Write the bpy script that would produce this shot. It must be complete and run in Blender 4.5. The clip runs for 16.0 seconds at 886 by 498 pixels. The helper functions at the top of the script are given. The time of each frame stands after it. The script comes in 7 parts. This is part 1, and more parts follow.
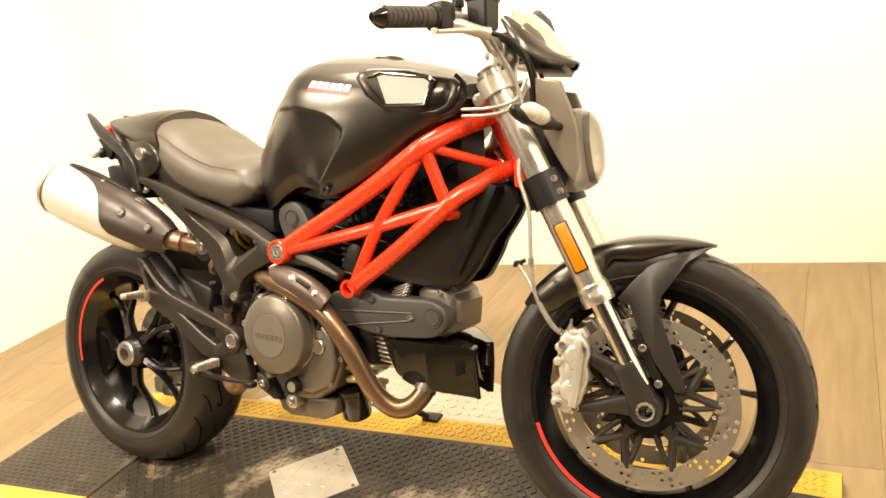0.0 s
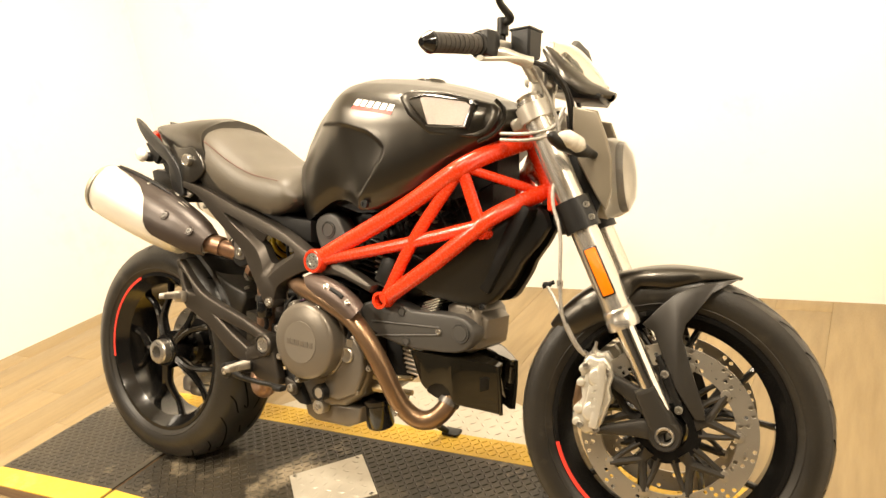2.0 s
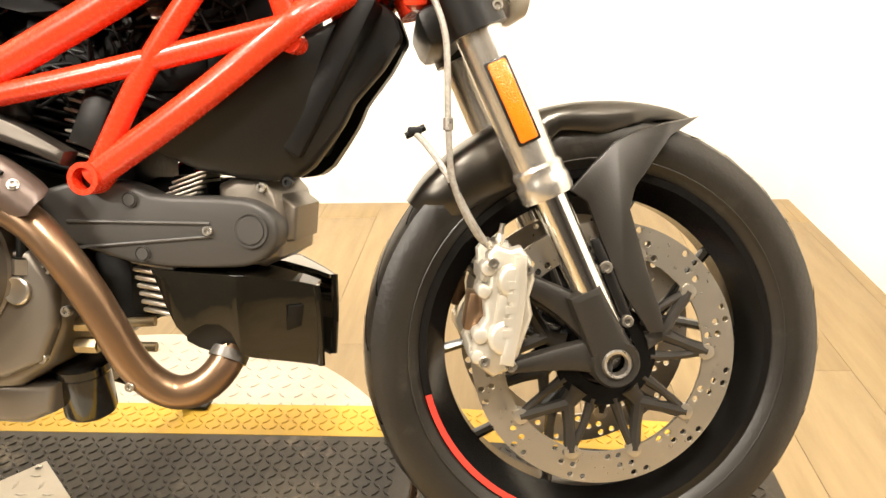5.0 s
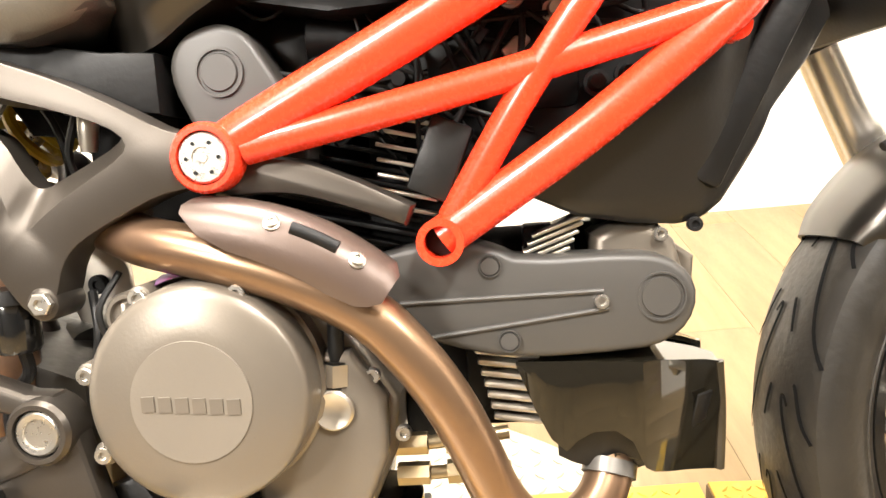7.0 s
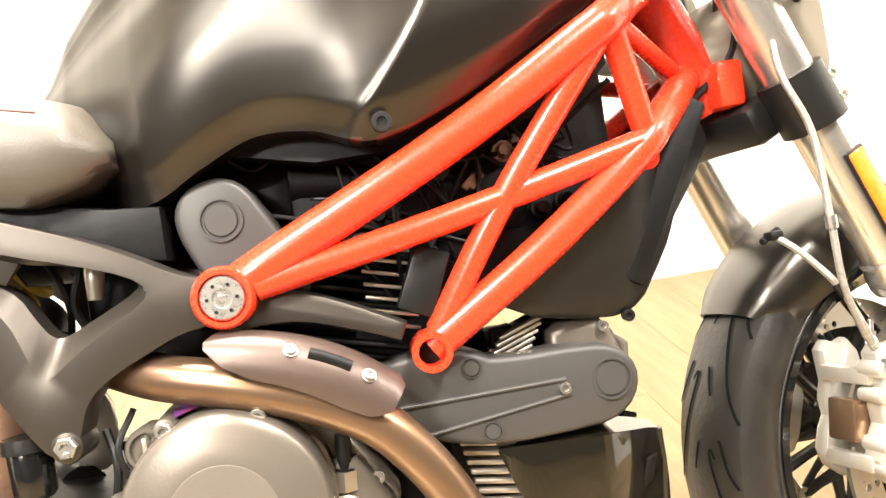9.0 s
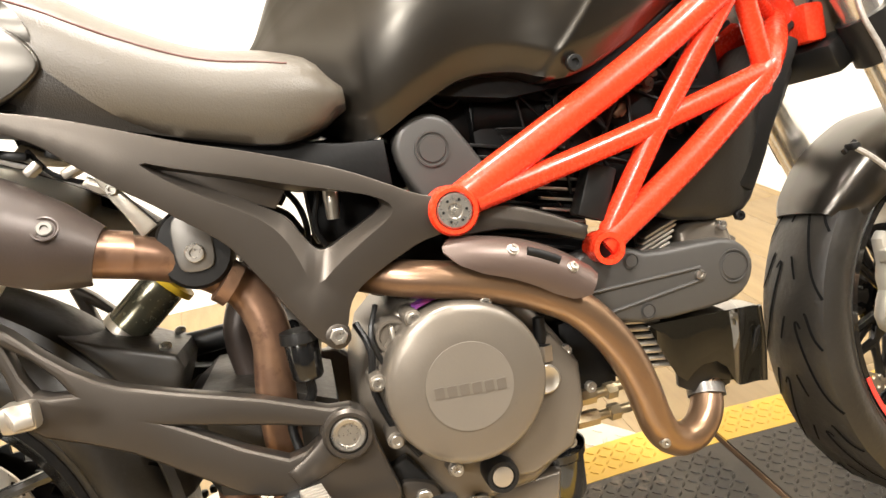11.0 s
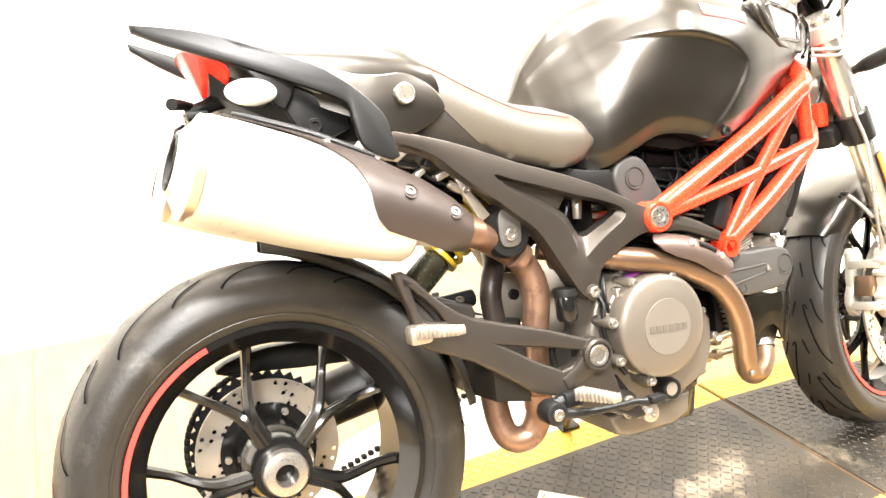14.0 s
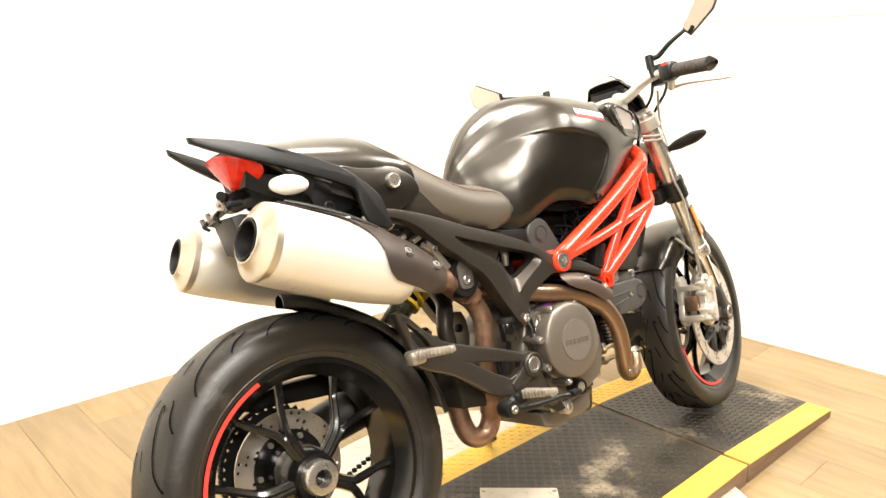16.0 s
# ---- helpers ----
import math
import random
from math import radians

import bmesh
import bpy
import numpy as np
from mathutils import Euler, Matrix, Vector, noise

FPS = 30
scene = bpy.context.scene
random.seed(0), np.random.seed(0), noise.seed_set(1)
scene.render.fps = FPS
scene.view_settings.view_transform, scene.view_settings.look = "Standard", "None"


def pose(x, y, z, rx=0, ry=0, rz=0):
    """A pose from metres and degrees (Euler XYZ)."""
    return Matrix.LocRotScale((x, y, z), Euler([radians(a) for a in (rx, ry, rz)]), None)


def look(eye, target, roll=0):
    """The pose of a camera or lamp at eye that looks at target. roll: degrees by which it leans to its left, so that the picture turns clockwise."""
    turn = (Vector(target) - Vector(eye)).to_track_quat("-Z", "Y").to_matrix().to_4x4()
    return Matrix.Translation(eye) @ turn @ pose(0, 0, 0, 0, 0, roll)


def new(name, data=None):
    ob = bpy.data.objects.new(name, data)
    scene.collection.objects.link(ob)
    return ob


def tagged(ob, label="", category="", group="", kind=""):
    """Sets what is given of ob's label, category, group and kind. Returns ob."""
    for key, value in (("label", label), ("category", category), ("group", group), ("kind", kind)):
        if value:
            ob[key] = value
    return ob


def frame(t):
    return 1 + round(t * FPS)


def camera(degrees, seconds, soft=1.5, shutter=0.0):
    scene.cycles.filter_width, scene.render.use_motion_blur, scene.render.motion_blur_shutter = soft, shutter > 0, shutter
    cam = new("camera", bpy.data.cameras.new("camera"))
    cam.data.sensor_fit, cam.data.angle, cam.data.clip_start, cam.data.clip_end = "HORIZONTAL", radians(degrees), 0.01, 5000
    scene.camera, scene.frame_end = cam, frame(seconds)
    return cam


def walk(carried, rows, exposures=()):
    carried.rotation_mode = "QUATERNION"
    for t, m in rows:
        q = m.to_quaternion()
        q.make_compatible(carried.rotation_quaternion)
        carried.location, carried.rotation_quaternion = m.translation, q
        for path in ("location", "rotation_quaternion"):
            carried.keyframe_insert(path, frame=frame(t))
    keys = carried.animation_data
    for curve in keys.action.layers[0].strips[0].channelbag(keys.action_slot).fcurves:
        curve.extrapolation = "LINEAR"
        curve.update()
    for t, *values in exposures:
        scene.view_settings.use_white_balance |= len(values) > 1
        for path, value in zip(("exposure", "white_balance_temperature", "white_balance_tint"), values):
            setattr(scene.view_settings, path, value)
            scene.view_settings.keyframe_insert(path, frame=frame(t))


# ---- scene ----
cam = camera(61.00, 16.0, soft=1.5)
PATH = [
    (0, (1.9379, -0.9466, 1.0739), (1.3218, -0.2262, 0.7553), -11.46),
    (0.5, (1.9638, -0.9785, 1.0847), (1.3234, -0.2742, 0.7785), -9.17),
    (1, (1.9629, -0.9865, 1.0922), (1.3219, -0.2768, 0.8000), -9.25),
    (1.5, (1.9524, -0.9906, 1.0927), (1.3134, -0.2785, 0.8020), -9.19),
    (2, (1.9506, -0.9968, 1.0882), (1.3115, -0.2843, 0.7986), -8.70),
    (2.5, (1.9499, -1.0020, 1.0818), (1.3213, -0.2926, 0.7631), -8.05),
    (3, (1.8553, -0.9282, 0.9826), (1.2990, -0.1967, 0.5883), -5.59),
    (3.2, (1.7431, -0.7992, 0.8597), (1.2203, -0.0389, 0.4741), -4.27),
    (5.3, (1.3564, -0.6033, 0.7734), (1.1415, 0.2877, 0.3735), -3.74),
    (5.5, (1.2837, -0.5668, 0.7604), (1.0763, 0.3250, 0.3582), -4.96),
    (6, (1.1154, -0.5284, 0.7316), (0.9026, 0.3682, 0.3434), -5.25),
    (6.5, (1.0173, -0.5221, 0.7316), (0.7890, 0.3748, 0.3529), -4.71),
    (7, (0.9460, -0.4960, 0.7518), (0.7466, 0.4084, 0.3745), -5.66),
    (7.5, (0.9002, -0.4770, 0.7678), (0.7103, 0.4310, 0.3943), -5.04),
    (8, (0.8959, -0.4803, 0.7808), (0.7525, 0.4437, 0.4264), -5.53),
    (8.2, (0.8927, -0.4901, 0.7787), (0.7838, 0.4507, 0.4577), -5.48),
    (10.3, (0.7263, -0.7564, 0.8965), (0.7805, 0.2036, 0.6219), -6.69),
    (10.5, (0.6944, -0.7597, 0.8800), (0.7553, 0.1983, 0.5999), -5.96),
    (11, (0.6027, -0.7360, 0.8731), (0.6528, 0.1923, 0.5047), -8.04),
    (11.5, (0.5499, -0.6566, 0.8343), (0.6011, 0.2659, 0.4517), -8.17),
    (12, (0.4693, -0.6618, 0.8280), (0.5495, 0.2483, 0.4215), -7.04),
    (12.5, (0.3657, -0.6823, 0.8371), (0.5353, 0.2240, 0.4501), -8.78),
    (13, (0.2831, -0.6851, 0.8503), (0.4851, 0.2149, 0.4641), -5.57),
    (13.5, (0.1685, -0.8224, 0.9130), (0.4226, 0.0793, 0.5630), -4.29),
    (14, (-0.0392, -1.0383, 0.9962), (0.2360, -0.1374, 0.6604), -0.85),
    (14.5, (-0.3120, -1.1940, 1.0624), (0.1061, -0.3407, 0.7507), -0.98),
    (15, (-0.4644, -1.2419, 1.0568), (0.0305, -0.4235, 0.7647), -1.23),
    (15.5, (-0.4861, -1.2693, 1.0677), (0.0287, -0.4500, 0.8151), -0.92),
    (16, (-0.4567, -1.2719, 1.0825), (0.0530, -0.4488, 0.8323), -0.72),
]
walk(cam, [(t, look(eye, target, roll)) for t, eye, target, roll in PATH],
     exposures=[(0, 0.25, 7400, 10), (3.0, 0.2, 7400, 10), (5.5, 0.68, 6300, 10), (6.5, 0.80, 6150, 10), (7.0, 1.26, 6100, 10), (8.0, 1.42, 6050, 10), (10.5, 0.80, 6100, 10), (11, 0.70, 6050, 10), (12, 1.22, 5950, 10), (12.5, 1.50, 5950, 10), (13.5, 1.92, 5850, 10), (14, 1.78, 5800, 10), (14.5, 1.24, 5750, 10), (15, 0.65, 6000, 10), (16, 0.5, 6100, 10)])

# ---- world and lamps ----
world = bpy.data.worlds.new("world")
scene.world = world
world.use_nodes = True
world.node_tree.nodes["Background"].inputs[0].default_value = (1.0, 0.93, 0.84, 1)
world.node_tree.nodes["Background"].inputs[1].default_value = 0.25

LIGHTS = [(-0.4, -1.2, 0.5, 0.5, 80), (1.5, -1.15, 0.4, 0.4, 65), (0.5, 0.45, 0.7, 0.5, 75), (-1.4, -3.1, 0.9, 0.6, 130), (3.2, -1.2, 0.4, 0.4, 45)]   # u, v, size along u and v, watts
TURN = 0.184          # heading of the lift and of the booth's walls
FLOOR = -0.06         # floor below the top of the lift
BOOTH = Matrix.Rotation(TURN, 4, "Z")
BIKE = Matrix(((0.9919, -0.1221, -0.0350, 0.0083), (0.1271, 0.9535, 0.2734, -0.0834), (0.0000, -0.2756, 0.9613, -0.0045), (0, 0, 0, 1)))
FRONT = Matrix(((0.9782, -0.2075, -0.0097, 1.3973), (0.2077, 0.9777, 0.0304, 0.0434), (0.0032, -0.0318, 0.9995, 0.3113), (0, 0, 0, 1)))


# ---- materials ----
def material(name, colour, rough=0.5, metal=0.0, dark=None, scale=8.0, fine=120.0, vary=0.5, bump=0.05, coat=0.0, emit=0.0, spread=0.12, island=0.0, spec=0.5, stretch=None):
    """A surface with variation at two scales: broad stains between two colours, and fine grain in gloss and relief."""
    m = bpy.data.materials.new(name)
    m.use_nodes = True
    n, l = m.node_tree.nodes, m.node_tree.links
    b = n["Principled BSDF"]
    co = n.new("ShaderNodeTexCoord")
    mp = n.new("ShaderNodeMapping")
    l.new(co.outputs["Object"], mp.inputs["Vector"])
    if stretch:
        mp.inputs["Scale"].default_value = stretch
    big = n.new("ShaderNodeTexNoise")
    big.inputs["Scale"].default_value, big.inputs["Detail"].default_value = scale, 5
    small = n.new("ShaderNodeTexNoise")
    small.inputs["Scale"].default_value, small.inputs["Detail"].default_value = fine, 3
    for t in (big, small):
        l.new(mp.outputs[0], t.inputs["Vector"])
    mix = n.new("ShaderNodeMix")
    mix.data_type = "RGBA"
    ramp = n.new("ShaderNodeMapRange")
    ramp.inputs["From Min"].default_value, ramp.inputs["From Max"].default_value = 0.5 - 0.25, 0.5 + 0.25
    ramp.inputs["To Max"].default_value = vary
    l.new(big.outputs["Fac"], ramp.inputs["Value"])
    l.new(ramp.outputs[0], mix.inputs["Factor"])
    mix.inputs["A"].default_value = (*colour, 1)
    mix.inputs["B"].default_value = (*(dark or [c * 0.7 for c in colour]), 1)
    out = mix.outputs["Result"]
    if island:
        info = n.new("ShaderNodeObjectInfo")
        hsv = n.new("ShaderNodeHueSaturation")
        val = n.new("ShaderNodeMapRange")
        val.inputs["To Min"].default_value, val.inputs["To Max"].default_value = 1 - island, 1 + island
        l.new(info.outputs["Random"], val.inputs["Value"])
        l.new(val.outputs[0], hsv.inputs["Value"])
        l.new(out, hsv.inputs["Color"])
        out = hsv.outputs[0]
    l.new(out, b.inputs["Base Color"])
    rr = n.new("ShaderNodeMapRange")
    rr.inputs["To Min"].default_value, rr.inputs["To Max"].default_value = max(rough - spread, 0.02), min(rough + spread, 1)
    l.new(small.outputs["Fac"], rr.inputs["Value"])
    l.new(rr.outputs[0], b.inputs["Roughness"])
    b.inputs["Metallic"].default_value, b.inputs["Coat Weight"].default_value = metal, coat
    b.inputs["Specular IOR Level"].default_value = spec
    if bump:
        bp = n.new("ShaderNodeBump")
        bp.inputs["Strength"].default_value, bp.inputs["Distance"].default_value = bump, 0.002
        l.new(small.outputs["Fac"], bp.inputs["Height"])
        l.new(bp.outputs[0], b.inputs["Normal"])
    if emit:
        b.inputs["Emission Color"].default_value, b.inputs["Emission Strength"].default_value = (*colour, 1), emit
    return m


def glass(name, colour, rough=0.02, alpha=0.4):
    m = material(name, colour, rough, spread=0.01, vary=0.1, bump=0)
    m.node_tree.nodes["Principled BSDF"].inputs["Transmission Weight"].default_value = alpha
    return m


def scuff(m, colour, scale, low, high):
    """Pale worn patches with broken edges over a surface."""
    n, l = m.node_tree.nodes, m.node_tree.links
    base = n["Principled BSDF"].inputs["Base Color"]
    src = base.links[0].from_socket
    co = n.new("ShaderNodeTexCoord")
    patch = n.new("ShaderNodeTexNoise")
    patch.inputs["Scale"].default_value, patch.inputs["Detail"].default_value, patch.inputs["Roughness"].default_value = scale, 9, 0.68
    l.new(co.outputs["Object"], patch.inputs["Vector"])
    cut = n.new("ShaderNodeMapRange")
    cut.inputs["From Min"].default_value, cut.inputs["From Max"].default_value = low, high
    l.new(patch.outputs["Fac"], cut.inputs["Value"])
    mix = n.new("ShaderNodeMix")
    mix.data_type = "RGBA"
    l.new(cut.outputs[0], mix.inputs["Factor"])
    l.new(src, mix.inputs["A"])
    mix.inputs["B"].default_value = (*colour, 1)
    l.new(mix.outputs["Result"], base)


M_WALL = material("painted wall", (0.87, 0.85, 0.80), 0.75, dark=(0.83, 0.80, 0.74), scale=1.2, fine=60, vary=0.5, bump=0.06)
M_CEIL = material("ceiling paint", (0.80, 0.76, 0.68), 0.85, scale=1.5, vary=0.3)
M_PLANK = material("pale oak vinyl", (0.290, 0.210, 0.104), 0.45, dark=(0.200, 0.138, 0.064), scale=5, fine=60, vary=0.95, bump=0.08, island=0.10, stretch=(7, 0.8, 1))
M_GAP = material("floor joint", (0.26, 0.18, 0.11), 0.8)
M_RUBBER = material("rubber mat", (0.014, 0.0122, 0.0092), 0.46, dark=(0.062, 0.049, 0.031), scale=6, fine=90, vary=0.85, bump=0.25, spec=0.4)
M_TREAD = material("rubber tread", (0.008, 0.0072, 0.006), 0.38, dark=(0.055, 0.044, 0.028), scale=6, fine=90, vary=0.8, bump=0.2, spec=0.4)
M_YELLOW = material("worn yellow paint", (0.68, 0.425, 0.040), 0.5, dark=(0.46, 0.29, 0.055), scale=14, fine=80, vary=0.5, bump=0.2)
M_PLATE = material("checker plate", (0.54, 0.50, 0.42), 0.42, metal=0.35, dark=(0.38, 0.34, 0.27), scale=9, fine=70, vary=0.7, bump=0.2)
M_WOODEDGE = material("plywood edge", (0.25, 0.160, 0.090), 0.7, dark=(0.12, 0.075, 0.045), scale=9, fine=90, vary=0.8, bump=0.3, stretch=(1, 1, 9))

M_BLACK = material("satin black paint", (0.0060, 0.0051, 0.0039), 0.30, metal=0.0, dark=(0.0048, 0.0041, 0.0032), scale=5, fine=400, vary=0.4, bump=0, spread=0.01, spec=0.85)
M_CAST = material("graphite casting", (0.026, 0.023, 0.019), 0.40, metal=0.2, dark=(0.018, 0.016, 0.0135), scale=11, fine=350, vary=0.6, bump=0.08, spec=0.55)
M_OIL = material("dark olive canister", (0.150, 0.145, 0.100), 0.24, metal=0.7, dark=(0.080, 0.078, 0.052), scale=12, fine=200, vary=0.6, bump=0.03)
# Warm tint on reflections: the brown sheen is put into the paint.
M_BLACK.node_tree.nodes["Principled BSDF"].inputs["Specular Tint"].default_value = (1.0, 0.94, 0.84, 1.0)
M_MATT = material("matt black plastic", (0.0065, 0.0063, 0.0060), 0.40, dark=(0.012, 0.0115, 0.011), scale=9, fine=300, bump=0.08, spec=0.36)
M_DUSTY = material("dusty black plastic", (0.010, 0.009, 0.0074), 0.44, dark=(0.030, 0.025, 0.019), scale=7, fine=140, vary=0.8, bump=0.1, spec=0.5)
M_SEAMRED = material("dull red thread", (0.10, 0.036, 0.028), 0.7)
M_GLOSSBLACK = material("gloss black", (0.006, 0.006, 0.006), 0.14, scale=9, bump=0.0, spread=0.05, coat=0.3)
# Near-black: black parts, and shade deep among the engine parts put into colour.
M_INNER = material("deep black", (0.0035, 0.0034, 0.0033), 0.5, dark=(0.008, 0.0075, 0.007), scale=14, bump=0.2, spec=0.25)
M_RED = material("red frame paint", (0.74, 0.042, 0.012), 0.27, dark=(0.66, 0.036, 0.010), scale=7, fine=250, vary=0.35, bump=0.0, coat=0.3, spread=0.05)
M_BROWN = material("bronze grey paint", (0.072, 0.062, 0.052), 0.36, dark=(0.054, 0.047, 0.039), scale=8, fine=500, vary=0.6, bump=0.04, metal=0.7, spread=0.03)
M_TAB = material("grey steel tab", (0.150, 0.142, 0.128), 0.38, metal=0.6, dark=(0.15, 0.14, 0.13), scale=12)
M_PEG = material("worn peg alloy", (0.46, 0.42, 0.36), 0.4, metal=0.7, dark=(0.26, 0.235, 0.20), scale=40, fine=200, vary=0.8, bump=0.1)
M_BADGE = material("pale engine paint", (0.215, 0.190, 0.157), 0.36, scale=9, fine=400, vary=0.4, bump=0.05, metal=0.45)
M_ENGINE = material("grey engine paint", (0.158, 0.137, 0.111), 0.34, dark=(0.120, 0.104, 0.084), scale=7, fine=400, vary=0.5, bump=0.06, metal=0.45)
M_BELT = material("charcoal cover", (0.046, 0.043, 0.039), 0.46, dark=(0.036, 0.034, 0.031), scale=8, fine=600, vary=0.5, bump=0.015)
M_ALLOY = material("cast alloy", (0.58, 0.54, 0.47), 0.36, metal=0.85, dark=(0.40, 0.36, 0.30), scale=16, fine=150, vary=0.6, bump=0.1)
M_CHROME = material("chrome", (0.80, 0.78, 0.74), 0.12, metal=1.0, dark=(0.76, 0.73, 0.68), scale=5, vary=0.3, bump=0.0, spread=0.005)
M_STEEL = material("bright steel", (0.52, 0.495, 0.45), 0.30, metal=0.9, dark=(0.38, 0.355, 0.31), scale=25, fine=200, vary=0.5)
M_DISC = material("brake disc steel", (0.56, 0.52, 0.45), 0.32, metal=0.85, dark=(0.42, 0.39, 0.33), scale=9, fine=160, vary=0.6, bump=0.05)
M_MUFFLER = material("satin aluminium", (0.74, 0.71, 0.63), 0.42, metal=0.45, dark=(0.66, 0.62, 0.54), scale=6, fine=160, vary=0.4, bump=0.05, stretch=(1, 6, 6))
M_CAP = material("warm satin steel", (0.62, 0.57, 0.47), 0.34, metal=0.8, dark=(0.48, 0.41, 0.31), scale=10, fine=140, vary=0.6, bump=0.04)
M_HEADER = material("heat tinted steel", (0.235, 0.150, 0.086), 0.30, metal=0.75, dark=(0.160, 0.098, 0.066), scale=5, fine=24, vary=0.6, bump=0.0, spread=0.02)
M_COPPER = material("copper brown steel", (0.310, 0.190, 0.118), 0.36, metal=0.65, dark=(0.170, 0.096, 0.064), scale=22, fine=120, vary=0.95, bump=0.05)
M_SHIELD = material("brown heat shield", (0.047, 0.035, 0.029), 0.40, metal=0.3, dark=(0.034, 0.026, 0.022), scale=9, fine=300, vary=0.6, bump=0.06)
M_HSHIELD = material("mauve brown heat shield", (0.098, 0.069, 0.056), 0.38, metal=0.4, dark=(0.068, 0.048, 0.039), scale=9, fine=300, vary=0.6, bump=0.06)
M_TYRE = material("tyre rubber", (0.0105, 0.0093, 0.0076), 0.41, dark=(0.026, 0.0225, 0.0175), scale=9, fine=160, vary=0.75, bump=0.22, spec=0.45)
M_GROOVESHADE = material("tread groove shade", (0.004, 0.004, 0.004), 0.95, spec=0.1)
M_RIM = material("black wheel enamel", (0.0055, 0.0053, 0.005), 0.13, dark=(0.012, 0.0108, 0.0095), scale=12, bump=0.02, spec=0.5, spread=0.06)
M_REDTAPE = material("red rim tape", (0.75, 0.05, 0.035), 0.4)
M_CARBON = material("carbon fibre", (0.006, 0.005, 0.0035), 0.07, dark=(0.011, 0.0095, 0.006), scale=240, fine=420, vary=0.9, bump=0.0, coat=0.35, spread=0.04)
M_SEAT = material("dark brown vinyl", (0.080, 0.068, 0.051), 0.42, dark=(0.062, 0.053, 0.040), scale=5, fine=520, vary=0.4, bump=0.22)
M_SEATSIDE = material("black grained vinyl", (0.026, 0.0225, 0.018), 0.42, dark=(0.020, 0.017, 0.014), scale=5, fine=600, vary=0.4, bump=0.3)
M_ORANGE = material("amber reflector", (0.85, 0.20, 0.01), 0.18, dark=(0.75, 0.14, 0.0), scale=60, fine=500, vary=0.5, bump=0.5, coat=0.6)
M_TAIL = material("red lamp lens", (0.80, 0.035, 0.012), 0.20, dark=(0.50, 0.008, 0.006), scale=70, fine=300, vary=0.8, bump=0.4, coat=0.2, spec=0.3)
M_LENS = material("clear lamp lens", (0.66, 0.63, 0.57), 0.14, dark=(0.40, 0.37, 0.32), scale=60, fine=300, vary=0.8, bump=0.3, coat=0.4)
M_GOLD = material("dull brass fitting", (0.36, 0.29, 0.18), 0.36, metal=0.85, scale=20)
M_SILVER = material("silver paint", (0.56, 0.53, 0.47), 0.34, metal=0.55, dark=(0.46, 0.43, 0.38), scale=8, bump=0.05)
M_FORK = material("silver anodised fork", (0.64, 0.61, 0.56), 0.25, metal=0.85, dark=(0.58, 0.55, 0.50), scale=3, vary=0.3, bump=0.0, spread=0.005)
M_SPRING = material("yellow spring", (0.62, 0.42, 0.02), 0.4, scale=12)
M_CALIPER = material("silver caliper", (0.66, 0.63, 0.56), 0.36, metal=0.6, dark=(0.46, 0.42, 0.33), scale=18, fine=200, vary=0.6, bump=0.1)
M_GRIP = material("grip rubber", (0.030, 0.026, 0.022), 0.6, dark=(0.05, 0.043, 0.035), scale=14, fine=200, bump=0.3)
M_MESH = material("intake mesh", (0.36, 0.31, 0.28), 0.4, metal=0.5, dark=(0.30, 0.26, 0.24), scale=300, fine=500, vary=0.9, bump=0.6)
M_HOSE = material("braided hose", (0.40, 0.38, 0.34), 0.45, metal=0.5, dark=(0.20, 0.18, 0.16), scale=260, fine=500, vary=0.8, bump=0.3)
M_TITAN = material("olive grey plastic", (0.18, 0.155, 0.115), 0.36, dark=(0.145, 0.124, 0.092), scale=6, fine=400, vary=0.5, bump=0.04, metal=0.35)
M_SEAM = material("grey seam", (0.60, 0.57, 0.52), 0.7)
M_STICKER = material("blue sticker", (0.03, 0.03, 0.22), 0.35, dark=(0.22, 0.03, 0.05), scale=60, vary=0.9)
M_WHITE = material("white decal", (0.80, 0.78, 0.74), 0.4)
M_REDDECAL = material("red decal", (0.70, 0.04, 0.03), 0.4)
M_MIRROR = material("mirror glass", (0.55, 0.51, 0.45), 0.03, metal=1.0, bump=0, spread=0.01, vary=0.1)
M_SCREEN = glass("tinted screen", (0.86, 0.84, 0.78), 0.03, 1.0)
M_HEADLENS = glass("headlamp glass", (0.97, 0.96, 0.93), 0.03, 0.96)
M_SHOP = material("dark shop wall", (0.055, 0.05, 0.045), 0.8, dark=(0.035, 0.032, 0.03), scale=1.5, vary=0.8)
M_LAMP = material("lamp panel", (1.0, 0.90, 0.74), 0.5, emit=1.0, bump=0)

scuff(M_RUBBER, (0.27, 0.22, 0.15), 3.6, 0.555, 0.67)
scuff(M_TREAD, (0.20, 0.165, 0.115), 3.6, 0.56, 0.69)
scuff(M_WALL, (0.76, 0.71, 0.62), 1.7, 0.57, 0.80)
scuff(M_TYRE, (0.055, 0.048, 0.038), 11.0, 0.58, 0.76)
scuff(M_MUFFLER, (0.30, 0.26, 0.20), 9.0, 0.62, 0.72)
scuff(M_YELLOW, (0.34, 0.26, 0.10), 7.0, 0.60, 0.70)
scuff(M_COPPER, (0.13, 0.070, 0.048), 24.0, 0.54, 0.66)
scuff(M_HEADER, (0.150, 0.090, 0.066), 6.0, 0.50, 0.80)

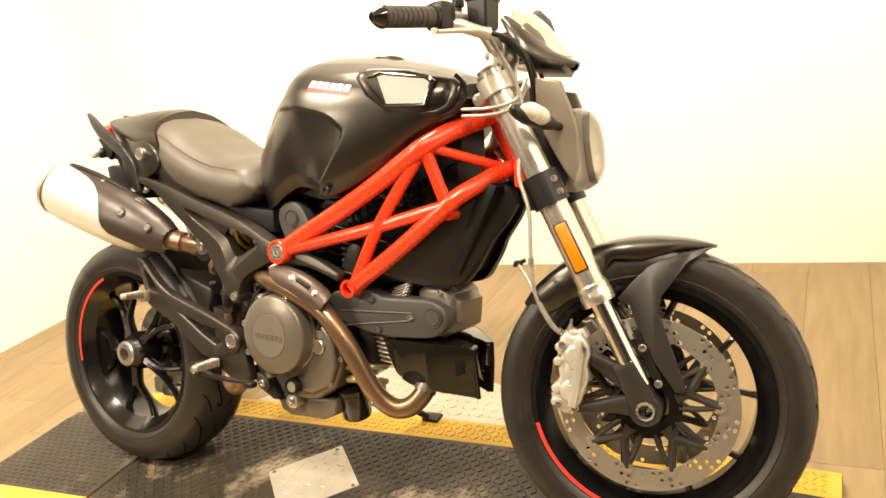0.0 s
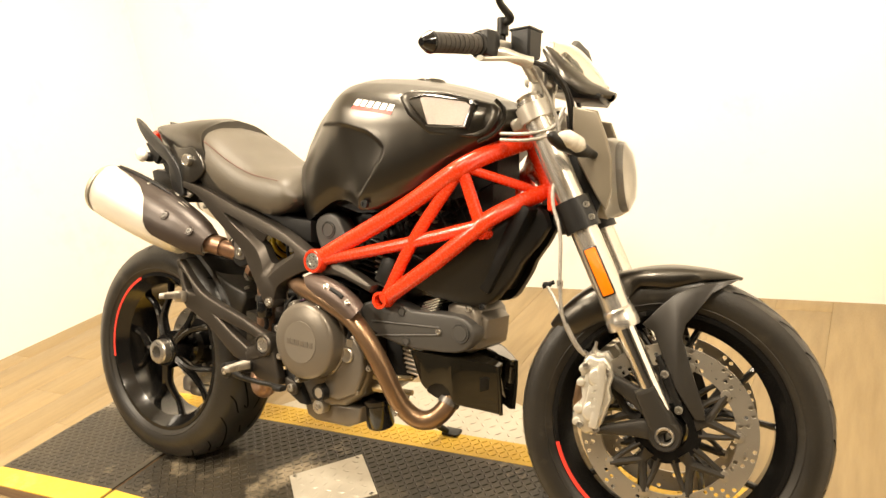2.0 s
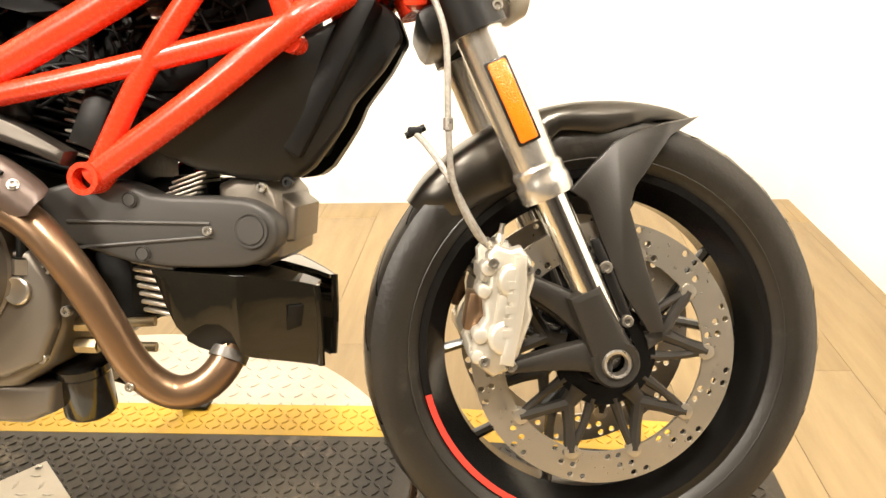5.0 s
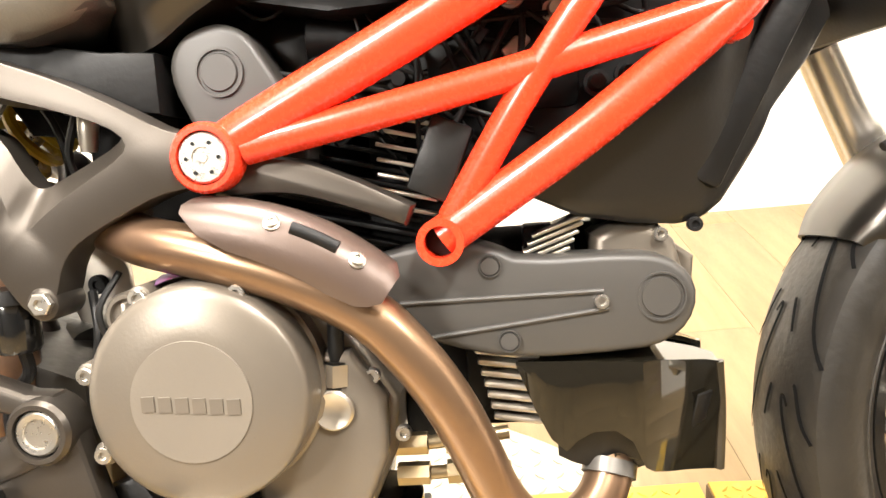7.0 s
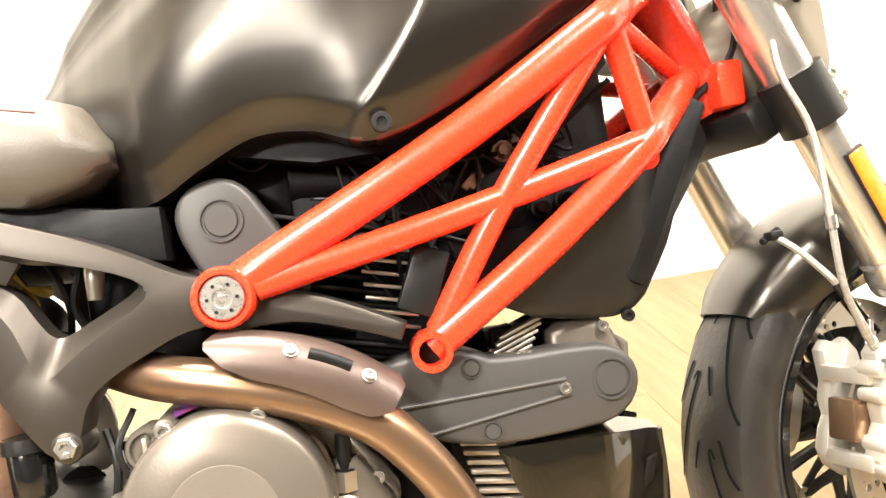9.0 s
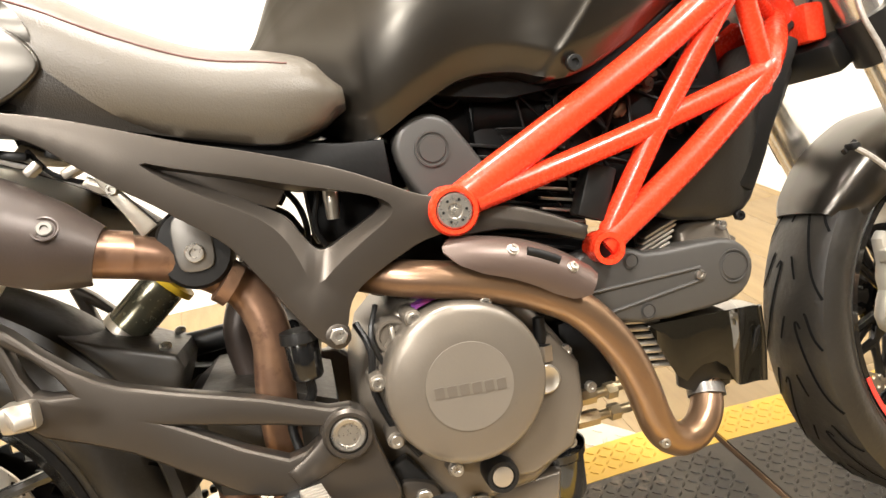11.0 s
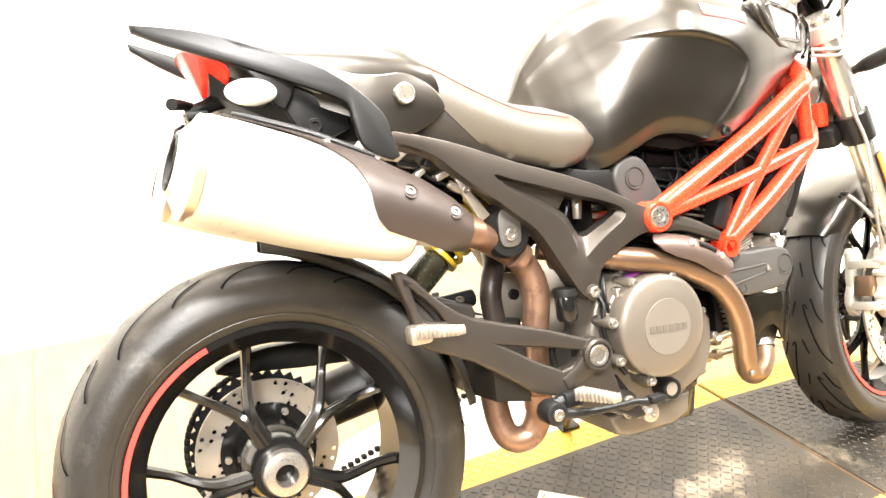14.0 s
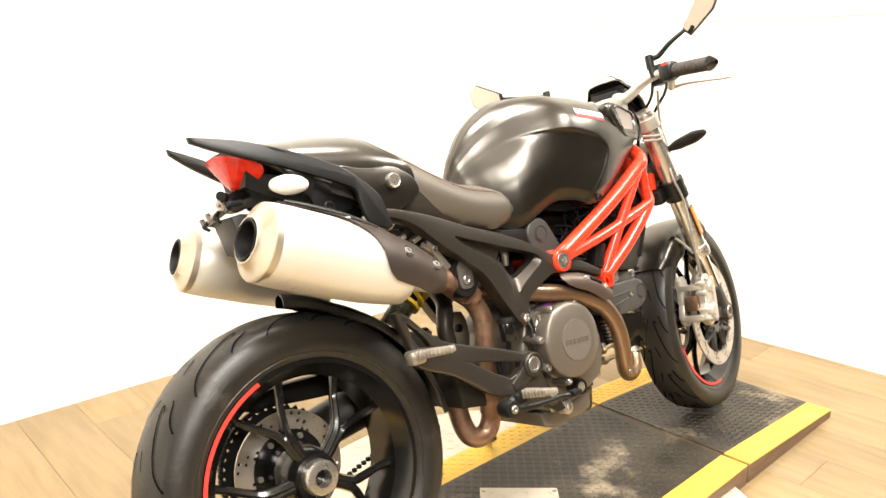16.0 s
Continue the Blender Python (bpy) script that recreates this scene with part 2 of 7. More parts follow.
# ---- mesh helpers ----
def part(name, bm, mat, parent=None, label="", sharp=0.6):
    bmesh.ops.recalc_face_normals(bm, faces=bm.faces)
    for f in bm.faces:
        f.smooth = True
    for e in bm.edges:
        if len(e.link_faces) == 2 and e.calc_face_angle(0) > sharp:
            e.smooth = False
    me = bpy.data.meshes.new(name)
    bm.to_mesh(me)
    bm.free()
    me.materials.append(mat)
    ob = new(name, me)
    if parent is not None:
        ob.parent = parent
    if label:
        ob["label"] = label
    return ob


def join(*bms):
    """One bmesh out of several."""
    a = bms[0]
    for b in bms[1:]:
        me = bpy.data.meshes.new("tmp")
        b.to_mesh(me)
        b.free()
        a.from_mesh(me)
        bpy.data.meshes.remove(me)
    return a


def moved(bm, m):
    bm.transform(m)
    return bm


def prism(outline, y0, y1, bevel=0.0, segments=2):
    """An outline in the xz plane, extruded from y0 to y1, its rims rounded."""
    bm = bmesh.new()
    f = bm.faces.new([bm.verts.new((x, y0, z)) for x, z in outline])
    r = bmesh.ops.extrude_face_region(bm, geom=[f])
    vs = [v for v in r["geom"] if isinstance(v, bmesh.types.BMVert)]
    bmesh.ops.translate(bm, verts=vs, vec=(0, y1 - y0, 0))
    if bevel:
        rim = [e for e in bm.edges if abs(e.verts[0].co.y - e.verts[1].co.y) < 1e-6]
        bmesh.ops.bevel(bm, geom=rim, offset=bevel, segments=segments, affect="EDGES", profile=0.5, clamp_overlap=True)
    return bm


def rounded(ring, passes=1):
    """A closed line with its corners cut back."""
    for _ in range(passes):
        out = []
        for k in range(len(ring)):
            (ax, az), (bx, bz) = ring[k], ring[(k + 1) % len(ring)]
            out += [(0.75 * ax + 0.25 * bx, 0.75 * az + 0.25 * bz), (0.25 * ax + 0.75 * bx, 0.25 * az + 0.75 * bz)]
        ring = out
    return ring


def casting(outline, ring, hole, front, low, back):
    """A cast side piece: a flat face with a window in it whose rim slopes from the ring on the face down to the hole."""
    outline, ring, hole = rounded(outline), rounded(ring), rounded(hole)
    bm = bmesh.new()

    def loop(pts, y):
        vs = [bm.verts.new((x, y, z)) for x, z in pts]
        return vs, [bm.edges.new((vs[k], vs[(k + 1) % len(vs)])) for k in range(len(vs))]

    (o0, e0), (r0, e1), (h0, _), (o1, e2), (h1, e3) = loop(outline, front), loop(ring, front), loop(hole, low), loop(outline, back), loop(hole, back)
    bmesh.ops.triangle_fill(bm, edges=e0 + e1, use_beauty=True)
    bmesh.ops.triangle_fill(bm, edges=e2 + e3, use_beauty=True)
    for a, b in ((o0, o1), (r0, h0), (h0, h1)):
        for k in range(len(a)):
            n = (k + 1) % len(a)
            bm.faces.new((a[k], a[n], b[n], b[k]))
    bmesh.ops.recalc_face_normals(bm, faces=bm.faces)
    bmesh.ops.bevel(bm, geom=e0, offset=0.006, segments=2, affect="EDGES", profile=0.5, clamp_overlap=True)
    return bm


def plate(outline, holes, y0, y1, bevel):
    """A casting: an outline in the xz plane with holes through it, its rims rounded."""
    bm = bmesh.new()
    edges = []
    for ring in [outline] + holes:
        vs = [bm.verts.new((x, y0, z)) for x, z in ring]
        edges += [bm.edges.new((vs[k], vs[(k + 1) % len(vs)])) for k in range(len(vs))]
    bmesh.ops.triangle_fill(bm, edges=edges, use_beauty=True)
    r = bmesh.ops.extrude_face_region(bm, geom=bm.faces[:])
    vs = [v for v in r["geom"] if isinstance(v, bmesh.types.BMVert)]
    bmesh.ops.translate(bm, verts=vs, vec=(0, y1 - y0, 0))
    bmesh.ops.recalc_face_normals(bm, faces=bm.faces)
    rim = [e for e in bm.edges if len(e.link_faces) == 2 and abs(e.verts[0].co.y - e.verts[1].co.y) < 1e-6 and e.calc_face_angle(0) > 1.2]
    bmesh.ops.bevel(bm, geom=rim, offset=bevel, segments=3, affect="EDGES", profile=0.5, clamp_overlap=True)
    return bm


def box(cx, cy, cz, sx, sy, sz, bevel=0.003):
    bm = bmesh.new()
    bmesh.ops.create_cube(bm, size=1, matrix=Matrix.Translation((cx, cy, cz)) @ Matrix.Diagonal((sx, sy, sz, 1)))
    if bevel:
        bmesh.ops.bevel(bm, geom=bm.edges[:], offset=bevel, segments=2, affect="EDGES", profile=0.5, clamp_overlap=True)
    return bm


def smooth_path(pts, steps=6):
    p = [Vector(q) for q in pts]
    p = [p[0] * 2 - p[1]] + p + [p[-1] * 2 - p[-2]]
    out = []
    for i in range(1, len(p) - 2):
        a, b, c, d = p[i - 1:i + 3]
        for s in range(steps):
            t = s / steps
            out.append(0.5 * (2 * b + (c - a) * t + (2 * a - 5 * b + 4 * c - d) * t * t + (3 * b - 3 * c + d - a) * t ** 3))
    out.append(p[-2])
    return out


def tube(pts, radius, sides=12, steps=6, flat=1.0, caps=True, up=(0, 1, 0)):
    """A round rod along a smooth line; radius may be a list along the points, flat squeezes it across."""
    line = smooth_path(pts, steps) if steps > 1 and len(pts) > 2 else [Vector(q) for q in pts]
    n = len(line)
    rads = [radius] * n if not isinstance(radius, (list, tuple)) else [
        float(np.interp(i / max(n - 1, 1) * (len(radius) - 1), range(len(radius)), radius)) for i in range(n)]
    bm, rings = bmesh.new(), []
    side = None
    for i, c in enumerate(line):
        d = (line[min(i + 1, n - 1)] - line[max(i - 1, 0)]).normalized()
        if side is None:
            side = Vector(up) - d * d.dot(Vector(up))
            if side.length < 1e-3:
                side = Vector((1, 0, 0)) - d * d.x
        side = (side - d * side.dot(d)).normalized()
        other = d.cross(side)
        rings.append([bm.verts.new(c + rads[i] * (flat * math.cos(a) * side + math.sin(a) * other)) for a in [2 * math.pi * k / sides for k in range(sides)]])
    for a, b in zip(rings, rings[1:]):
        for k in range(sides):
            bm.faces.new((a[k], a[(k + 1) % sides], b[(k + 1) % sides], b[k]))
    if caps:
        bm.faces.new(rings[0][::-1])
        bm.faces.new(rings[-1])
    return bm


def rod(a, b, r, sides=16):
    return tube([a, b], r, sides, 1)


def lathe(profile, sides=48, axis="Y", closed=False, start=0.0, sweep=2 * math.pi):
    """A profile of (along the axis, radius) turned round the y axis."""
    bm, rings = bmesh.new(), []
    whole = abs(sweep - 2 * math.pi) < 1e-6
    count = sides if whole else sides + 1
    for k in range(count):
        a = start + sweep * k / sides
        rings.append([bm.verts.new((r * math.cos(a), y, r * math.sin(a))) for y, r in profile])
    m = len(profile)
    for k in range(sides):
        a, b = rings[k], rings[(k + 1) % count]
        for i in range(m if closed else m - 1):
            j = (i + 1) % m
            bm.faces.new((a[i], a[j], b[j], b[i]))
    bmesh.ops.remove_doubles(bm, verts=bm.verts, dist=1e-6)
    return bm


def loft(sections, caps=True):
    bm = bmesh.new()
    rows = [[bm.verts.new(p) for p in s] for s in sections]
    m = len(rows[0])
    for a, b in zip(rows, rows[1:]):
        for k in range(m):
            bm.faces.new((a[k], a[(k + 1) % m], b[(k + 1) % m], b[k]))
    if caps:
        bm.faces.new(rows[0][::-1])
        bm.faces.new(rows[-1])
    return bm


def strut(pts, widths, y, thick, bevel=0.006, steps=5, segments=2):
    """A flat bar along a line of (x, z), of varying width, standing at y with a thickness."""
    line = smooth_path([(p[0], 0, p[1]) for p in pts], steps)
    n = len(line)
    left, right = [], []
    for i, c in enumerate(line):
        d = (line[min(i + 1, n - 1)] - line[max(i - 1, 0)]).normalized()
        w = float(np.interp(i / (n - 1) * (len(widths) - 1), range(len(widths)), widths)) / 2
        s = Vector((-d.z, 0, d.x))
        left.append(((c + w * s).x, (c + w * s).z))
        right.append(((c - w * s).x, (c - w * s).z))
    return prism(left + right[::-1], y - thick / 2, y + thick / 2, bevel, segments)


def disc(cx, cz, r, y0, y1, bevel=0.002, sides=32):
    return prism([(cx + r * math.cos(2 * math.pi * k / sides), cz + r * math.sin(2 * math.pi * k / sides)) for k in range(sides)], y0, y1, bevel)


def bolt(parent, x, y, z, r=0.007, mat=None, m=None, hexagon=False, name="bolt"):
    """A cap screw that looks towards -y, with its socket."""
    prof = [(0.006, r), (-0.001, r), (-0.002, r * 0.88), (-0.002, r * 0.5), (0.001, r * 0.45), (0.001, 0.0)]
    bm = lathe(prof, 6 if hexagon else 14)
    moved(bm, Matrix.Translation((x, y, z)))
    if m is not None:
        moved(bm, m)
    return part(name, bm, mat or M_STEEL, parent)


def thing(name, label, category, m=Matrix(), group="", kind=""):
    ob = tagged(new(name), label, category, group, kind)
    ob.empty_display_size = 0.1
    ob.matrix_world = m
    return ob


# ---- the booth ----
def slab(name, u0, u1, v0, v1, z0, z1, mat, label="", category=""):
    bm = box((u0 + u1) / 2, (v0 + v1) / 2, (z0 + z1) / 2, u1 - u0, v1 - v0, z1 - z0, 0)
    ob = part(name, bm, mat)
    ob.matrix_world = BOOTH
    return tagged(ob, label, category, kind="structure")


U0, U1, V0, V1, TOP = -1.62, 2.19, -4.6, 1.44, 2.75
VB = -0.55           # the booth's white side walls end here, the darker shop begins
slab("wall_north", U0 - 0.1, U1 + 0.1, V1, V1 + 0.1, FLOOR - 0.05, TOP, M_WALL, "plain warm white painted wall behind the motorcycle", "wall")
slab("wall_west", U0 - 0.1, U0, VB, V1, FLOOR - 0.05, TOP, M_WALL, "plain warm white painted side wall", "wall")
slab("wall_east", U1, U1 + 0.1, VB, V1, FLOOR - 0.05, TOP, M_WALL, "plain warm white painted side wall with a thin seam", "wall")
# Unseen side behind the camera, inferred: kept dark so black paint reflects little.
slab("wall_south", U0 - 1.6, U1 + 1.6, V0 - 0.1, V0, FLOOR - 0.05, TOP, M_SHOP, "plain dark wall closing the shop", "wall")
slab("wall_southwest", U0 - 1.6, U0 - 1.5, V0, VB, FLOOR - 0.05, TOP, M_SHOP, "plain dark side wall of the shop", "wall")
slab("wall_southeast", U1 + 1.5, U1 + 1.6, V0, VB, FLOOR - 0.05, TOP, M_SHOP, "plain dark side wall of the shop", "wall")
slab("wall_west_end", U0 - 1.6, U0 - 0.1, VB, VB + 0.1, FLOOR - 0.05, TOP, M_SHOP, "plain dark partition beside the booth", "wall")
slab("wall_east_end", U1 + 0.1, U1 + 1.6, VB, VB + 0.1, FLOOR - 0.05, TOP, M_SHOP, "plain dark partition beside the booth", "wall")
slab("ceiling", U0 - 1.6, U1 + 1.6, V0 - 0.1, V1 + 0.1, TOP, TOP + 0.1, M_CEIL, "plain white ceiling", "ceiling")
slab("trim", U1 - 0.004, U1, VB, V1, 1.1965, 1.1995, M_SEAM, "thin dark horizontal seam on the white wall", "trim")
floor = slab("floor", U0 - 1.5, U1 + 1.5, V0, V1, FLOOR - 0.05, FLOOR - 0.005, M_GAP, "pale oak plank floor", "floor")


def ceiling_light(u, v, su, sv, power):
    lamp = bpy.data.lights.new("ceiling_light", "AREA")
    lamp.shape, lamp.size, lamp.size_y, lamp.energy, lamp.color = "RECTANGLE", su, sv, power, (1.0, 0.91, 0.79)
    ob = new("ceiling_light_source", lamp)
    ob.matrix_world = BOOTH @ Matrix.Translation((u, v, TOP - 0.05))
    fix = thing("ceiling_light", "square flush white ceiling light panel, switched on", "ceiling light", BOOTH @ Matrix.Translation((u, v, TOP)), "ceiling lights")
    part("frame", join(box(0, sv / 2 + 0.015, -0.02, su + 0.06, 0.03, 0.04, 0.004), box(0, -sv / 2 - 0.015, -0.02, su + 0.06, 0.03, 0.04, 0.004),
                       box(su / 2 + 0.015, 0, -0.02, 0.03, sv, 0.04, 0.004), box(-su / 2 - 0.015, 0, -0.02, 0.03, sv, 0.04, 0.004)), M_WHITE, fix)
    part("diffuser", box(0, 0, -0.012, su, sv, 0.01, 0), M_LAMP, fix)


for u, v, su, sv, power in LIGHTS:
    ceiling_light(u, v, su, sv, power)


# ---- the lift ----
VN, VNI, VFI, VF = -0.372, -0.296, 0.125, 0.213
JR, JF, ENDR, ENDF = -0.059, 1.150, -0.605, 1.715


def top_at(u):
    return float(np.interp(u, (ENDR, JR, JF, ENDF), (FLOOR + 0.030, 0, 0, FLOOR + 0.026)))


def deck(name, u0, u1, label):
    """One section of the lift: a board with a rubber mat between two yellow edges."""
    t = thing(name, label, "motorcycle lift", BOOTH, "lift sections")
    def strip(a, b, lift, dz):
        bm = bmesh.new()
        vs = []
        for u in (u0 + 0.002, u1 - 0.002):
            for v in (a, b):
                vs.append((bm.verts.new((u, v, top_at(u) + lift - dz)), bm.verts.new((u, v, top_at(u) + lift))))
        for q in ((0, 1, 3, 2),):
            bm.faces.new([vs[k][1] for k in q])
            bm.faces.new([vs[k][0] for k in q][::-1])
        for a_, b_ in ((0, 1), (1, 3), (3, 2), (2, 0)):
            bm.faces.new((vs[a_][0], vs[b_][0], vs[b_][1], vs[a_][1]))
        return bm
    bm = bmesh.new()
    lo, hi = [], []
    for u, v in ((u0, VN), (u1, VN), (u1, VF), (u0, VF)):
        lo.append(bm.verts.new((u, v, FLOOR)))
        hi.append(bm.verts.new((u, v, top_at(u) - 0.004)))
    bm.faces.new(lo[::-1])
    bm.faces.new(hi)
    for k in range(4):
        bm.faces.new((lo[k], lo[(k + 1) % 4], hi[(k + 1) % 4], hi[k]))
    part("board", bm, M_WOODEDGE, t, "bare plywood board with worn edges")
    part("mat", strip(VNI, VFI, 0, 0.004), M_RUBBER, t, "scuffed black rubber mat with raised tread")
    part("edge_stripe", strip(VN, VNI - 0.001, 0, 0.004), M_YELLOW, t, "worn yellow painted edge")
    part("edge_stripe", strip(VFI + 0.001, VF, 0, 0.004), M_YELLOW, t, "worn yellow painted edge")
    for mat, a, b in ((M_TREAD, VNI, VFI), (M_YELLOW, VFI + 0.004, VF)):
        bm = treads(u0 + 0.012, u1 - 0.012, a + 0.008, b - 0.008)
        ob = part("tread", bm, mat, t)
        ob["kind"] = "stuff"
    return t


def treads(u0, u1, v0, v1, pitch=0.0168, size=0.0088, rise=0.0018, base=None):
    """Raised bars in the crossed pattern of a checker plate."""
    verts, faces = [], []
    for i in range(int((u1 - u0) / pitch)):
        for j in range(int((v1 - v0) / pitch)):
            u, v = u0 + (i + 0.5) * pitch, v0 + (j + 0.5) * pitch
            z = (top_at(u) if base is None else base) + 0.0002
            a = math.pi / 4 if (i + j) % 2 else -math.pi / 4
            c, s = math.cos(a), math.sin(a)
            k = len(verts)
            for x, y, h in ((-size, 0, 0), (0, -size * 0.30, 0), (size, 0, 0), (0, size * 0.34, 0), (-size * 0.55, 0, rise), (0, -size * 0.16, rise), (size * 0.55, 0, rise), (0, size * 0.16, rise)):
                verts.append((u + c * x - s * y, v + s * x + c * y, z + h))
            faces += [(k + 4, k + 5, k + 6, k + 7)] + [(k + q, k + (q + 1) % 4, k + 4 + (q + 1) % 4, k + 4 + q) for q in range(4)]
    me = bpy.data.meshes.new("tmp")
    me.from_pydata(verts, [], faces)
    bm = bmesh.new()
    bm.from_mesh(me)
    bpy.data.meshes.remove(me)
    return bm


deck("lift_section", ENDR, JR - 0.005, "sloping low lift end with black rubber mat and yellow edges")
deck("lift_section", JR + 0.005, JF - 0.005, "level lift middle with scuffed black rubber mat and yellow edges")
deck("lift_section", JF + 0.005, ENDF, "sloping low lift end with black rubber mat and yellow edges")

turn = thing("turntable", "round bare metal checker plate turntable under the lift", "turntable", BOOTH @ Matrix.Translation((0.548, -0.08, FLOOR)))
part("plate", moved(lathe([(0.0, 0.0), (0.0, 0.61), (0.018, 0.612), (0.022, 0.608), (0.022, 0.0)], 96), Matrix.Rotation(math.pi / 2, 4, "X")), M_PLATE, turn)
bm = bmesh.new()
bm = treads(-0.6, 0.6, -0.6, 0.6, 0.032, 0.012, 0.0014, 0.0225)
bmesh.ops.delete(bm, geom=[v for v in bm.verts if v.co.xy.length > 0.595 or abs(v.co.y + 0.0) < 0.28], context="VERTS")
part("tread", bm, M_PLATE, turn)["kind"] = "stuff"

cover = thing("cover_plate", "bare aluminium checker plate screwed onto the mat at an angle", "cover plate", Matrix.Translation((0.551, 0.007, 0.0005)) @ Matrix.Rotation(0.99, 4, "Z"))
part("plate", box(0, 0, 0.001, 0.198, 0.198, 0.003, 0.0008), M_PLATE, cover)
part("tread", treads(-0.09, 0.09, -0.095, 0.095, 0.030, 0.011, 0.0010, 0.0025), M_PLATE, cover)["kind"] = "stuff"
for x, y in ((-0.085, -0.09), (0.085, -0.09), (0.085, 0.09), (-0.085, 0.09)):
    part("screw", moved(lathe([(0.0, 0.006), (0.003, 0.005), (0.004, 0.0)], 12), Matrix.Translation((x, y, 0.0025)) @ Matrix.Rotation(math.pi / 2, 4, "X")), M_STEEL, cover)


# ---- the motorcycle ----
bike = thing("motorcycle", "black motorcycle with red tube frame, leaning on its side stand", "motorcycle", BIKE)


def spokes(r_hub, r_fork, r_rim, count, spread, y_hub, y_rim, width, phase):
    bms = []
    for k in range(count):
        a = 2 * math.pi * k / count + phase
        def pt(r, da, y):
            return (r * math.cos(a + da), y, r * math.sin(a + da))
        for s in (-1, 1):
            bms.append(tube([pt(r_hub, s * 0.10, y_hub), pt(r_fork * 0.75, s * 0.06, y_hub * 0.8 + y_rim * 0.2), pt(r_fork, s * spread * 0.42, (y_hub + y_rim) / 2), pt((r_fork + r_rim) / 2, s * spread * 0.8, y_rim), pt(r_rim, s * spread, y_rim)],
                            [width * 1.3, width * 1.1, width * 0.9, width * 0.8, width * 0.95], 8, 5, flat=1.35))
    return join(*bms)


def wheel(name, m, r, half, bead, label, tape, y_spoke, thick, phase):
    lip = half - 0.012
    rim_prof = [(-lip, bead - 0.010), (-lip, bead - 0.001), (-lip + 0.006, bead + 0.002), (-lip + 0.012, bead - 0.004), (lip - 0.012, bead - 0.004), (lip - 0.006, bead + 0.002), (lip, bead - 0.001),
                (lip, bead - 0.010), (lip - 0.014, bead - 0.020), (lip - 0.030, bead - 0.034), (-lip + 0.030, bead - 0.034), (-lip + 0.014, bead - 0.020)]
    rim = part(name, moved(lathe(rim_prof, 72, closed=True), m), M_RIM, bike, label)
    part("spoke_set", moved(spokes(0.030, 0.115, bead - 0.028, 5, 0.31, y_spoke, y_spoke * 0.5, thick, phase), m), M_RIM, rim, "five forked black cast spokes")
    prof = [(-lip + 0.004, bead - 0.002), (-lip - 0.004, bead + 0.006), (-half + 0.001, bead + 0.022), (-half, bead + 0.040), (-half + 0.006, bead + 0.052)]
    c = half - 0.006
    n = 10
    shoulder = bead + 0.052
    arc = [(-c * math.cos(math.pi * k / n) , shoulder + (r - shoulder) * math.sin(math.pi * k / n) ** 0.9) for k in range(1, n)]
    prof = prof + arc + [(-y, q) for y, q in prof[::-1]]
    tyre = part("tyre", moved(lathe(prof, 96), m), M_TYRE, rim, "worn black road tyre")
    for q, rr in ((-1, bead + 0.012), (1, bead + 0.012)):
        yy = q * (half - 0.0035 if rr < bead + 0.02 else half + 0.0002)
        part("sidewall_rib", moved(lathe([(yy - 0.0006, rr - 0.0012), (yy - 0.0014, rr), (yy - 0.0006, rr + 0.0012)] if q < 0 else [(yy + 0.0006, rr - 0.0012), (yy + 0.0014, rr), (yy + 0.0006, rr + 0.0012)], 72), m), M_TYRE, tyre)
    # tread grooves: dark strips laid on the crown, their shade put into colour
    def crown_at(y):
        return shoulder + (r - shoulder) * max(1 - (y / c) ** 2, 0) ** 0.45 + 0.0012
    verts, faces = [], []
    count = 11
    for k in range(count):
        for s in (-1, 1):
            a0 = 2 * math.pi * (k + (0.5 if s > 0 else 0)) / count
            for shape in (((0.03, 0.95), (-0.08, 0.68), (-0.24, 0.46), (-0.40, 0.26), (-0.43, 0.30), (-0.40, 0.40)), ((-0.30, 0.90), (-0.36, 0.72), (-0.46, 0.56), (-0.47, 0.50)), ((-0.06, 0.22), (-0.14, 0.10), (-0.17, 0.05))):
                line = smooth_path([(a0 + a, s * c * y, 0) for a, y in shape], 4)
                for i, q3 in enumerate(line):
                    d3 = line[min(i + 1, len(line) - 1)] - line[max(i - 1, 0)]
                    d3 = Vector((d3.x * r, d3.y, 0)).normalized() * 0.0021 * (0.7 + 0.3 * math.sin(math.pi * min(max(i / (len(line) - 1), 0.1), 0.9)))
                    for q in (-1, 1):
                        y, a = q3.y + q * d3.x, q3.x - q * d3.y / r
                        verts.append((crown_at(y) * math.cos(a), y, crown_at(y) * math.sin(a)))
                    if i:
                        b = len(verts) - 4
                        faces.append((b, b + 1, b + 3, b + 2))
    me = bpy.data.meshes.new("tmp")
    me.from_pydata(verts, [], faces)
    bm = bmesh.new()
    bm.from_mesh(me)
    bpy.data.meshes.remove(me)
    part("tread_pattern", moved(bm, m), M_GROOVESHADE, rim)["kind"] = "stuff"
    for a0, a1 in tape:
        part("rim_tape", moved(lathe([(-lip - 0.0006, bead - 0.0095), (-lip - 0.0016, bead - 0.009), (-lip - 0.0016, bead - 0.002), (-lip - 0.0006, bead - 0.0015)], 40, start=radians(a0), sweep=radians(a1 - a0)), m), M_REDTAPE, rim, "red strip of tape on the rim edge")
    return rim


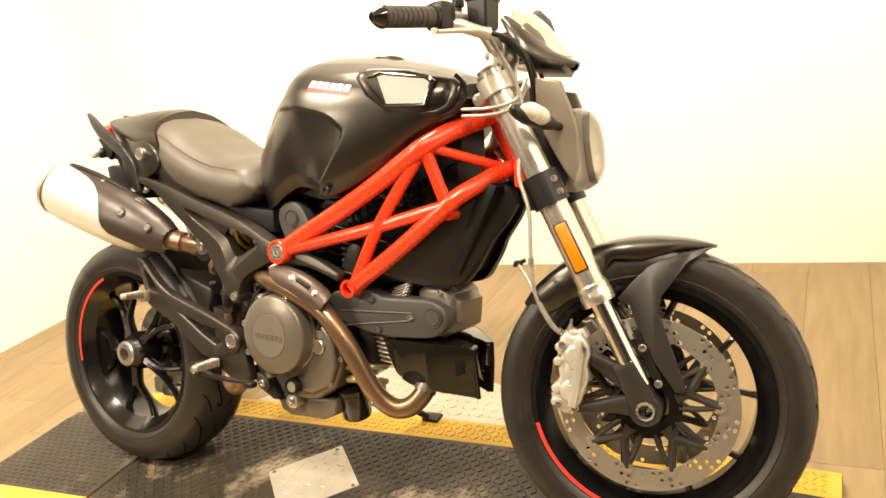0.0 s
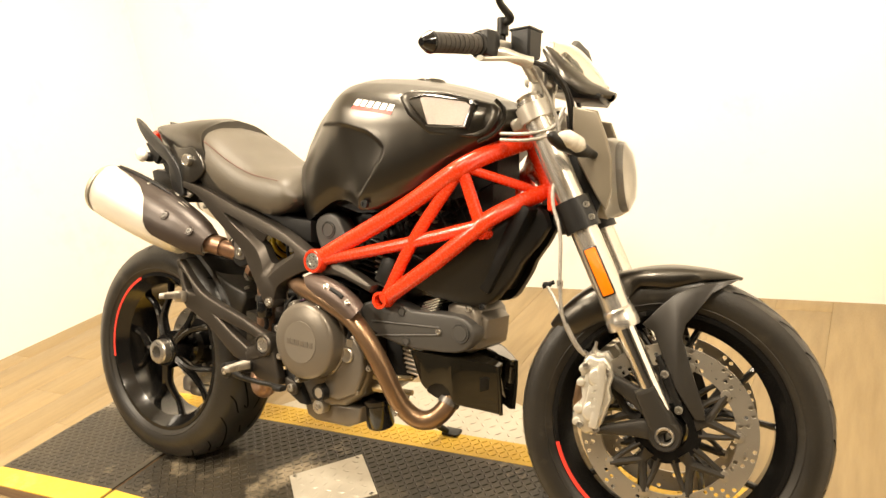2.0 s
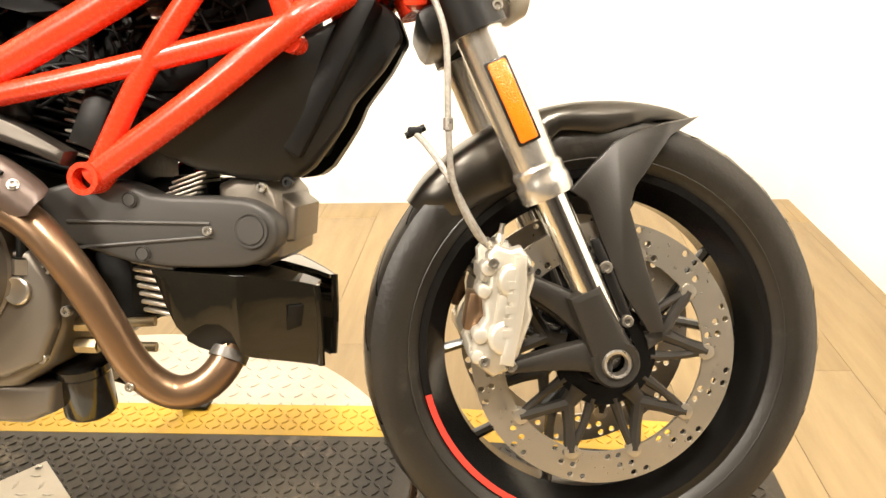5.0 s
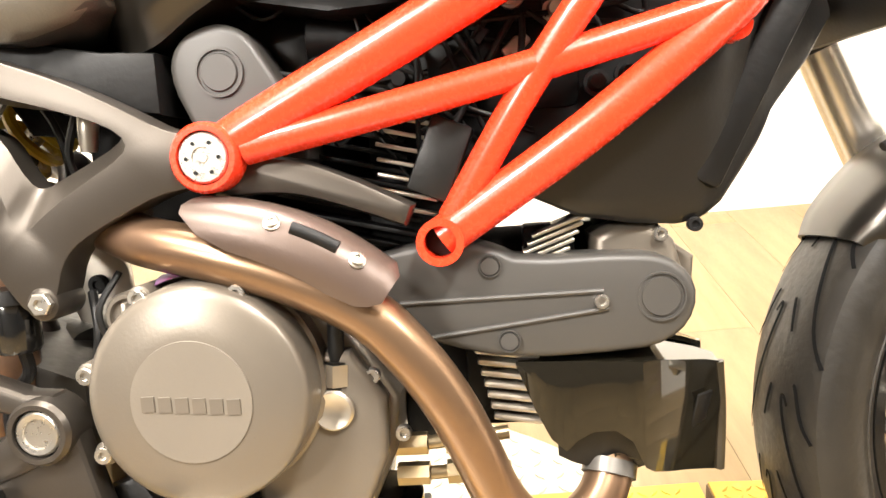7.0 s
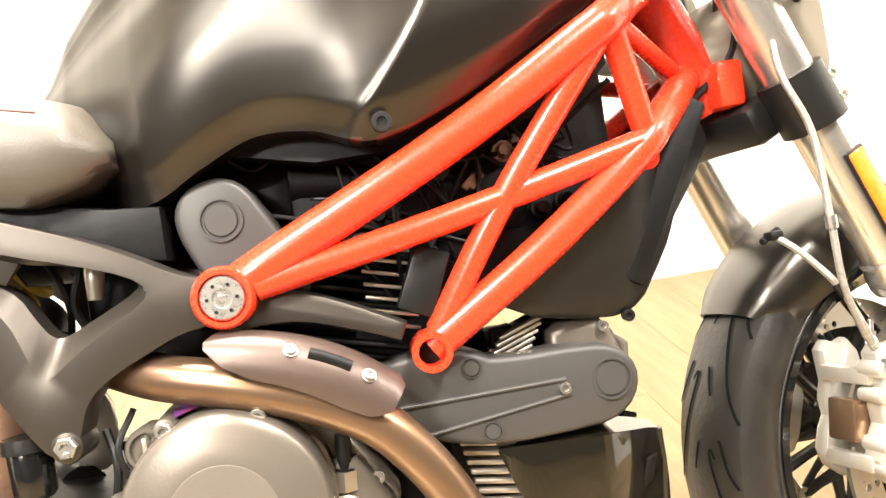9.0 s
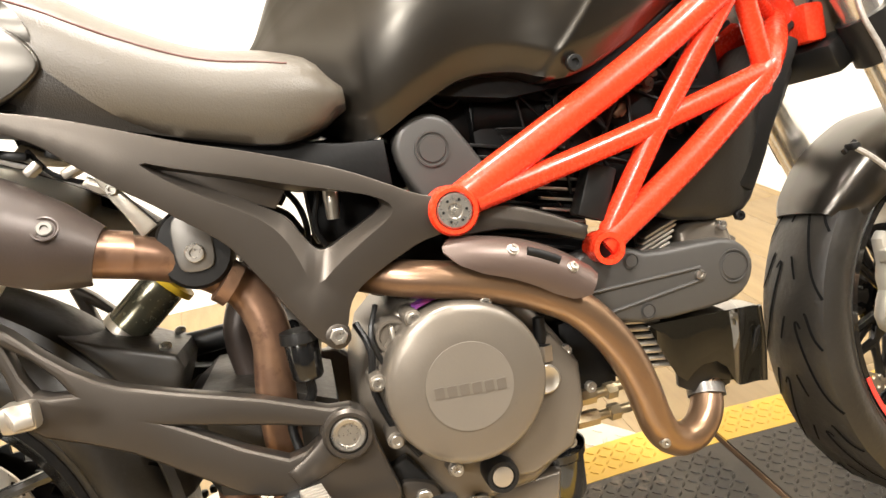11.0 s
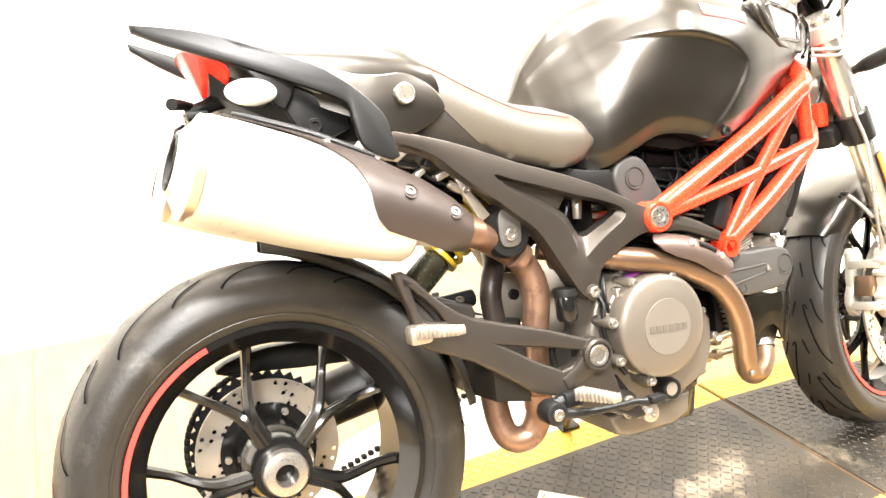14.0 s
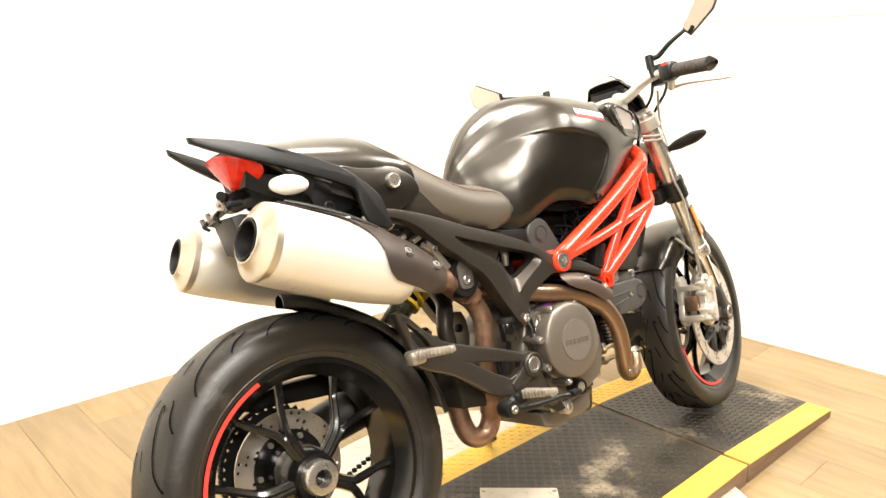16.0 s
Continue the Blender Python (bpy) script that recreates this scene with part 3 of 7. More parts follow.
def ring_with_holes(r0, r1, y, thick, cells, rows, hole, m):
    """A drilled brake disc: a ring of cells, most of them with a round hole right through."""
    bm = bmesh.new()
    n = 8
    for i in range(cells):
        for j in range(rows):
            a0, a1 = 2 * math.pi * i / cells, 2 * math.pi * (i + 1) / cells
            b0, b1 = r0 + (r1 - r0) * j / rows, r0 + (r1 - r0) * (j + 1) / rows
            corner = [(a0, b0), ((a0 + a1) / 2, b0), (a1, b0), (a1, (b0 + b1) / 2), (a1, b1), ((a0 + a1) / 2, b1), (a0, b1), (a0, (b0 + b1) / 2)]
            ac, bc = (a0 + a1) / 2, (b0 + b1) / 2
            has = (i * 2 + j * 3) % 5 in (0, 2)
            lay = []
            for s in (-1, 1):
                out = [bm.verts.new((b * math.cos(a), y + s * thick / 2, b * math.sin(a))) for a, b in corner]
                inn = []
                if has:
                    for k in range(n):
                        t = math.pi * 1.25 + 2 * math.pi * k / n
                        inn.append(bm.verts.new(((bc + hole * math.sin(t)) * math.cos(ac + hole * math.cos(t) / bc), y + s * thick / 2, (bc + hole * math.sin(t)) * math.sin(ac + hole * math.cos(t) / bc))))
                    for k in range(n):
                        bm.faces.new((out[k], out[(k + 1) % n], inn[(k + 1) % n], inn[k]))
                else:
                    bm.faces.new(out)
                lay.append((out, inn))
            if has:
                for k in range(n):
                    bm.faces.new((lay[0][1][k], lay[0][1][(k + 1) % n], lay[1][1][(k + 1) % n], lay[1][1][k]))
            if j == 0:
                for k in (0, 1):
                    bm.faces.new((lay[0][0][k], lay[0][0][k + 1], lay[1][0][k + 1], lay[1][0][k]))
            if j == rows - 1:
                for k in (4, 5):
                    bm.faces.new((lay[0][0][k], lay[0][0][k + 1], lay[1][0][k + 1], lay[1][0][k]))
    bmesh.ops.remove_doubles(bm, verts=bm.verts, dist=2e-5)
    return moved(bm, m)


REAR = Matrix.Translation((0, 0, 0.31))
rear = wheel("rear_wheel", REAR, 0.312, 0.090, 0.224, "black cast rear wheel with a red rim strip", [(112, 190)], -0.050, 0.0095, 0.733)
part("hub", moved(lathe([(-0.068, 0.0), (-0.068, 0.044), (-0.05, 0.052), (0.05, 0.058), (0.07, 0.05), (0.07, 0.0)], 32), REAR), M_RIM, rear)
part("axle_nut", moved(lathe([(-0.062, 0.034), (-0.088, 0.034), (-0.092, 0.031), (-0.094, 0.022), (-0.094, 0.017), (-0.066, 0.016)], 28), REAR), M_STEEL, rear, "large bright axle nut with a bored centre")
part("brake_disc", ring_with_holes(0.072, 0.116, 0.050, 0.005, 40, 3, 0.0038, REAR), M_DISC, rear, "drilled steel rear brake disc")
part("disc_carrier", moved(lathe([(0.046, 0.03), (0.046, 0.078), (0.054, 0.078), (0.054, 0.03)], 32, closed=True), REAR), M_RIM, rear)
teeth = []
for k in range(78):
    a = 2 * math.pi * k / 78
    rr = 0.124 if k % 2 else 0.114
    teeth.append((rr * math.cos(a), rr * math.sin(a)))
part("sprocket", moved(prism(teeth, 0.098, 0.104, 0), REAR), M_INNER, rear, "black steel rear sprocket")
for k in range(6):
    a = 2 * math.pi * k / 6
    part("carrier_bolt", moved(lathe([(0.040, 0.0), (0.040, 0.0055), (0.046, 0.006), (0.048, 0.006)], 12), REAR @ Matrix.Translation((0.066 * math.cos(a), 0, 0.066 * math.sin(a)))), M_STEEL, rear)
part("sprocket_flange", moved(lathe([(0.07, 0.02), (0.07, 0.07), (0.096, 0.085), (0.098, 0.02)], 32), REAR), M_INNER, rear)
bms = []
for k in range(34):
    a = math.pi * 0.5 + math.pi * k / 33
    bms.append(moved(box(0, 0, 0, 0.013, 0.012, 0.010, 0.003), REAR @ Matrix.Translation((0.124 * math.cos(a), 0.101, 0.124 * math.sin(a))) @ Matrix.Rotation(-a + math.pi / 2, 4, "Y")))
for s, z0, z1 in ((1, 0.434, 0.412), (-1, 0.186, 0.332)):
    for k in range(38):
        t = k / 37
        bms.append(moved(box(0, 0, 0, 0.010, 0.012, 0.010, 0.003), Matrix.Translation((0.48 * t, 0.101, z0 + (z1 - z0) * t))))
part("chain", join(*bms), M_INNER, bike, "black drive chain")
part("chain_cover", prism(rounded([(-0.060, 0.452), (0.0, 0.470), (0.10, 0.468), (0.38, 0.452), (0.42, 0.410), (0.36, 0.400), (0.10, 0.420), (0.0, 0.432), (-0.060, 0.436)], 1), 0.086, 0.118, 0.004), M_INNER, bike, "black guard over the upper chain run")
part("rear_caliper", join(box(-0.02, 0.06, 0.19, 0.07, 0.06, 0.05, 0.012), box(0.01, 0.05, 0.175, 0.05, 0.05, 0.03, 0.01)), M_ALLOY, bike, "small alloy rear brake caliper")

front = wheel("front_wheel", FRONT, 0.289, 0.060, 0.222, "black cast front wheel with a red rim strip", [(-166, -86)], -0.014, 0.0075, 0.35)
part("hub", moved(lathe([(-0.075, 0.0), (-0.075, 0.030), (-0.06, 0.040), (0.06, 0.040), (0.075, 0.030), (0.075, 0.0)], 32), FRONT), M_RIM, front)
for s in (-1, 1):
    y = 0.072 * s
    part("brake_disc", ring_with_holes(0.122, 0.160, y, 0.005, 60, 3, 0.0042, FRONT), M_DISC, front, "drilled steel front brake disc")
    carrier = part("disc_carrier", moved(lathe([(y - 0.005, 0.038), (y - 0.005, 0.062), (y + 0.005, 0.062), (y + 0.005, 0.038)], 32, closed=True), FRONT), M_RIM, front, "black ring that carries the disc")
    def on_disc(r, a):
        return (r * math.cos(a), y, r * math.sin(a))
    for k in range(5):
        a = 2 * math.pi * (k + 0.25) / 5
        half = math.pi / 10
        part("carrier_arm", moved(tube([on_disc(0.052, a), on_disc(0.066, a), on_disc(0.084, a)], [0.0150, 0.0105, 0.0095], 8, 3, flat=0.7), FRONT), M_CAST, carrier)
        for sg in (-1, 1):
            part("carrier_rib", moved(tube([on_disc(0.056, a + sg * half * 1.25), on_disc(0.092, a + sg * half * 1.15), on_disc(0.122, a + sg * half)], [0.0075, 0.0050, 0.0060], 8, 3, flat=0.8), FRONT), M_CAST, carrier)
            part("carrier_fork", moved(tube([on_disc(0.074, a), on_disc(0.098, a + sg * half * 0.62), on_disc(0.126, a + sg * half)], [0.0090, 0.0072, 0.0090], 8, 3, flat=0.8), FRONT), M_CAST, carrier)
    for k in range(10):
        a = 2 * math.pi * k / 10
        part("disc_button", moved(moved(lathe([(-0.006, 0.0), (-0.006, 0.004), (-0.005, 0.0095), (0.005, 0.0095), (0.006, 0.004), (0.006, 0.0)], 12), Matrix.Translation((0.125 * math.cos(a), y, 0.125 * math.sin(a)))), FRONT), M_DISC, front)

# ---- fork, in the frame of the front wheel ----
RAKE = Vector((-0.4067, 0, 0.9135))
AHEAD = Vector((0.9135, 0, 0.4067))


def leg(s, y, fwd=0.0):
    return Vector((0.009, y, 0)) + RAKE * s + AHEAD * fwd


for side in (-1, 1):
    y = 0.103 * side
    outer = part("fork_leg", moved(tube([leg(0.225, y), leg(0.675, y)], 0.0265, 28, 1), FRONT), M_FORK, bike, "silver upside-down fork leg")
    part("dust_seal", moved(lathe([(-0.024, 0.0295), (-0.018, 0.031), (-0.004, 0.031), (0.0, 0.029), (0.010, 0.030), (0.014, 0.0275)], 28), FRONT @ Matrix.Translation(leg(0.232, y)) @ Matrix.Rotation(-radians(24), 4, "Y") @ Matrix.Rotation(math.pi / 2, 4, "X")), M_FORK, outer)
    part("slider", moved(tube([leg(0.045, y), leg(0.226, y)], 0.0195, 24, 1), FRONT), M_CHROME, outer, "polished chrome fork slider")
    part("axle_foot", moved(strut([(-0.038, 0.084), (-0.020, 0.045), (0.0, 0.004)], [0.040, 0.044, 0.050], y, 0.044, 0.009), FRONT), M_CAST, outer, "black cast axle foot")
    part("caliper_arm", moved(strut([(0.0, 0.006), (-0.05, 0.006), (-0.126, -0.005)], [0.050, 0.032, 0.014], y * 1.02, 0.022, 0.007), FRONT), M_CAST, outer)
    part("caliper_arm", moved(strut([(-0.016, 0.040), (-0.055, 0.066), (-0.105, 0.094)], [0.050, 0.034, 0.022], y * 0.95, 0.022, 0.007), FRONT), M_CAST, outer)
    part("axle_clamp", moved(lathe([(y * 1.0 - 0.020, 0.0165), (y - 0.022, 0.026), (y - 0.016, 0.029), (y + 0.016, 0.029), (y + 0.022, 0.026), (y + 0.022, 0.0)], 28), FRONT), M_CAST, outer)
    part("axle_end", moved(lathe([(y - 0.010, 0.0125), (y - 0.024, 0.0125), (y - 0.025, 0.0155), (y - 0.022, 0.0175), (y - 0.01, 0.0175)], 24), FRONT), M_STEEL, outer, "bored steel axle end")
    ya = y - 0.028 if side < 0 else y + 0.028
    refl = join(moved(box(0, 0, 0, 0.022, 0.006, 0.092, 0.003), Matrix.Translation(leg(0.321, ya)) @ Matrix.Rotation(-radians(24), 4, "Y")))
    part("reflector", moved(refl, FRONT), M_ORANGE, outer, "amber rectangular side reflector")
    part("reflector_frame", moved(moved(box(0, 0, 0, 0.027, 0.005, 0.097, 0.003), Matrix.Translation(leg(0.321, ya * 0.985)) @ Matrix.Rotation(-radians(24), 4, "Y")), FRONT), M_MATT, outer)
    # caliper
    yo, yi = y + 0.034 * side, y - 0.004 * side
    shell = [(-0.148, 0.128), (-0.138, 0.138), (-0.122, 0.132), (-0.110, 0.136), (-0.098, 0.120), (-0.094, 0.098), (-0.100, 0.078), (-0.096, 0.058), (-0.104, 0.036), (-0.112, 0.012), (-0.124, -0.006), (-0.142, -0.012), (-0.160, 0.002), (-0.166, 0.022), (-0.158, 0.044), (-0.150, 0.056), (-0.152, 0.074), (-0.146, 0.094)]
    cal = part("brake_caliper", moved(prism(shell, min(yo - 0.012 * side, yi), max(yo - 0.012 * side, yi), 0.006, 3), FRONT), M_CALIPER, bike, "bare silver four-piston brake caliper")
    for x, z, r in ((-0.121, 0.098, 0.019), (-0.130, 0.034, 0.020)):
        part("piston_cap", moved(prism([(x + r * math.cos(q) * 0.9, z + r * math.sin(q)) for q in [2 * math.pi * v / 24 for v in range(24)]], min(yi, yo), max(yi, yo), 0.006, 3), FRONT), M_CALIPER, cal)
    part("caliper_bridge", moved(prism([(-0.136, 0.084), (-0.108, 0.080), (-0.112, 0.052), (-0.142, 0.050)], min(yi, yo - 0.004 * side), max(yi, yo - 0.004 * side), 0.004), FRONT), M_CALIPER, cal)
    for q in range(5):
        part("raised_bar", moved(box(-0.1195 - 0.0018 * q, yo + 0.0004 * side, 0.094 - 0.0135 * q, 0.013, 0.0016, 0.0085, 0), FRONT), M_CALIPER, cal)
    part("inner_half", moved(prism([(px_ - 0.004, pz_) for px_, pz_ in shell], min(y - 0.046 * side, y - 0.066 * side), max(y - 0.046 * side, y - 0.066 * side), 0.006, 2), FRONT), M_CALIPER, cal)
    part("top_bridge", moved(box(-0.150, y - 0.022 * side, 0.104, 0.010, 0.064, 0.018, 0.003), FRONT), M_CALIPER, cal)
    part("bottom_bridge", moved(box(-0.163, y - 0.022 * side, 0.016, 0.010, 0.064, 0.018, 0.003), FRONT), M_CALIPER, cal)
    part("brake_pad", moved(moved(box(0, 0, 0, 0.022, 0.036, 0.044, 0.003), Matrix.Translation((-0.158, y - 0.020 * side, 0.058)) @ Matrix.Rotation(radians(10), 4, "Y")), FRONT), M_HEADER, cal, "rusty brown brake pad")
    for x, z, r in ((-0.147, 0.112, 0.009), (-0.152, 0.086, 0.008), (-0.156, 0.036, 0.009), (-0.159, 0.012, 0.008)):
        part("caliper_boss", moved(prism([(x + r * math.cos(q), z + r * math.sin(q)) for q in [2 * math.pi * v / 16 for v in range(16)]], min(yi, yo - 0.008 * side), max(yi, yo - 0.008 * side), 0.003, 2), FRONT), M_CALIPER, cal)
    part("spine", moved(strut([(-0.112, 0.126), (-0.116, 0.070), (-0.128, 0.004)], [0.014, 0.018, 0.016], yo - 0.004 * side, 0.010, 0.004), FRONT), M_CALIPER, cal)
    part("bleed_nipple", moved(join(rod((-0.133, y, 0.136), (-0.130, y, 0.148), 0.0055, 6), rod((-0.130, y, 0.148), (-0.128, y, 0.160), 0.0030, 10)), FRONT), M_STEEL, cal)
    for dx, dz in ((-0.104, 0.110), (-0.122, 0.002), (-0.142, 0.118), (-0.152, 0.008)):
        bolt(cal, dx, y - 0.028, dz, 0.0065, m=FRONT)

part("axle", moved(rod((0, -0.10, 0), (0, 0.10, 0), 0.0125), FRONT), M_STEEL, bike)
lower = join(*[moved(lathe([(-0.030, 0.027), (-0.030, 0.034), (0.030, 0.034), (0.030, 0.027)], 24, closed=True), Matrix.Translation(leg(0.435, 0.103 * s)) @ Matrix.Rotation(-radians(24), 4, "Y") @ Matrix.Rotation(math.pi / 2, 4, "X")) for s in (-1, 1)],
             moved(box(0, 0, 0, 0.055, 0.17, 0.046, 0.012), Matrix.Translation(leg(0.435, 0, -0.026)) @ Matrix.Rotation(-radians(24), 4, "Y")))
clamp = part("lower_fork_clamp", moved(lower, FRONT), M_MATT, bike, "black cast lower fork clamp")
for dz in (0.42, 0.445):
    bolt(clamp, *leg(dz, -0.128, 0.026), 0.006, m=FRONT)
upper = join(*[moved(lathe([(-0.016, 0.0262), (-0.016, 0.033), (0.016, 0.033), (0.016, 0.0262)], 24, closed=True), Matrix.Translation(leg(0.648, 0.103 * s)) @ Matrix.Rotation(-radians(24), 4, "Y") @ Matrix.Rotation(math.pi / 2, 4, "X")) for s in (-1, 1)],
             moved(box(0, 0, 0, 0.06, 0.17, 0.026, 0.008), Matrix.Translation(leg(0.648, 0, -0.028)) @ Matrix.Rotation(-radians(24), 4, "Y")))
part("upper_fork_clamp", moved(upper, FRONT), M_SILVER, bike, "silver upper fork clamp")
for s in (-1, 1):
    part("fork_cap", moved(moved(lathe([(-0.008, 0.0), (-0.008, 0.010), (-0.004, 0.021), (0.004, 0.024), (0.004, 0.0)], 20), Matrix.Translation(leg(0.679, 0.103 * s)) @ Matrix.Rotation(-radians(24), 4, "Y") @ Matrix.Rotation(math.pi / 2, 4, "X")), FRONT), M_STEEL, bike)

# handlebar
BAR = [(-0.268, 0.0, 0.672), (-0.266, 0.06, 0.673), (-0.278, 0.13, 0.698), (-0.308, 0.20, 0.704), (-0.374, 0.345, 0.680)]
bar = part("handlebar", moved(tube([(x, -y, z) for x, y, z in BAR[::-1]] + BAR[1:], [0.011, 0.011, 0.012, 0.0155, 0.0155, 0.0155, 0.012, 0.011, 0.011], 16, 6), FRONT), M_SILVER, bike, "silver tapered handlebar")
for s in (-1, 1):
    part("bar_clamp", moved(join(box(-0.268, 0.045 * s, 0.672, 0.044, 0.026, 0.040, 0.007), box(-0.266, 0.045 * s, 0.640, 0.030, 0.028, 0.06, 0.006)), FRONT), M_SILVER, bar)
    a, b = Vector((-0.327, 0.240 * s, 0.697)), Vector((-0.374, 0.345 * s, 0.680))
    g = [a.lerp(b, t) for t in (0, 0.04, 0.5, 0.96, 1.0)]
    grip = part("grip", moved(tube(g, [0.0195, 0.0175, 0.0165, 0.0175, 0.0195], 18, 6), FRONT), M_GRIP, bar, "ribbed black rubber grip")
    d = (b - a).normalized()
    part("bar_end", moved(tube([b, b + d * 0.004, b + d * 0.016, b + d * 0.022], [0.018, 0.0185, 0.012, 0.007], 18, 1), FRONT), M_GLOSSBLACK, bar, "gloss black bar end")
    c = a.lerp(b, -0.20)
    part("switch_box", moved(moved(box(0, 0, 0, 0.045, 0.040, 0.052, 0.012), Matrix.Translation(c) @ Matrix.Rotation(0.45 * s, 4, "Z")), FRONT), M_MATT, bar, "black switch housing")
    part("switch_button", moved(moved(box(0, 0, 0, 0.014, 0.016, 0.008, 0.003), Matrix.Translation(c + Vector((-0.018, 0, 0.018)))), FRONT), M_REDDECAL if s < 0 else M_MATT, bar)
    part("throttle_collar", moved(tube([a.lerp(b, -0.03), a.lerp(b, 0.03)], 0.0205, 18, 1), FRONT), M_MATT, bar)
    for q in range(9):
        part("grip_rib", moved(tube([a.lerp(b, 0.10 + 0.10 * q), a.lerp(b, 0.125 + 0.10 * q)], 0.0181, 16, 1), FRONT), M_GRIP, grip)
    lv = [(-0.246, 0.195 * s, 0.668), (-0.252, 0.230 * s, 0.667), (-0.264, 0.285 * s, 0.658), (-0.280, 0.340 * s, 0.647), (-0.282, 0.360 * s, 0.645)]
    part("lever", moved(tube(lv, [0.0095, 0.0080, 0.0062, 0.0052, 0.0062], 12, 6, flat=0.7, up=(0, 0, 1)), FRONT), M_SILVER, bar, "bare silver hand lever")
    part("master_cylinder", moved(tube([(-0.300, 0.212 * s, 0.688), (-0.285, 0.208 * s, 0.684), (-0.258, 0.196 * s, 0.674), (-0.240, 0.186 * s, 0.670)], [0.009, 0.0115, 0.0105, 0.011], 16, 3), FRONT), M_SILVER, bar, "silver brake master cylinder")
    res = Vector((-0.256, 0.170 * s, 0.706))
    pot = part("fluid_reservoir", moved(loft([[(x * k, y * k, z) for x, y in ((-0.021, -0.019), (-0.017, -0.023), (0.017, -0.023), (0.021, -0.019), (0.021, 0.019), (0.017, 0.023), (-0.017, 0.023), (-0.021, 0.019))] for k, z in ((0.86, -0.025), (0.94, -0.020), (1.0, 0.020), (1.0, 0.023))]), FRONT @ Matrix.Translation(res) @ Matrix.Rotation(0.3 * s, 4, "Z")), M_MATT, bike, "square black fluid reservoir")
    part("lid", moved(moved(box(0, 0, 0.026, 0.045, 0.049, 0.005, 0.002), Matrix.Translation(res) @ Matrix.Rotation(0.3 * s, 4, "Z")), FRONT), M_MATT, pot)
    # mirror
    if s < 0:
        st = [(-0.302, -0.170, 0.700), (-0.302, -0.167, 0.745), (-0.282, -0.186, 0.754), (-0.292, -0.225, 0.774), (-0.280, -0.268, 0.797)]
        shp = [(-0.254, 0.806), (-0.272, 0.784), (-0.350, 0.824), (-0.388, 0.872), (-0.366, 0.905), (-0.320, 0.872)]
    else:
        st = [(-0.288, 0.172, 0.700), (-0.288, 0.170, 0.738), (-0.288, 0.205, 0.752), (-0.284, 0.270, 0.768), (-0.280, 0.338, 0.786)]
        shp = [(0.326, 0.800), (0.328, 0.772), (0.432, 0.774), (0.458, 0.796), (0.456, 0.840), (0.415, 0.852)]
    mir = part("mirror", moved(tube(st, [0.008, 0.0075, 0.0075, 0.0065, 0.0055], 12, 5), FRONT), M_MATT, bike, "rear-view mirror on a black stalk")
    part("stalk_joint", moved(rod((st[1][0], st[1][1], 0.728), (st[1][0], st[1][1], 0.760), 0.011), FRONT), M_MATT, mir)
    my, mz = sum(p[0] for p in shp) / 6, sum(p[1] for p in shp) / 6
    def face(k, back):
        return [(-0.280 + 0.22 * (y - my) - 0.20 * (z - mz) + back, my + (y - my) * k, mz + (z - mz) * k) for y, z in shp]
    part("mirror_shell", moved(loft([face(1.0, -0.001), face(1.03, 0.004), face(0.98, 0.014), face(0.70, 0.024), face(0.30, 0.026)]), FRONT), M_MATT, mir)
    part("mirror_glass", moved(loft([face(0.95, -0.003), face(0.95, 0.001)]), FRONT), M_MIRROR, mir)
part("brake_hose", moved(tube([(-0.25, -0.15, 0.67), (-0.215, -0.125, 0.60), (-0.20, -0.115, 0.52), (-0.212, -0.125, 0.43), (-0.194, -0.135, 0.36), (-0.192, -0.138, 0.27), (-0.186, -0.134, 0.205), (-0.160, -0.125, 0.150), (-0.134, -0.112, 0.128)], 0.0036, 10, 6), FRONT), M_HOSE, bike, "braided steel brake hose")
for p, q in (((-0.192, -0.138, 0.275), (-0.192, -0.138, 0.262)), ((-0.150, -0.121, 0.142), (-0.136, -0.113, 0.130))):
    part("hose_fitting", moved(rod(p, q, 0.0058, 10), FRONT), M_STEEL, bike)
cable = part("sensor_cable", moved(tube([(-0.226, -0.098, 0.262), (-0.214, -0.108, 0.248), (-0.200, -0.118, 0.228), (-0.186, -0.128, 0.203), (-0.166, -0.128, 0.165), (-0.150, -0.122, 0.140)], 0.0036, 8, 6), FRONT), M_HOSE, bike, "grey sensor lead clipped to the mudguard")
part("lead_clip", moved(join(box(-0.226, -0.096, 0.263, 0.016, 0.014, 0.010, 0.003), rod((-0.236, -0.090, 0.258), (-0.214, -0.090, 0.268), 0.004, 8)), FRONT), M_INNER, cable, "black cable clip")
part("lead_joint", moved(rod((-0.188, -0.127, 0.207), (-0.181, -0.129, 0.194), 0.0052, 10), FRONT), M_MATT, cable)
for k, (y, dz) in enumerate(((-0.05, 0.0), (0.03, 0.02), (-0.09, -0.03))):
    part("cable", moved(tube([(-0.27, y - 0.1, 0.69 + dz * 0.3), (-0.21, y - 0.06, 0.66), (-0.19, y, 0.60), (-0.20, y * 0.6, 0.50 + dz), (-0.25, y * 0.4, 0.42)], 0.0045, 8, 6), FRONT), M_MATT, bike, "black control cable")
for z in (0.560, 0.572):
    part("hose", moved(tube([(-0.20, -0.09, z + 0.03), (-0.215, -0.122, z - 0.01), (-0.262, -0.130, z - 0.022), (-0.32, -0.11, z - 0.018)], 0.0034, 10, 6), FRONT), M_HOSE, bike, "grey braided hose")

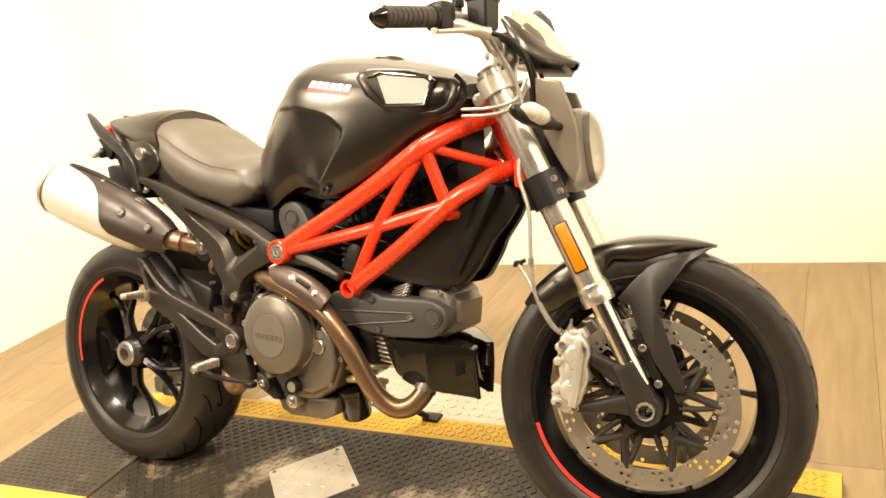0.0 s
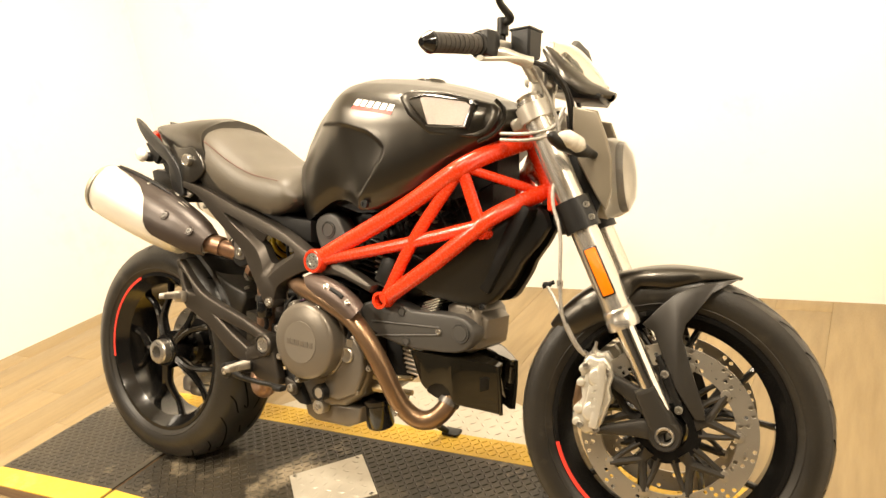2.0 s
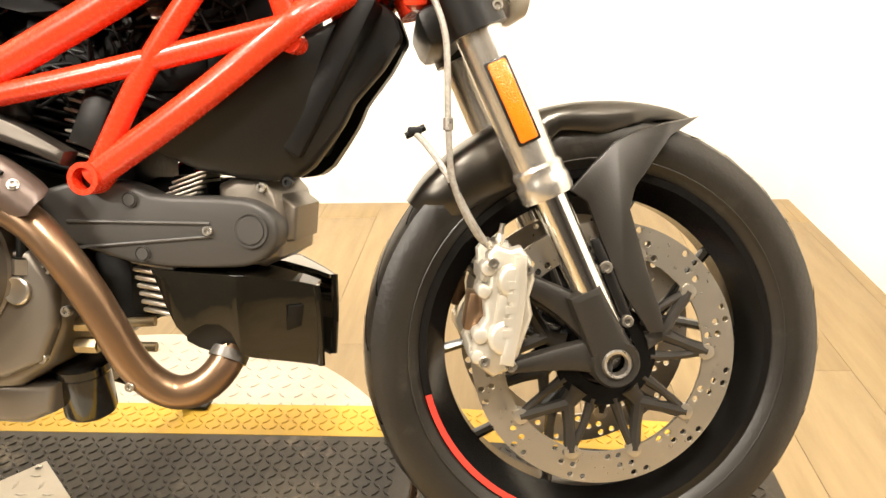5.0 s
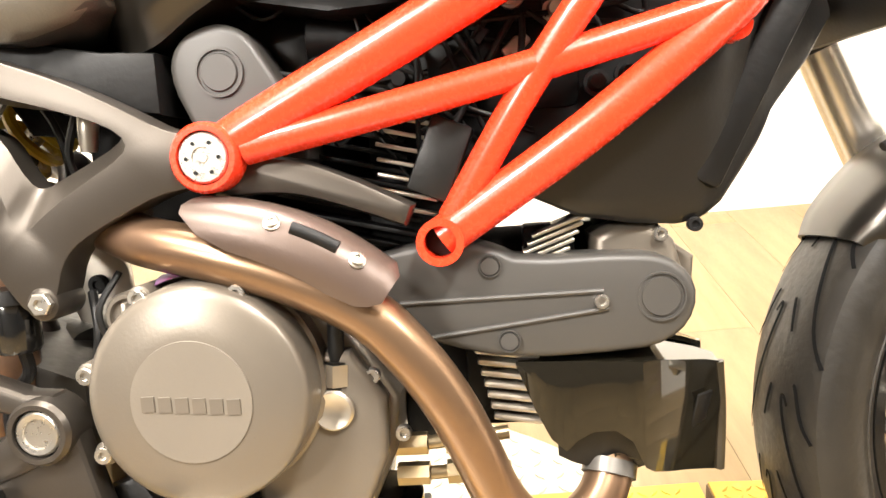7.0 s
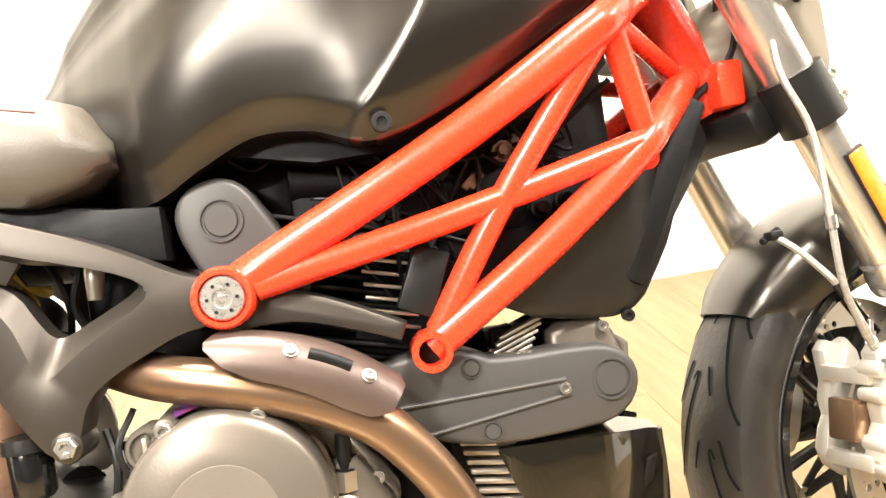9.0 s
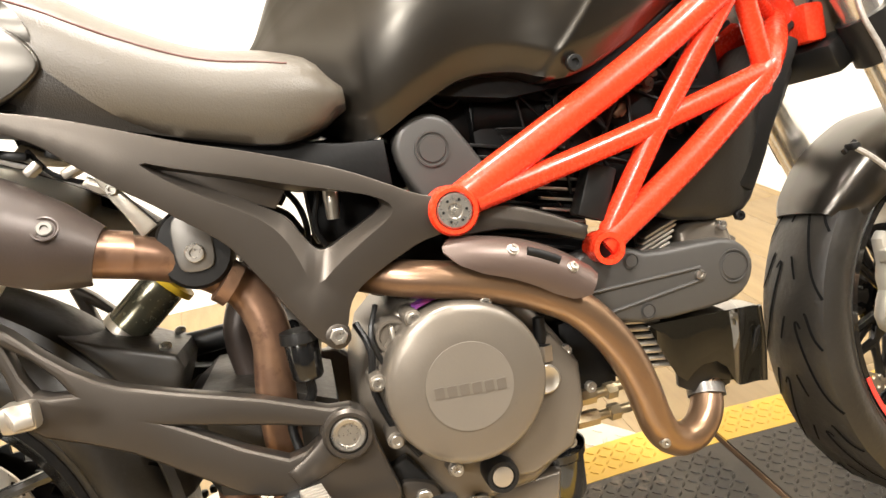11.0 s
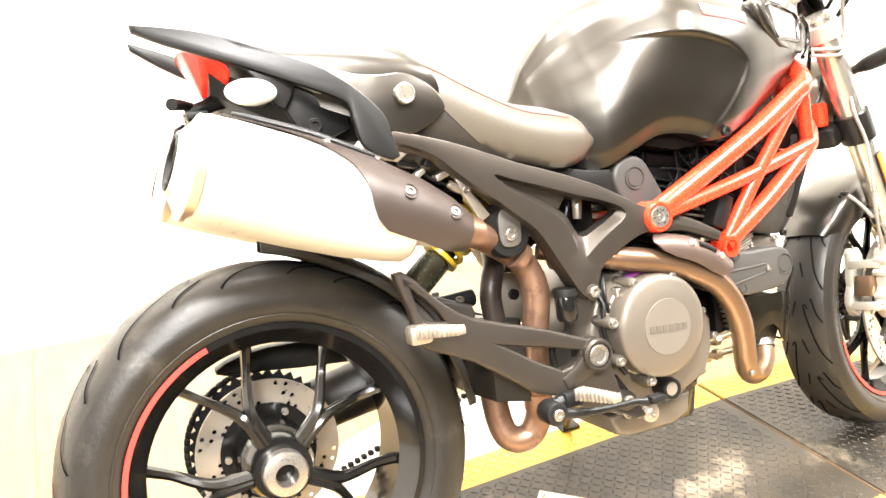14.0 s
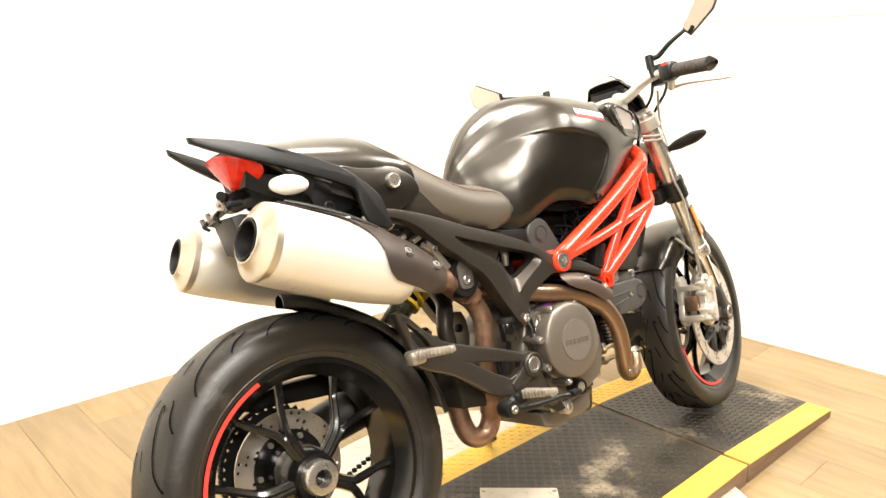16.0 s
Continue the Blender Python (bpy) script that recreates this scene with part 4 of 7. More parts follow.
# front mudguard
sect = []
for k in range(31):
    a = radians(142 - 76 * k / 30)
    t = k / 30
    r = float(np.interp(t, (0, 0.1, 0.3, 0.5, 0.8, 1), (0.296, 0.300, 0.302, 0.303, 0.305, 0.311)))
    half = float(np.interp(t, (0, 0.06, 0.25, 0.6, 0.8, 0.93, 1), (0.046, 0.060, 0.070, 0.070, 0.058, 0.034, 0.008)))
    drop = float(np.interp(t, (0, 0.08, 0.30, 0.44, 0.52, 0.68, 0.82, 1), (0.030, 0.058, 0.070, 0.055, 0.028, 0.040, 0.022, 0.003)))
    row = []
    prof = [(-1, -1), (-0.99, -0.55), (-0.94, -0.22), (-0.78, -0.07), (-0.4, -0.015), (0, 0.02), (0.4, -0.015), (0.78, -0.07), (0.94, -0.22), (0.99, -0.55), (1, -1)]
    for y, d in prof:
        rr = r + d * drop
        row.append((rr * math.cos(a), y * half, rr * math.sin(a)))
    for y, d in prof[::-1]:
        rr = r + d * drop - 0.003
        row.append((rr * math.cos(a), y * (half - 0.003), rr * math.sin(a)))
    sect.append(row)
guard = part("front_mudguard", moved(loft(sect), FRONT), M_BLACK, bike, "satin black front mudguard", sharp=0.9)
for s in (-1, 1):
    stay = [(0.122, 0.284), (0.075, 0.276), (0.036, 0.266), (0.007, 0.252), (-0.020, 0.226), (-0.047, 0.196), (-0.027, 0.183), (-0.008, 0.135), (0.014, 0.082), (0.050, 0.027), (0.068, 0.029), (0.064, 0.050), (0.042, 0.115), (0.024, 0.175), (0.030, 0.200), (0.047, 0.222), (0.074, 0.258)]
    bm = prism(stay, -0.0035, 0.0035, 0.002)
    for v in bm.verts:
        v.co.y = s * (float(np.interp(v.co.z, (0.03, 0.20, 0.255, 0.285), (0.086, 0.084, 0.076, 0.040))) + v.co.y)
    part("stay", moved(bm, FRONT), M_CAST, guard, "satin graphite mudguard stay")
    rail = strut([(-0.018, 0.140), (-0.004, 0.106), (0.022, 0.044)], [0.010, 0.014, 0.014], s * 0.086, 0.010, 0.003)
    part("stay_bracket", moved(rail, FRONT), M_MATT, guard)
    for x, z in ((-0.005, 0.107), (0.021, 0.043)):
        bolt(guard, x, s * 0.094 - (0.0 if s < 0 else -0.002), z, 0.0075, m=FRONT)

# headlamp and fly screen
HEAD = FRONT @ Matrix.Translation((-0.168, 0, 0.470)) @ Matrix.Rotation(radians(-4), 4, "Y") @ Matrix.Rotation(-math.pi / 2, 4, "Z")
head = part("headlamp", moved(lathe([(-0.060, 0.0), (-0.055, 0.040), (-0.02, 0.066), (0.022, 0.079), (0.034, 0.082), (0.036, 0.079), (0.032, 0.076)], 40), HEAD), M_TITAN, bike, "round headlamp in an olive grey shell")
# Silver in place of chrome: the bright wall's reflection is put into colour.
part("reflector", moved(lathe([(0.034, 0.0765), (0.018, 0.064), (0.0, 0.03), (-0.005, 0.0)], 36), HEAD), M_SILVER, head)
part("lens", moved(lathe([(0.033, 0.0795), (0.056, 0.0790), (0.078, 0.068), (0.091, 0.044), (0.096, 0.0)], 40), HEAD), M_HEADLENS, head, "clear domed headlamp glass")
part("bulb", moved(lathe([(-0.005, 0.010), (0.03, 0.009), (0.038, 0.0)], 16), HEAD), M_LENS, head)
for s in (-1, 1):
    part("side_panel", moved(prism([(-0.184, 0.604), (-0.137, 0.594), (-0.118, 0.540), (-0.108, 0.500), (-0.108, 0.442), (-0.118, 0.405), (-0.135, 0.430), (-0.172, 0.499), (-0.184, 0.556)], s * 0.094, s * 0.080, 0.005, 3), FRONT), M_TITAN, head, "olive grey headlamp side panel")
    part("bracket", moved(prism([(-0.200, 0.590), (-0.184, 0.585), (-0.172, 0.500), (-0.130, 0.420), (-0.138, 0.395), (-0.190, 0.490)], s * 0.078, s * 0.068, 0.003), FRONT), M_MATT, head, "black headlamp bracket")
FLY = (((-0.246, 0.738), (-0.252, 0.726), 0.055), ((-0.216, 0.714), (-0.232, 0.692), 0.078), ((-0.188, 0.686), (-0.206, 0.658), 0.086), ((-0.158, 0.660), (-0.176, 0.634), 0.078), ((-0.132, 0.646), (-0.148, 0.629), 0.056), ((-0.116, 0.640), (-0.122, 0.630), 0.020))
rows = []
for (tx, tz), (bx, bz), half in FLY:
    row = []
    arc = [math.pi * q / 14 for q in range(15)]
    for k, g in ((1, 0.0), (-1, 0.003)):
        for a in arc[::k]:
            w = math.sin(a) ** 0.8 if math.sin(a) > 0 else 0
            row.append((bx + (tx - bx) * w - g, -(half - g) * math.copysign(abs(math.cos(a)) ** 0.75, math.cos(a)), bz + (tz - bz) * w - g))
    rows.append(row)
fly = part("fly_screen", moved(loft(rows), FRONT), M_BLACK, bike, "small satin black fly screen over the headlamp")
rows = []
for t in [k / 8 for k in range(9)]:
    cx, cz = -0.242 + 0.112 * t, 0.755 - 0.102 * t + 0.024 * math.sin(math.pi * t)
    half = float(np.interp(t, (0, 0.5, 1), (0.045, 0.060, 0.035)))
    arc = [math.pi * q / 10 for q in range(11)]
    row = [(cx - 0.022 * (1 - math.sin(a)), -half * math.cos(a), cz - 0.030 * (1 - math.sin(a))) for a in arc]
    row += [(x - 0.002, y * 0.97, z - 0.002) for x, y, z in row[::-1]]
    rows.append(row)
part("underside", moved(prism([(-0.250, 0.716), (-0.230, 0.660), (-0.196, 0.626), (-0.140, 0.620), (-0.134, 0.630), (-0.196, 0.660)], -0.056, 0.056, 0.006, 2), FRONT), M_MATT, fly, "matt black underside of the screen")
part("windshield", moved(loft(rows), FRONT), M_SCREEN, fly, "clear tinted wind deflector")
part("instrument", moved(join(box(-0.248, 0, 0.690, 0.036, 0.085, 0.030, 0.009), box(-0.268, 0, 0.693, 0.005, 0.070, 0.022, 0.002)), FRONT), M_MATT, bike, "black instrument panel")
for s in (-1, 1):
    stalk = moved(tube([(-0.140, 0.085 * s, 0.510), (-0.148, 0.110 * s, 0.513), (-0.160, 0.140 * s, 0.518), (-0.180, 0.195 * s, 0.526), (-0.192, 0.228 * s, 0.531), (-0.196, 0.236 * s, 0.532)], [0.008, 0.009, 0.0155, 0.0175, 0.010, 0.003], 18, 5), FRONT)
    ind = part("indicator", stalk, M_MATT, bike, "black front turn signal with a clear lens")
    part("lens", moved(tube([(-0.152, 0.135 * s, 0.519), (-0.160, 0.165 * s, 0.524), (-0.172, 0.200 * s, 0.530), (-0.184, 0.226 * s, 0.533)], [0.005, 0.0165, 0.0165, 0.004], 18, 5), FRONT), M_LENS, ind)

# ---- red trellis frame ----
frame_body = part("trellis_frame", rod((1.120, 0, 0.885), (1.192, 0, 0.722), 0.032, 24), M_RED, bike, "red welded tube frame")
part("cross_tube", rod((0.659, -0.13, 0.602), (0.659, 0.13, 0.602), 0.016), M_RED, frame_body)
part("cross_tube", rod((1.062, -0.12, 0.672), (1.062, 0.12, 0.672), 0.012), M_RED, frame_body)
for s in (1, -1):
    def red(pts, r=0.0155, steps=5):
        part("frame_tube", tube([(x, y * s, z) for x, y, z in pts], r, 18, steps), M_RED, frame_body)
    red([(0.667, -0.146, 0.607), (0.700, -0.149, 0.625), (0.880, -0.152, 0.713), (1.000, -0.152, 0.782), (1.030, -0.148, 0.800), (1.060, -0.116, 0.823), (1.095, -0.064, 0.846), (1.122, -0.020, 0.862)], 0.0188)
    red([(0.829, -0.126, 0.526), (0.948, -0.130, 0.602), (1.048, -0.126, 0.676), (1.078, -0.114, 0.702), (1.116, -0.074, 0.730), (1.150, -0.028, 0.753), (1.166, -0.008, 0.762)], 0.0170)
    red([(0.685, -0.152, 0.606), (0.80, -0.148, 0.628), (0.913, -0.140, 0.652), (1.056, -0.128, 0.686)], 0.0130)
    red([(0.838, -0.126, 0.540), (0.913, -0.141, 0.652), (1.022, -0.148, 0.788)], 0.0128)
    red([(1.034, -0.144, 0.796), (1.062, -0.124, 0.694)], 0.0125, 1)
    red([(1.042, -0.136, 0.800), (1.146, -0.032, 0.756)], 0.0095, 1)
    part("weld_gusset", tube([(0.676, -0.150 * s, 0.612), (0.710, -0.1505 * s, 0.624), (0.752, -0.150 * s, 0.634)], [0.0155, 0.0120, 0.0040], 14, 4), M_RED, frame_body)
    for wx, wy, wz in ((1.024, 0.149, 0.790), (1.058, 0.127, 0.690), (0.913, 0.141, 0.652)):
        part("weld_bead", moved(lathe([(-0.006, 0.0), (-0.005, 0.008), (0.0, 0.0115), (0.005, 0.008), (0.006, 0.0)], 14), Matrix.Translation((wx, -wy * s, wz))), M_RED, frame_body)
    part("pivot_boss", moved(lathe([(0.022, 0.0270), (-0.018, 0.0270), (-0.022, 0.0245), (-0.022, 0.0205), (-0.014, 0.0200), (-0.014, 0.0)], 32), Matrix.Translation((0.658, -0.147 * s, 0.601)) @ (Matrix() if s > 0 else Matrix.Scale(-1, 4, (0, 1, 0)))), M_RED, frame_body)
    part("pivot_bolt", moved(lathe([(0.004, 0.0193), (-0.004, 0.0193), (-0.006, 0.0178), (-0.006, 0.0085), (-0.0045, 0.0078), (-0.0045, 0.0040), (-0.0060, 0.0032), (-0.0060, 0.0)], 28), Matrix.Translation((0.658, -0.163 * s, 0.601)) @ (Matrix() if s > 0 else Matrix.Scale(-1, 4, (0, 1, 0)))), M_STEEL, frame_body, "bright machined pivot bolt")
    for k in range(6):
        a = 2 * math.pi * k / 6
        # Flat near-black discs on the bolt face, painted shade for its holes.
        part("hole_shade_disc", moved(lathe([(-0.0064, 0.0), (-0.0064, 0.0016)], 8), Matrix.Translation((0.658 + 0.0125 * math.cos(a), -0.1635 * s, 0.601 + 0.0125 * math.sin(a)))), M_INNER, frame_body)
    part("tube_eye", moved(lathe([(-0.020, 0.0125), (-0.020, 0.0185), (0.018, 0.0185), (0.018, 0.0125)], 28, closed=True), Matrix.Translation((0.828, -0.126 * s, 0.524))), M_RED, frame_body, "red open tube eye")
    # Dark disc closes the eye; the shade of its inside is put into colour.
    part("eye_shade_disc", disc(0.828, 0.524, 0.0124, min(-0.128 * s, -0.100 * s), max(-0.128 * s, -0.100 * s), 0.001), M_INNER, frame_body)
part("fork_stop", join(box(1.190, -0.034, 0.742, 0.03, 0.05, 0.05, 0.006)), M_RED, frame_body)

# ---- tank ----
TX = [0.482, 0.515, 0.56, 0.60, 0.65, 0.70, 0.75, 0.80, 0.87, 0.95, 1.02, 1.07, 1.095]
TTOP = [0.828, 0.885, 0.940, 0.972, 0.999, 1.011, 1.015, 1.013, 1.003, 0.985, 0.964, 0.944, 0.925]
TBOT = [0.790, 0.740, 0.700, 0.694, 0.717, 0.737, 0.734, 0.717, 0.738, 0.779, 0.822, 0.855, 0.872]
TW = [0.024, 0.052, 0.095, 0.128, 0.158, 0.178, 0.188, 0.190, 0.183, 0.166, 0.146, 0.124, 0.100]
LOBE = ([0.0, 0.10, 0.25, 0.42, 0.58, 0.72, 0.83, 0.92, 0.975, 1.0], [0.84, 0.93, 0.985, 1.0, 0.985, 0.925, 0.80, 0.58, 0.31, 0.0])
LOBE_REAR = ([0.0, 0.10, 0.25, 0.40, 0.56, 0.72, 0.84, 0.92, 0.97, 1.0], [0.86, 0.95, 1.0, 0.985, 0.84, 0.60, 0.46, 0.35, 0.23, 0.0])


def soft(a, b, x):
    t = min(max((x - a) / (b - a), 0), 1)
    return t * t * (3 - 2 * t)


def curve(xs, ys, x):
    """A smooth curve through the points."""
    i = min(max(int(np.searchsorted(xs, x)) - 1, 0), len(xs) - 2)
    t = (x - xs[i]) / (xs[i + 1] - xs[i])
    y0, y1, y2, y3 = ys[max(i - 1, 0)], ys[i], ys[i + 1], ys[min(i + 2, len(ys) - 1)]
    return 0.5 * (2 * y1 + (y2 - y0) * t + (2 * y0 - 5 * y1 + 4 * y2 - y3) * t * t + (3 * y1 - 3 * y2 + y3 - y0) * t ** 3)


def tank_side(x, f):
    """Half width and height of the tank at x and at a share f of its height, with the knee recess pressed in."""
    zb, zt, w = curve(TX, TBOT, x), curve(TX, TTOP, x), curve(TX, TW, x)
    back = 1 - soft(0.57, 0.76, x)
    z, y = zb + (zt - zb) * f, w * (curve(*LOBE, f) * (1 - back) + curve(*LOBE_REAR, f) * back)
    edge_top = curve([0.55, 0.605, 0.640, 0.70, 0.77, 0.83, 0.865, 0.90], [0.862, 0.893, 0.905, 0.905, 0.896, 0.878, 0.850, 0.80], min(max(x, 0.55), 0.90))
    edge_front = curve([0.70, 0.735, 0.77, 0.797, 0.83, 0.86, 0.90], [0.765, 0.792, 0.823, 0.845, 0.866, 0.872, 0.868], min(max(z, 0.70), 0.90))
    dt, df = max(edge_top - z, 0), max(edge_front - x, 0)
    deep = (1 - math.exp(-dt / 0.040)) * (1 - math.exp(-df / 0.13)) * soft(0.58, 0.74, x)
    lip = soft(0, 0.005, dt) * (0.45 * soft(0, 0.007, df) + 0.55 * soft(0, 0.08, df)) * soft(0.60, 0.72, x)
    return y - 0.0060 * lip - 0.026 * deep, z




rows = []
NX, NF = 190, 90
for i in range(NX + 1):
    x = TX[0] + (TX[-1] - TX[0]) * i / NX
    fs = [1 - (1 - j / NF) ** 1.3 for j in range(NF + 1)]
    r = [tank_side(x, f) for f in fs]
    rows.append([(x, -y, z) for y, z in r] + [(x, y, z) for y, z in r[::-1][1:]])
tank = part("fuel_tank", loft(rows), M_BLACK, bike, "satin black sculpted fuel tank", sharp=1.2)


def on_tank(name, pts, mat, lift, parent, label="", n=1, side=-1):
    """A thin decal that follows the tank's flank: a patch between two lines of (x, z)."""
    verts, faces = [], []
    (x0, z0), (x1, z1), h, lean = pts
    for i in range(n + 1):
        for j in (0, 1):
            x = x0 + (x1 - x0) * i / n + lean * j
            z = z0 + (z1 - z0) * i / n + h * j
            zb, zt = curve(TX, TBOT, x), curve(TX, TTOP, x)
            y, _ = tank_side(x, (z - zb) / (zt - zb))
            verts.append((x, side * (y + lift), z + lift))
    for i in range(n):
        faces.append((2 * i, 2 * i + 2, 2 * i + 3, 2 * i + 1))
    me = bpy.data.meshes.new("tmp")
    me.from_pydata(verts, [], faces)
    bm = bmesh.new()
    bm.from_mesh(me)
    bpy.data.meshes.remove(me)
    return part(name, bm, mat, parent, label)


for side in (-1, 1):
    for k in range(6):
        x = 0.783 + 0.0172 * k
        on_tank("emblem_bar", ((x, 0.936 - 0.0033 * k), (x + 0.0132, 0.936 - 0.0033 * k - 0.003), 0.0135, 0.004), M_WHITE, 0.0012, tank, "pale emblem bar", 3, side)
    on_tank("emblem_stripe", ((0.781, 0.928), (0.881, 0.910), 0.0065, 0.002), M_REDDECAL, 0.0012, tank, "small red emblem stripe", 8, side)
bolt(tank, 0.812, -0.176, 0.729, 0.009, M_MATT)
part("filler_cap", moved(lathe([(-0.012, 0.0), (-0.012, 0.034), (-0.006, 0.038), (0.004, 0.038)], 32), Matrix.Translation((0.86, 0, 0.991)) @ Matrix.Rotation(-math.pi / 2 - 0.08, 4, "X")), M_BLACK, tank)
for s in (-1, 1):
    rim = [(0.902, 0.944), (0.910, 0.954), (0.926, 0.959), (1.000, 0.952), (1.086, 0.926), (1.098, 0.912), (1.094, 0.896), (1.080, 0.872), (1.062, 0.860), (1.010, 0.863), (0.965, 0.869), (0.921, 0.908)]
    cx, cz = 1.0, 0.912
    def plane_ring(k, out):
        return [(cx + (x - cx) * k, s * (0.147 - 0.35 * (x - cx) - 0.12 * (z - cz) + out), cz + (z - cz) * k) for x, z in rim]
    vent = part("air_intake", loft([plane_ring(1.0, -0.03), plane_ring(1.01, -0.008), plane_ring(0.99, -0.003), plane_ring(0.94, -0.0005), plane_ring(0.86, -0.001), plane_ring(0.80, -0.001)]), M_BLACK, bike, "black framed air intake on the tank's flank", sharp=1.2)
    hexa = [(0.926, 0.936), (0.957, 0.944), (1.035, 0.931), (1.044, 0.922), (1.032, 0.885), (0.965, 0.889)]
    def flat_ring(k, out):
        return [(0.99 + (x - 0.99) * k, s * (0.1505 - 0.35 * (x - 0.99) - 0.12 * (z - 0.915) + out), 0.915 + (z - 0.915) * k) for x, z in hexa]
    part("intake_frame", loft([flat_ring(1.26, -0.006), flat_ring(1.23, 0.003), flat_ring(1.12, 0.006), flat_ring(1.03, 0.005), flat_ring(1.0, 0.000)], caps=False), M_GLOSSBLACK, vent)
    part("mesh", loft([flat_ring(1.04, 0.000), flat_ring(1.03, 0.0028)]), M_MESH, vent, "pale metal mesh")
    part("trim", tube([(1.088, s * 0.110, 0.934), (1.104, s * 0.106, 0.915), (1.104, s * 0.108, 0.890), (1.086, s * 0.118, 0.866), (1.060, s * 0.130, 0.852)], 0.0045, 10, 5), M_GLOSSBLACK, vent)

# ---- seat and tail ----
SX = [0.185, 0.23, 0.28, 0.35, 0.43, 0.50, 0.545, 0.572]
STOP = [0.942, 0.934, 0.914, 0.869, 0.829, 0.815, 0.797, 0.760]
SBOT = [0.800, 0.785, 0.765, 0.742, 0.718, 0.702, 0.712, 0.728]
SW = [0.135, 0.148, 0.155, 0.158, 0.155, 0.152, 0.145, 0.125]
SLOBE = ([0.0, 0.15, 0.40, 0.60, 0.76, 0.88, 0.96, 1.0], [0.90, 0.97, 1.0, 0.97, 0.88, 0.70, 0.42, 0.0])


def body(xs, tops, bots, widths, lobe, f0, f1, nx=36, nf=16, grow=0.0, lean=0.0):
    rows = []
    for i in range(nx + 1):
        x = xs[0] + (xs[-1] - xs[0]) * i / nx
        zb, zt, w = curve(xs, bots, x), curve(xs, tops, x), curve(xs, widths, x)
        r = []
        for j in range(nf + 1):
            fa = f0 if not isinstance(f0, tuple) else f0[0] + (f0[1] - f0[0]) * soft(0.05, 0.55, i / nx)
            f = fa + (f1 - fa) * (1 - (1 - j / nf) ** 1.4)
            r.append((w * curve(*lobe, f) + grow, zb + (zt - zb) * f + grow))
        sh = [lean * soft(0.4, 1, i / nx) * (1 - soft(0.0, 0.9, abs(2 * j / nf - 0.55))) for j in range(nf + 1)]
        rows.append([(x + q, -y, z) for q, (y, z) in zip(sh, r)] + [(x + q, y, z) for q, (y, z) in list(zip(sh, r))[::-1][1:]])
    return loft(rows)


seat = part("seat", body(SX, STOP, SBOT, SW, SLOBE, 0, 1), M_SEATSIDE, bike, "black vinyl rider seat with a brown top", sharp=1.0)
part("seat_top", body(SX, STOP, SBOT, SW, SLOBE, (0.60, 0.0), 1, grow=0.0012), M_SEAT, seat, "dark brown smooth vinyl top", sharp=1.0)
for s in (-1, 1):
    part("piping", tube([(x, s * (curve(SX, SW, x) * curve(*SLOBE, 0.74) + 0.0014), curve(SX, SBOT, x) + 0.74 * (curve(SX, STOP, x) - curve(SX, SBOT, x)) + 0.0010) for x in [0.232 + 0.0320 * k for k in range(10)]], 0.0012, 6, 3), M_SEAMRED, seat, "thin dull red seam")
CX = [-0.046, -0.026, 0.006, 0.06, 0.12, 0.17, 0.21, 0.240]
CTOP = [0.944, 0.949, 0.953, 0.956, 0.959, 0.959, 0.956, 0.950]
CBOT = [0.936, 0.930, 0.912, 0.868, 0.832, 0.806, 0.788, 0.778]
CW = [0.040, 0.060, 0.082, 0.108, 0.130, 0.146, 0.154, 0.157]
COWL = ([k / 24 for k in range(25)], [0.90 + 0.10 * soft(0, 0.40, k / 24) if k < 10 else max(1 - ((k / 24 - 0.40) / 0.60) ** 2.2, 0) ** 0.62 for k in range(25)])
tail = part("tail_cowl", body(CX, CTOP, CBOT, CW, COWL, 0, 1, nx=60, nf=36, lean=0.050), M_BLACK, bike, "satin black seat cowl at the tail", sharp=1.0)
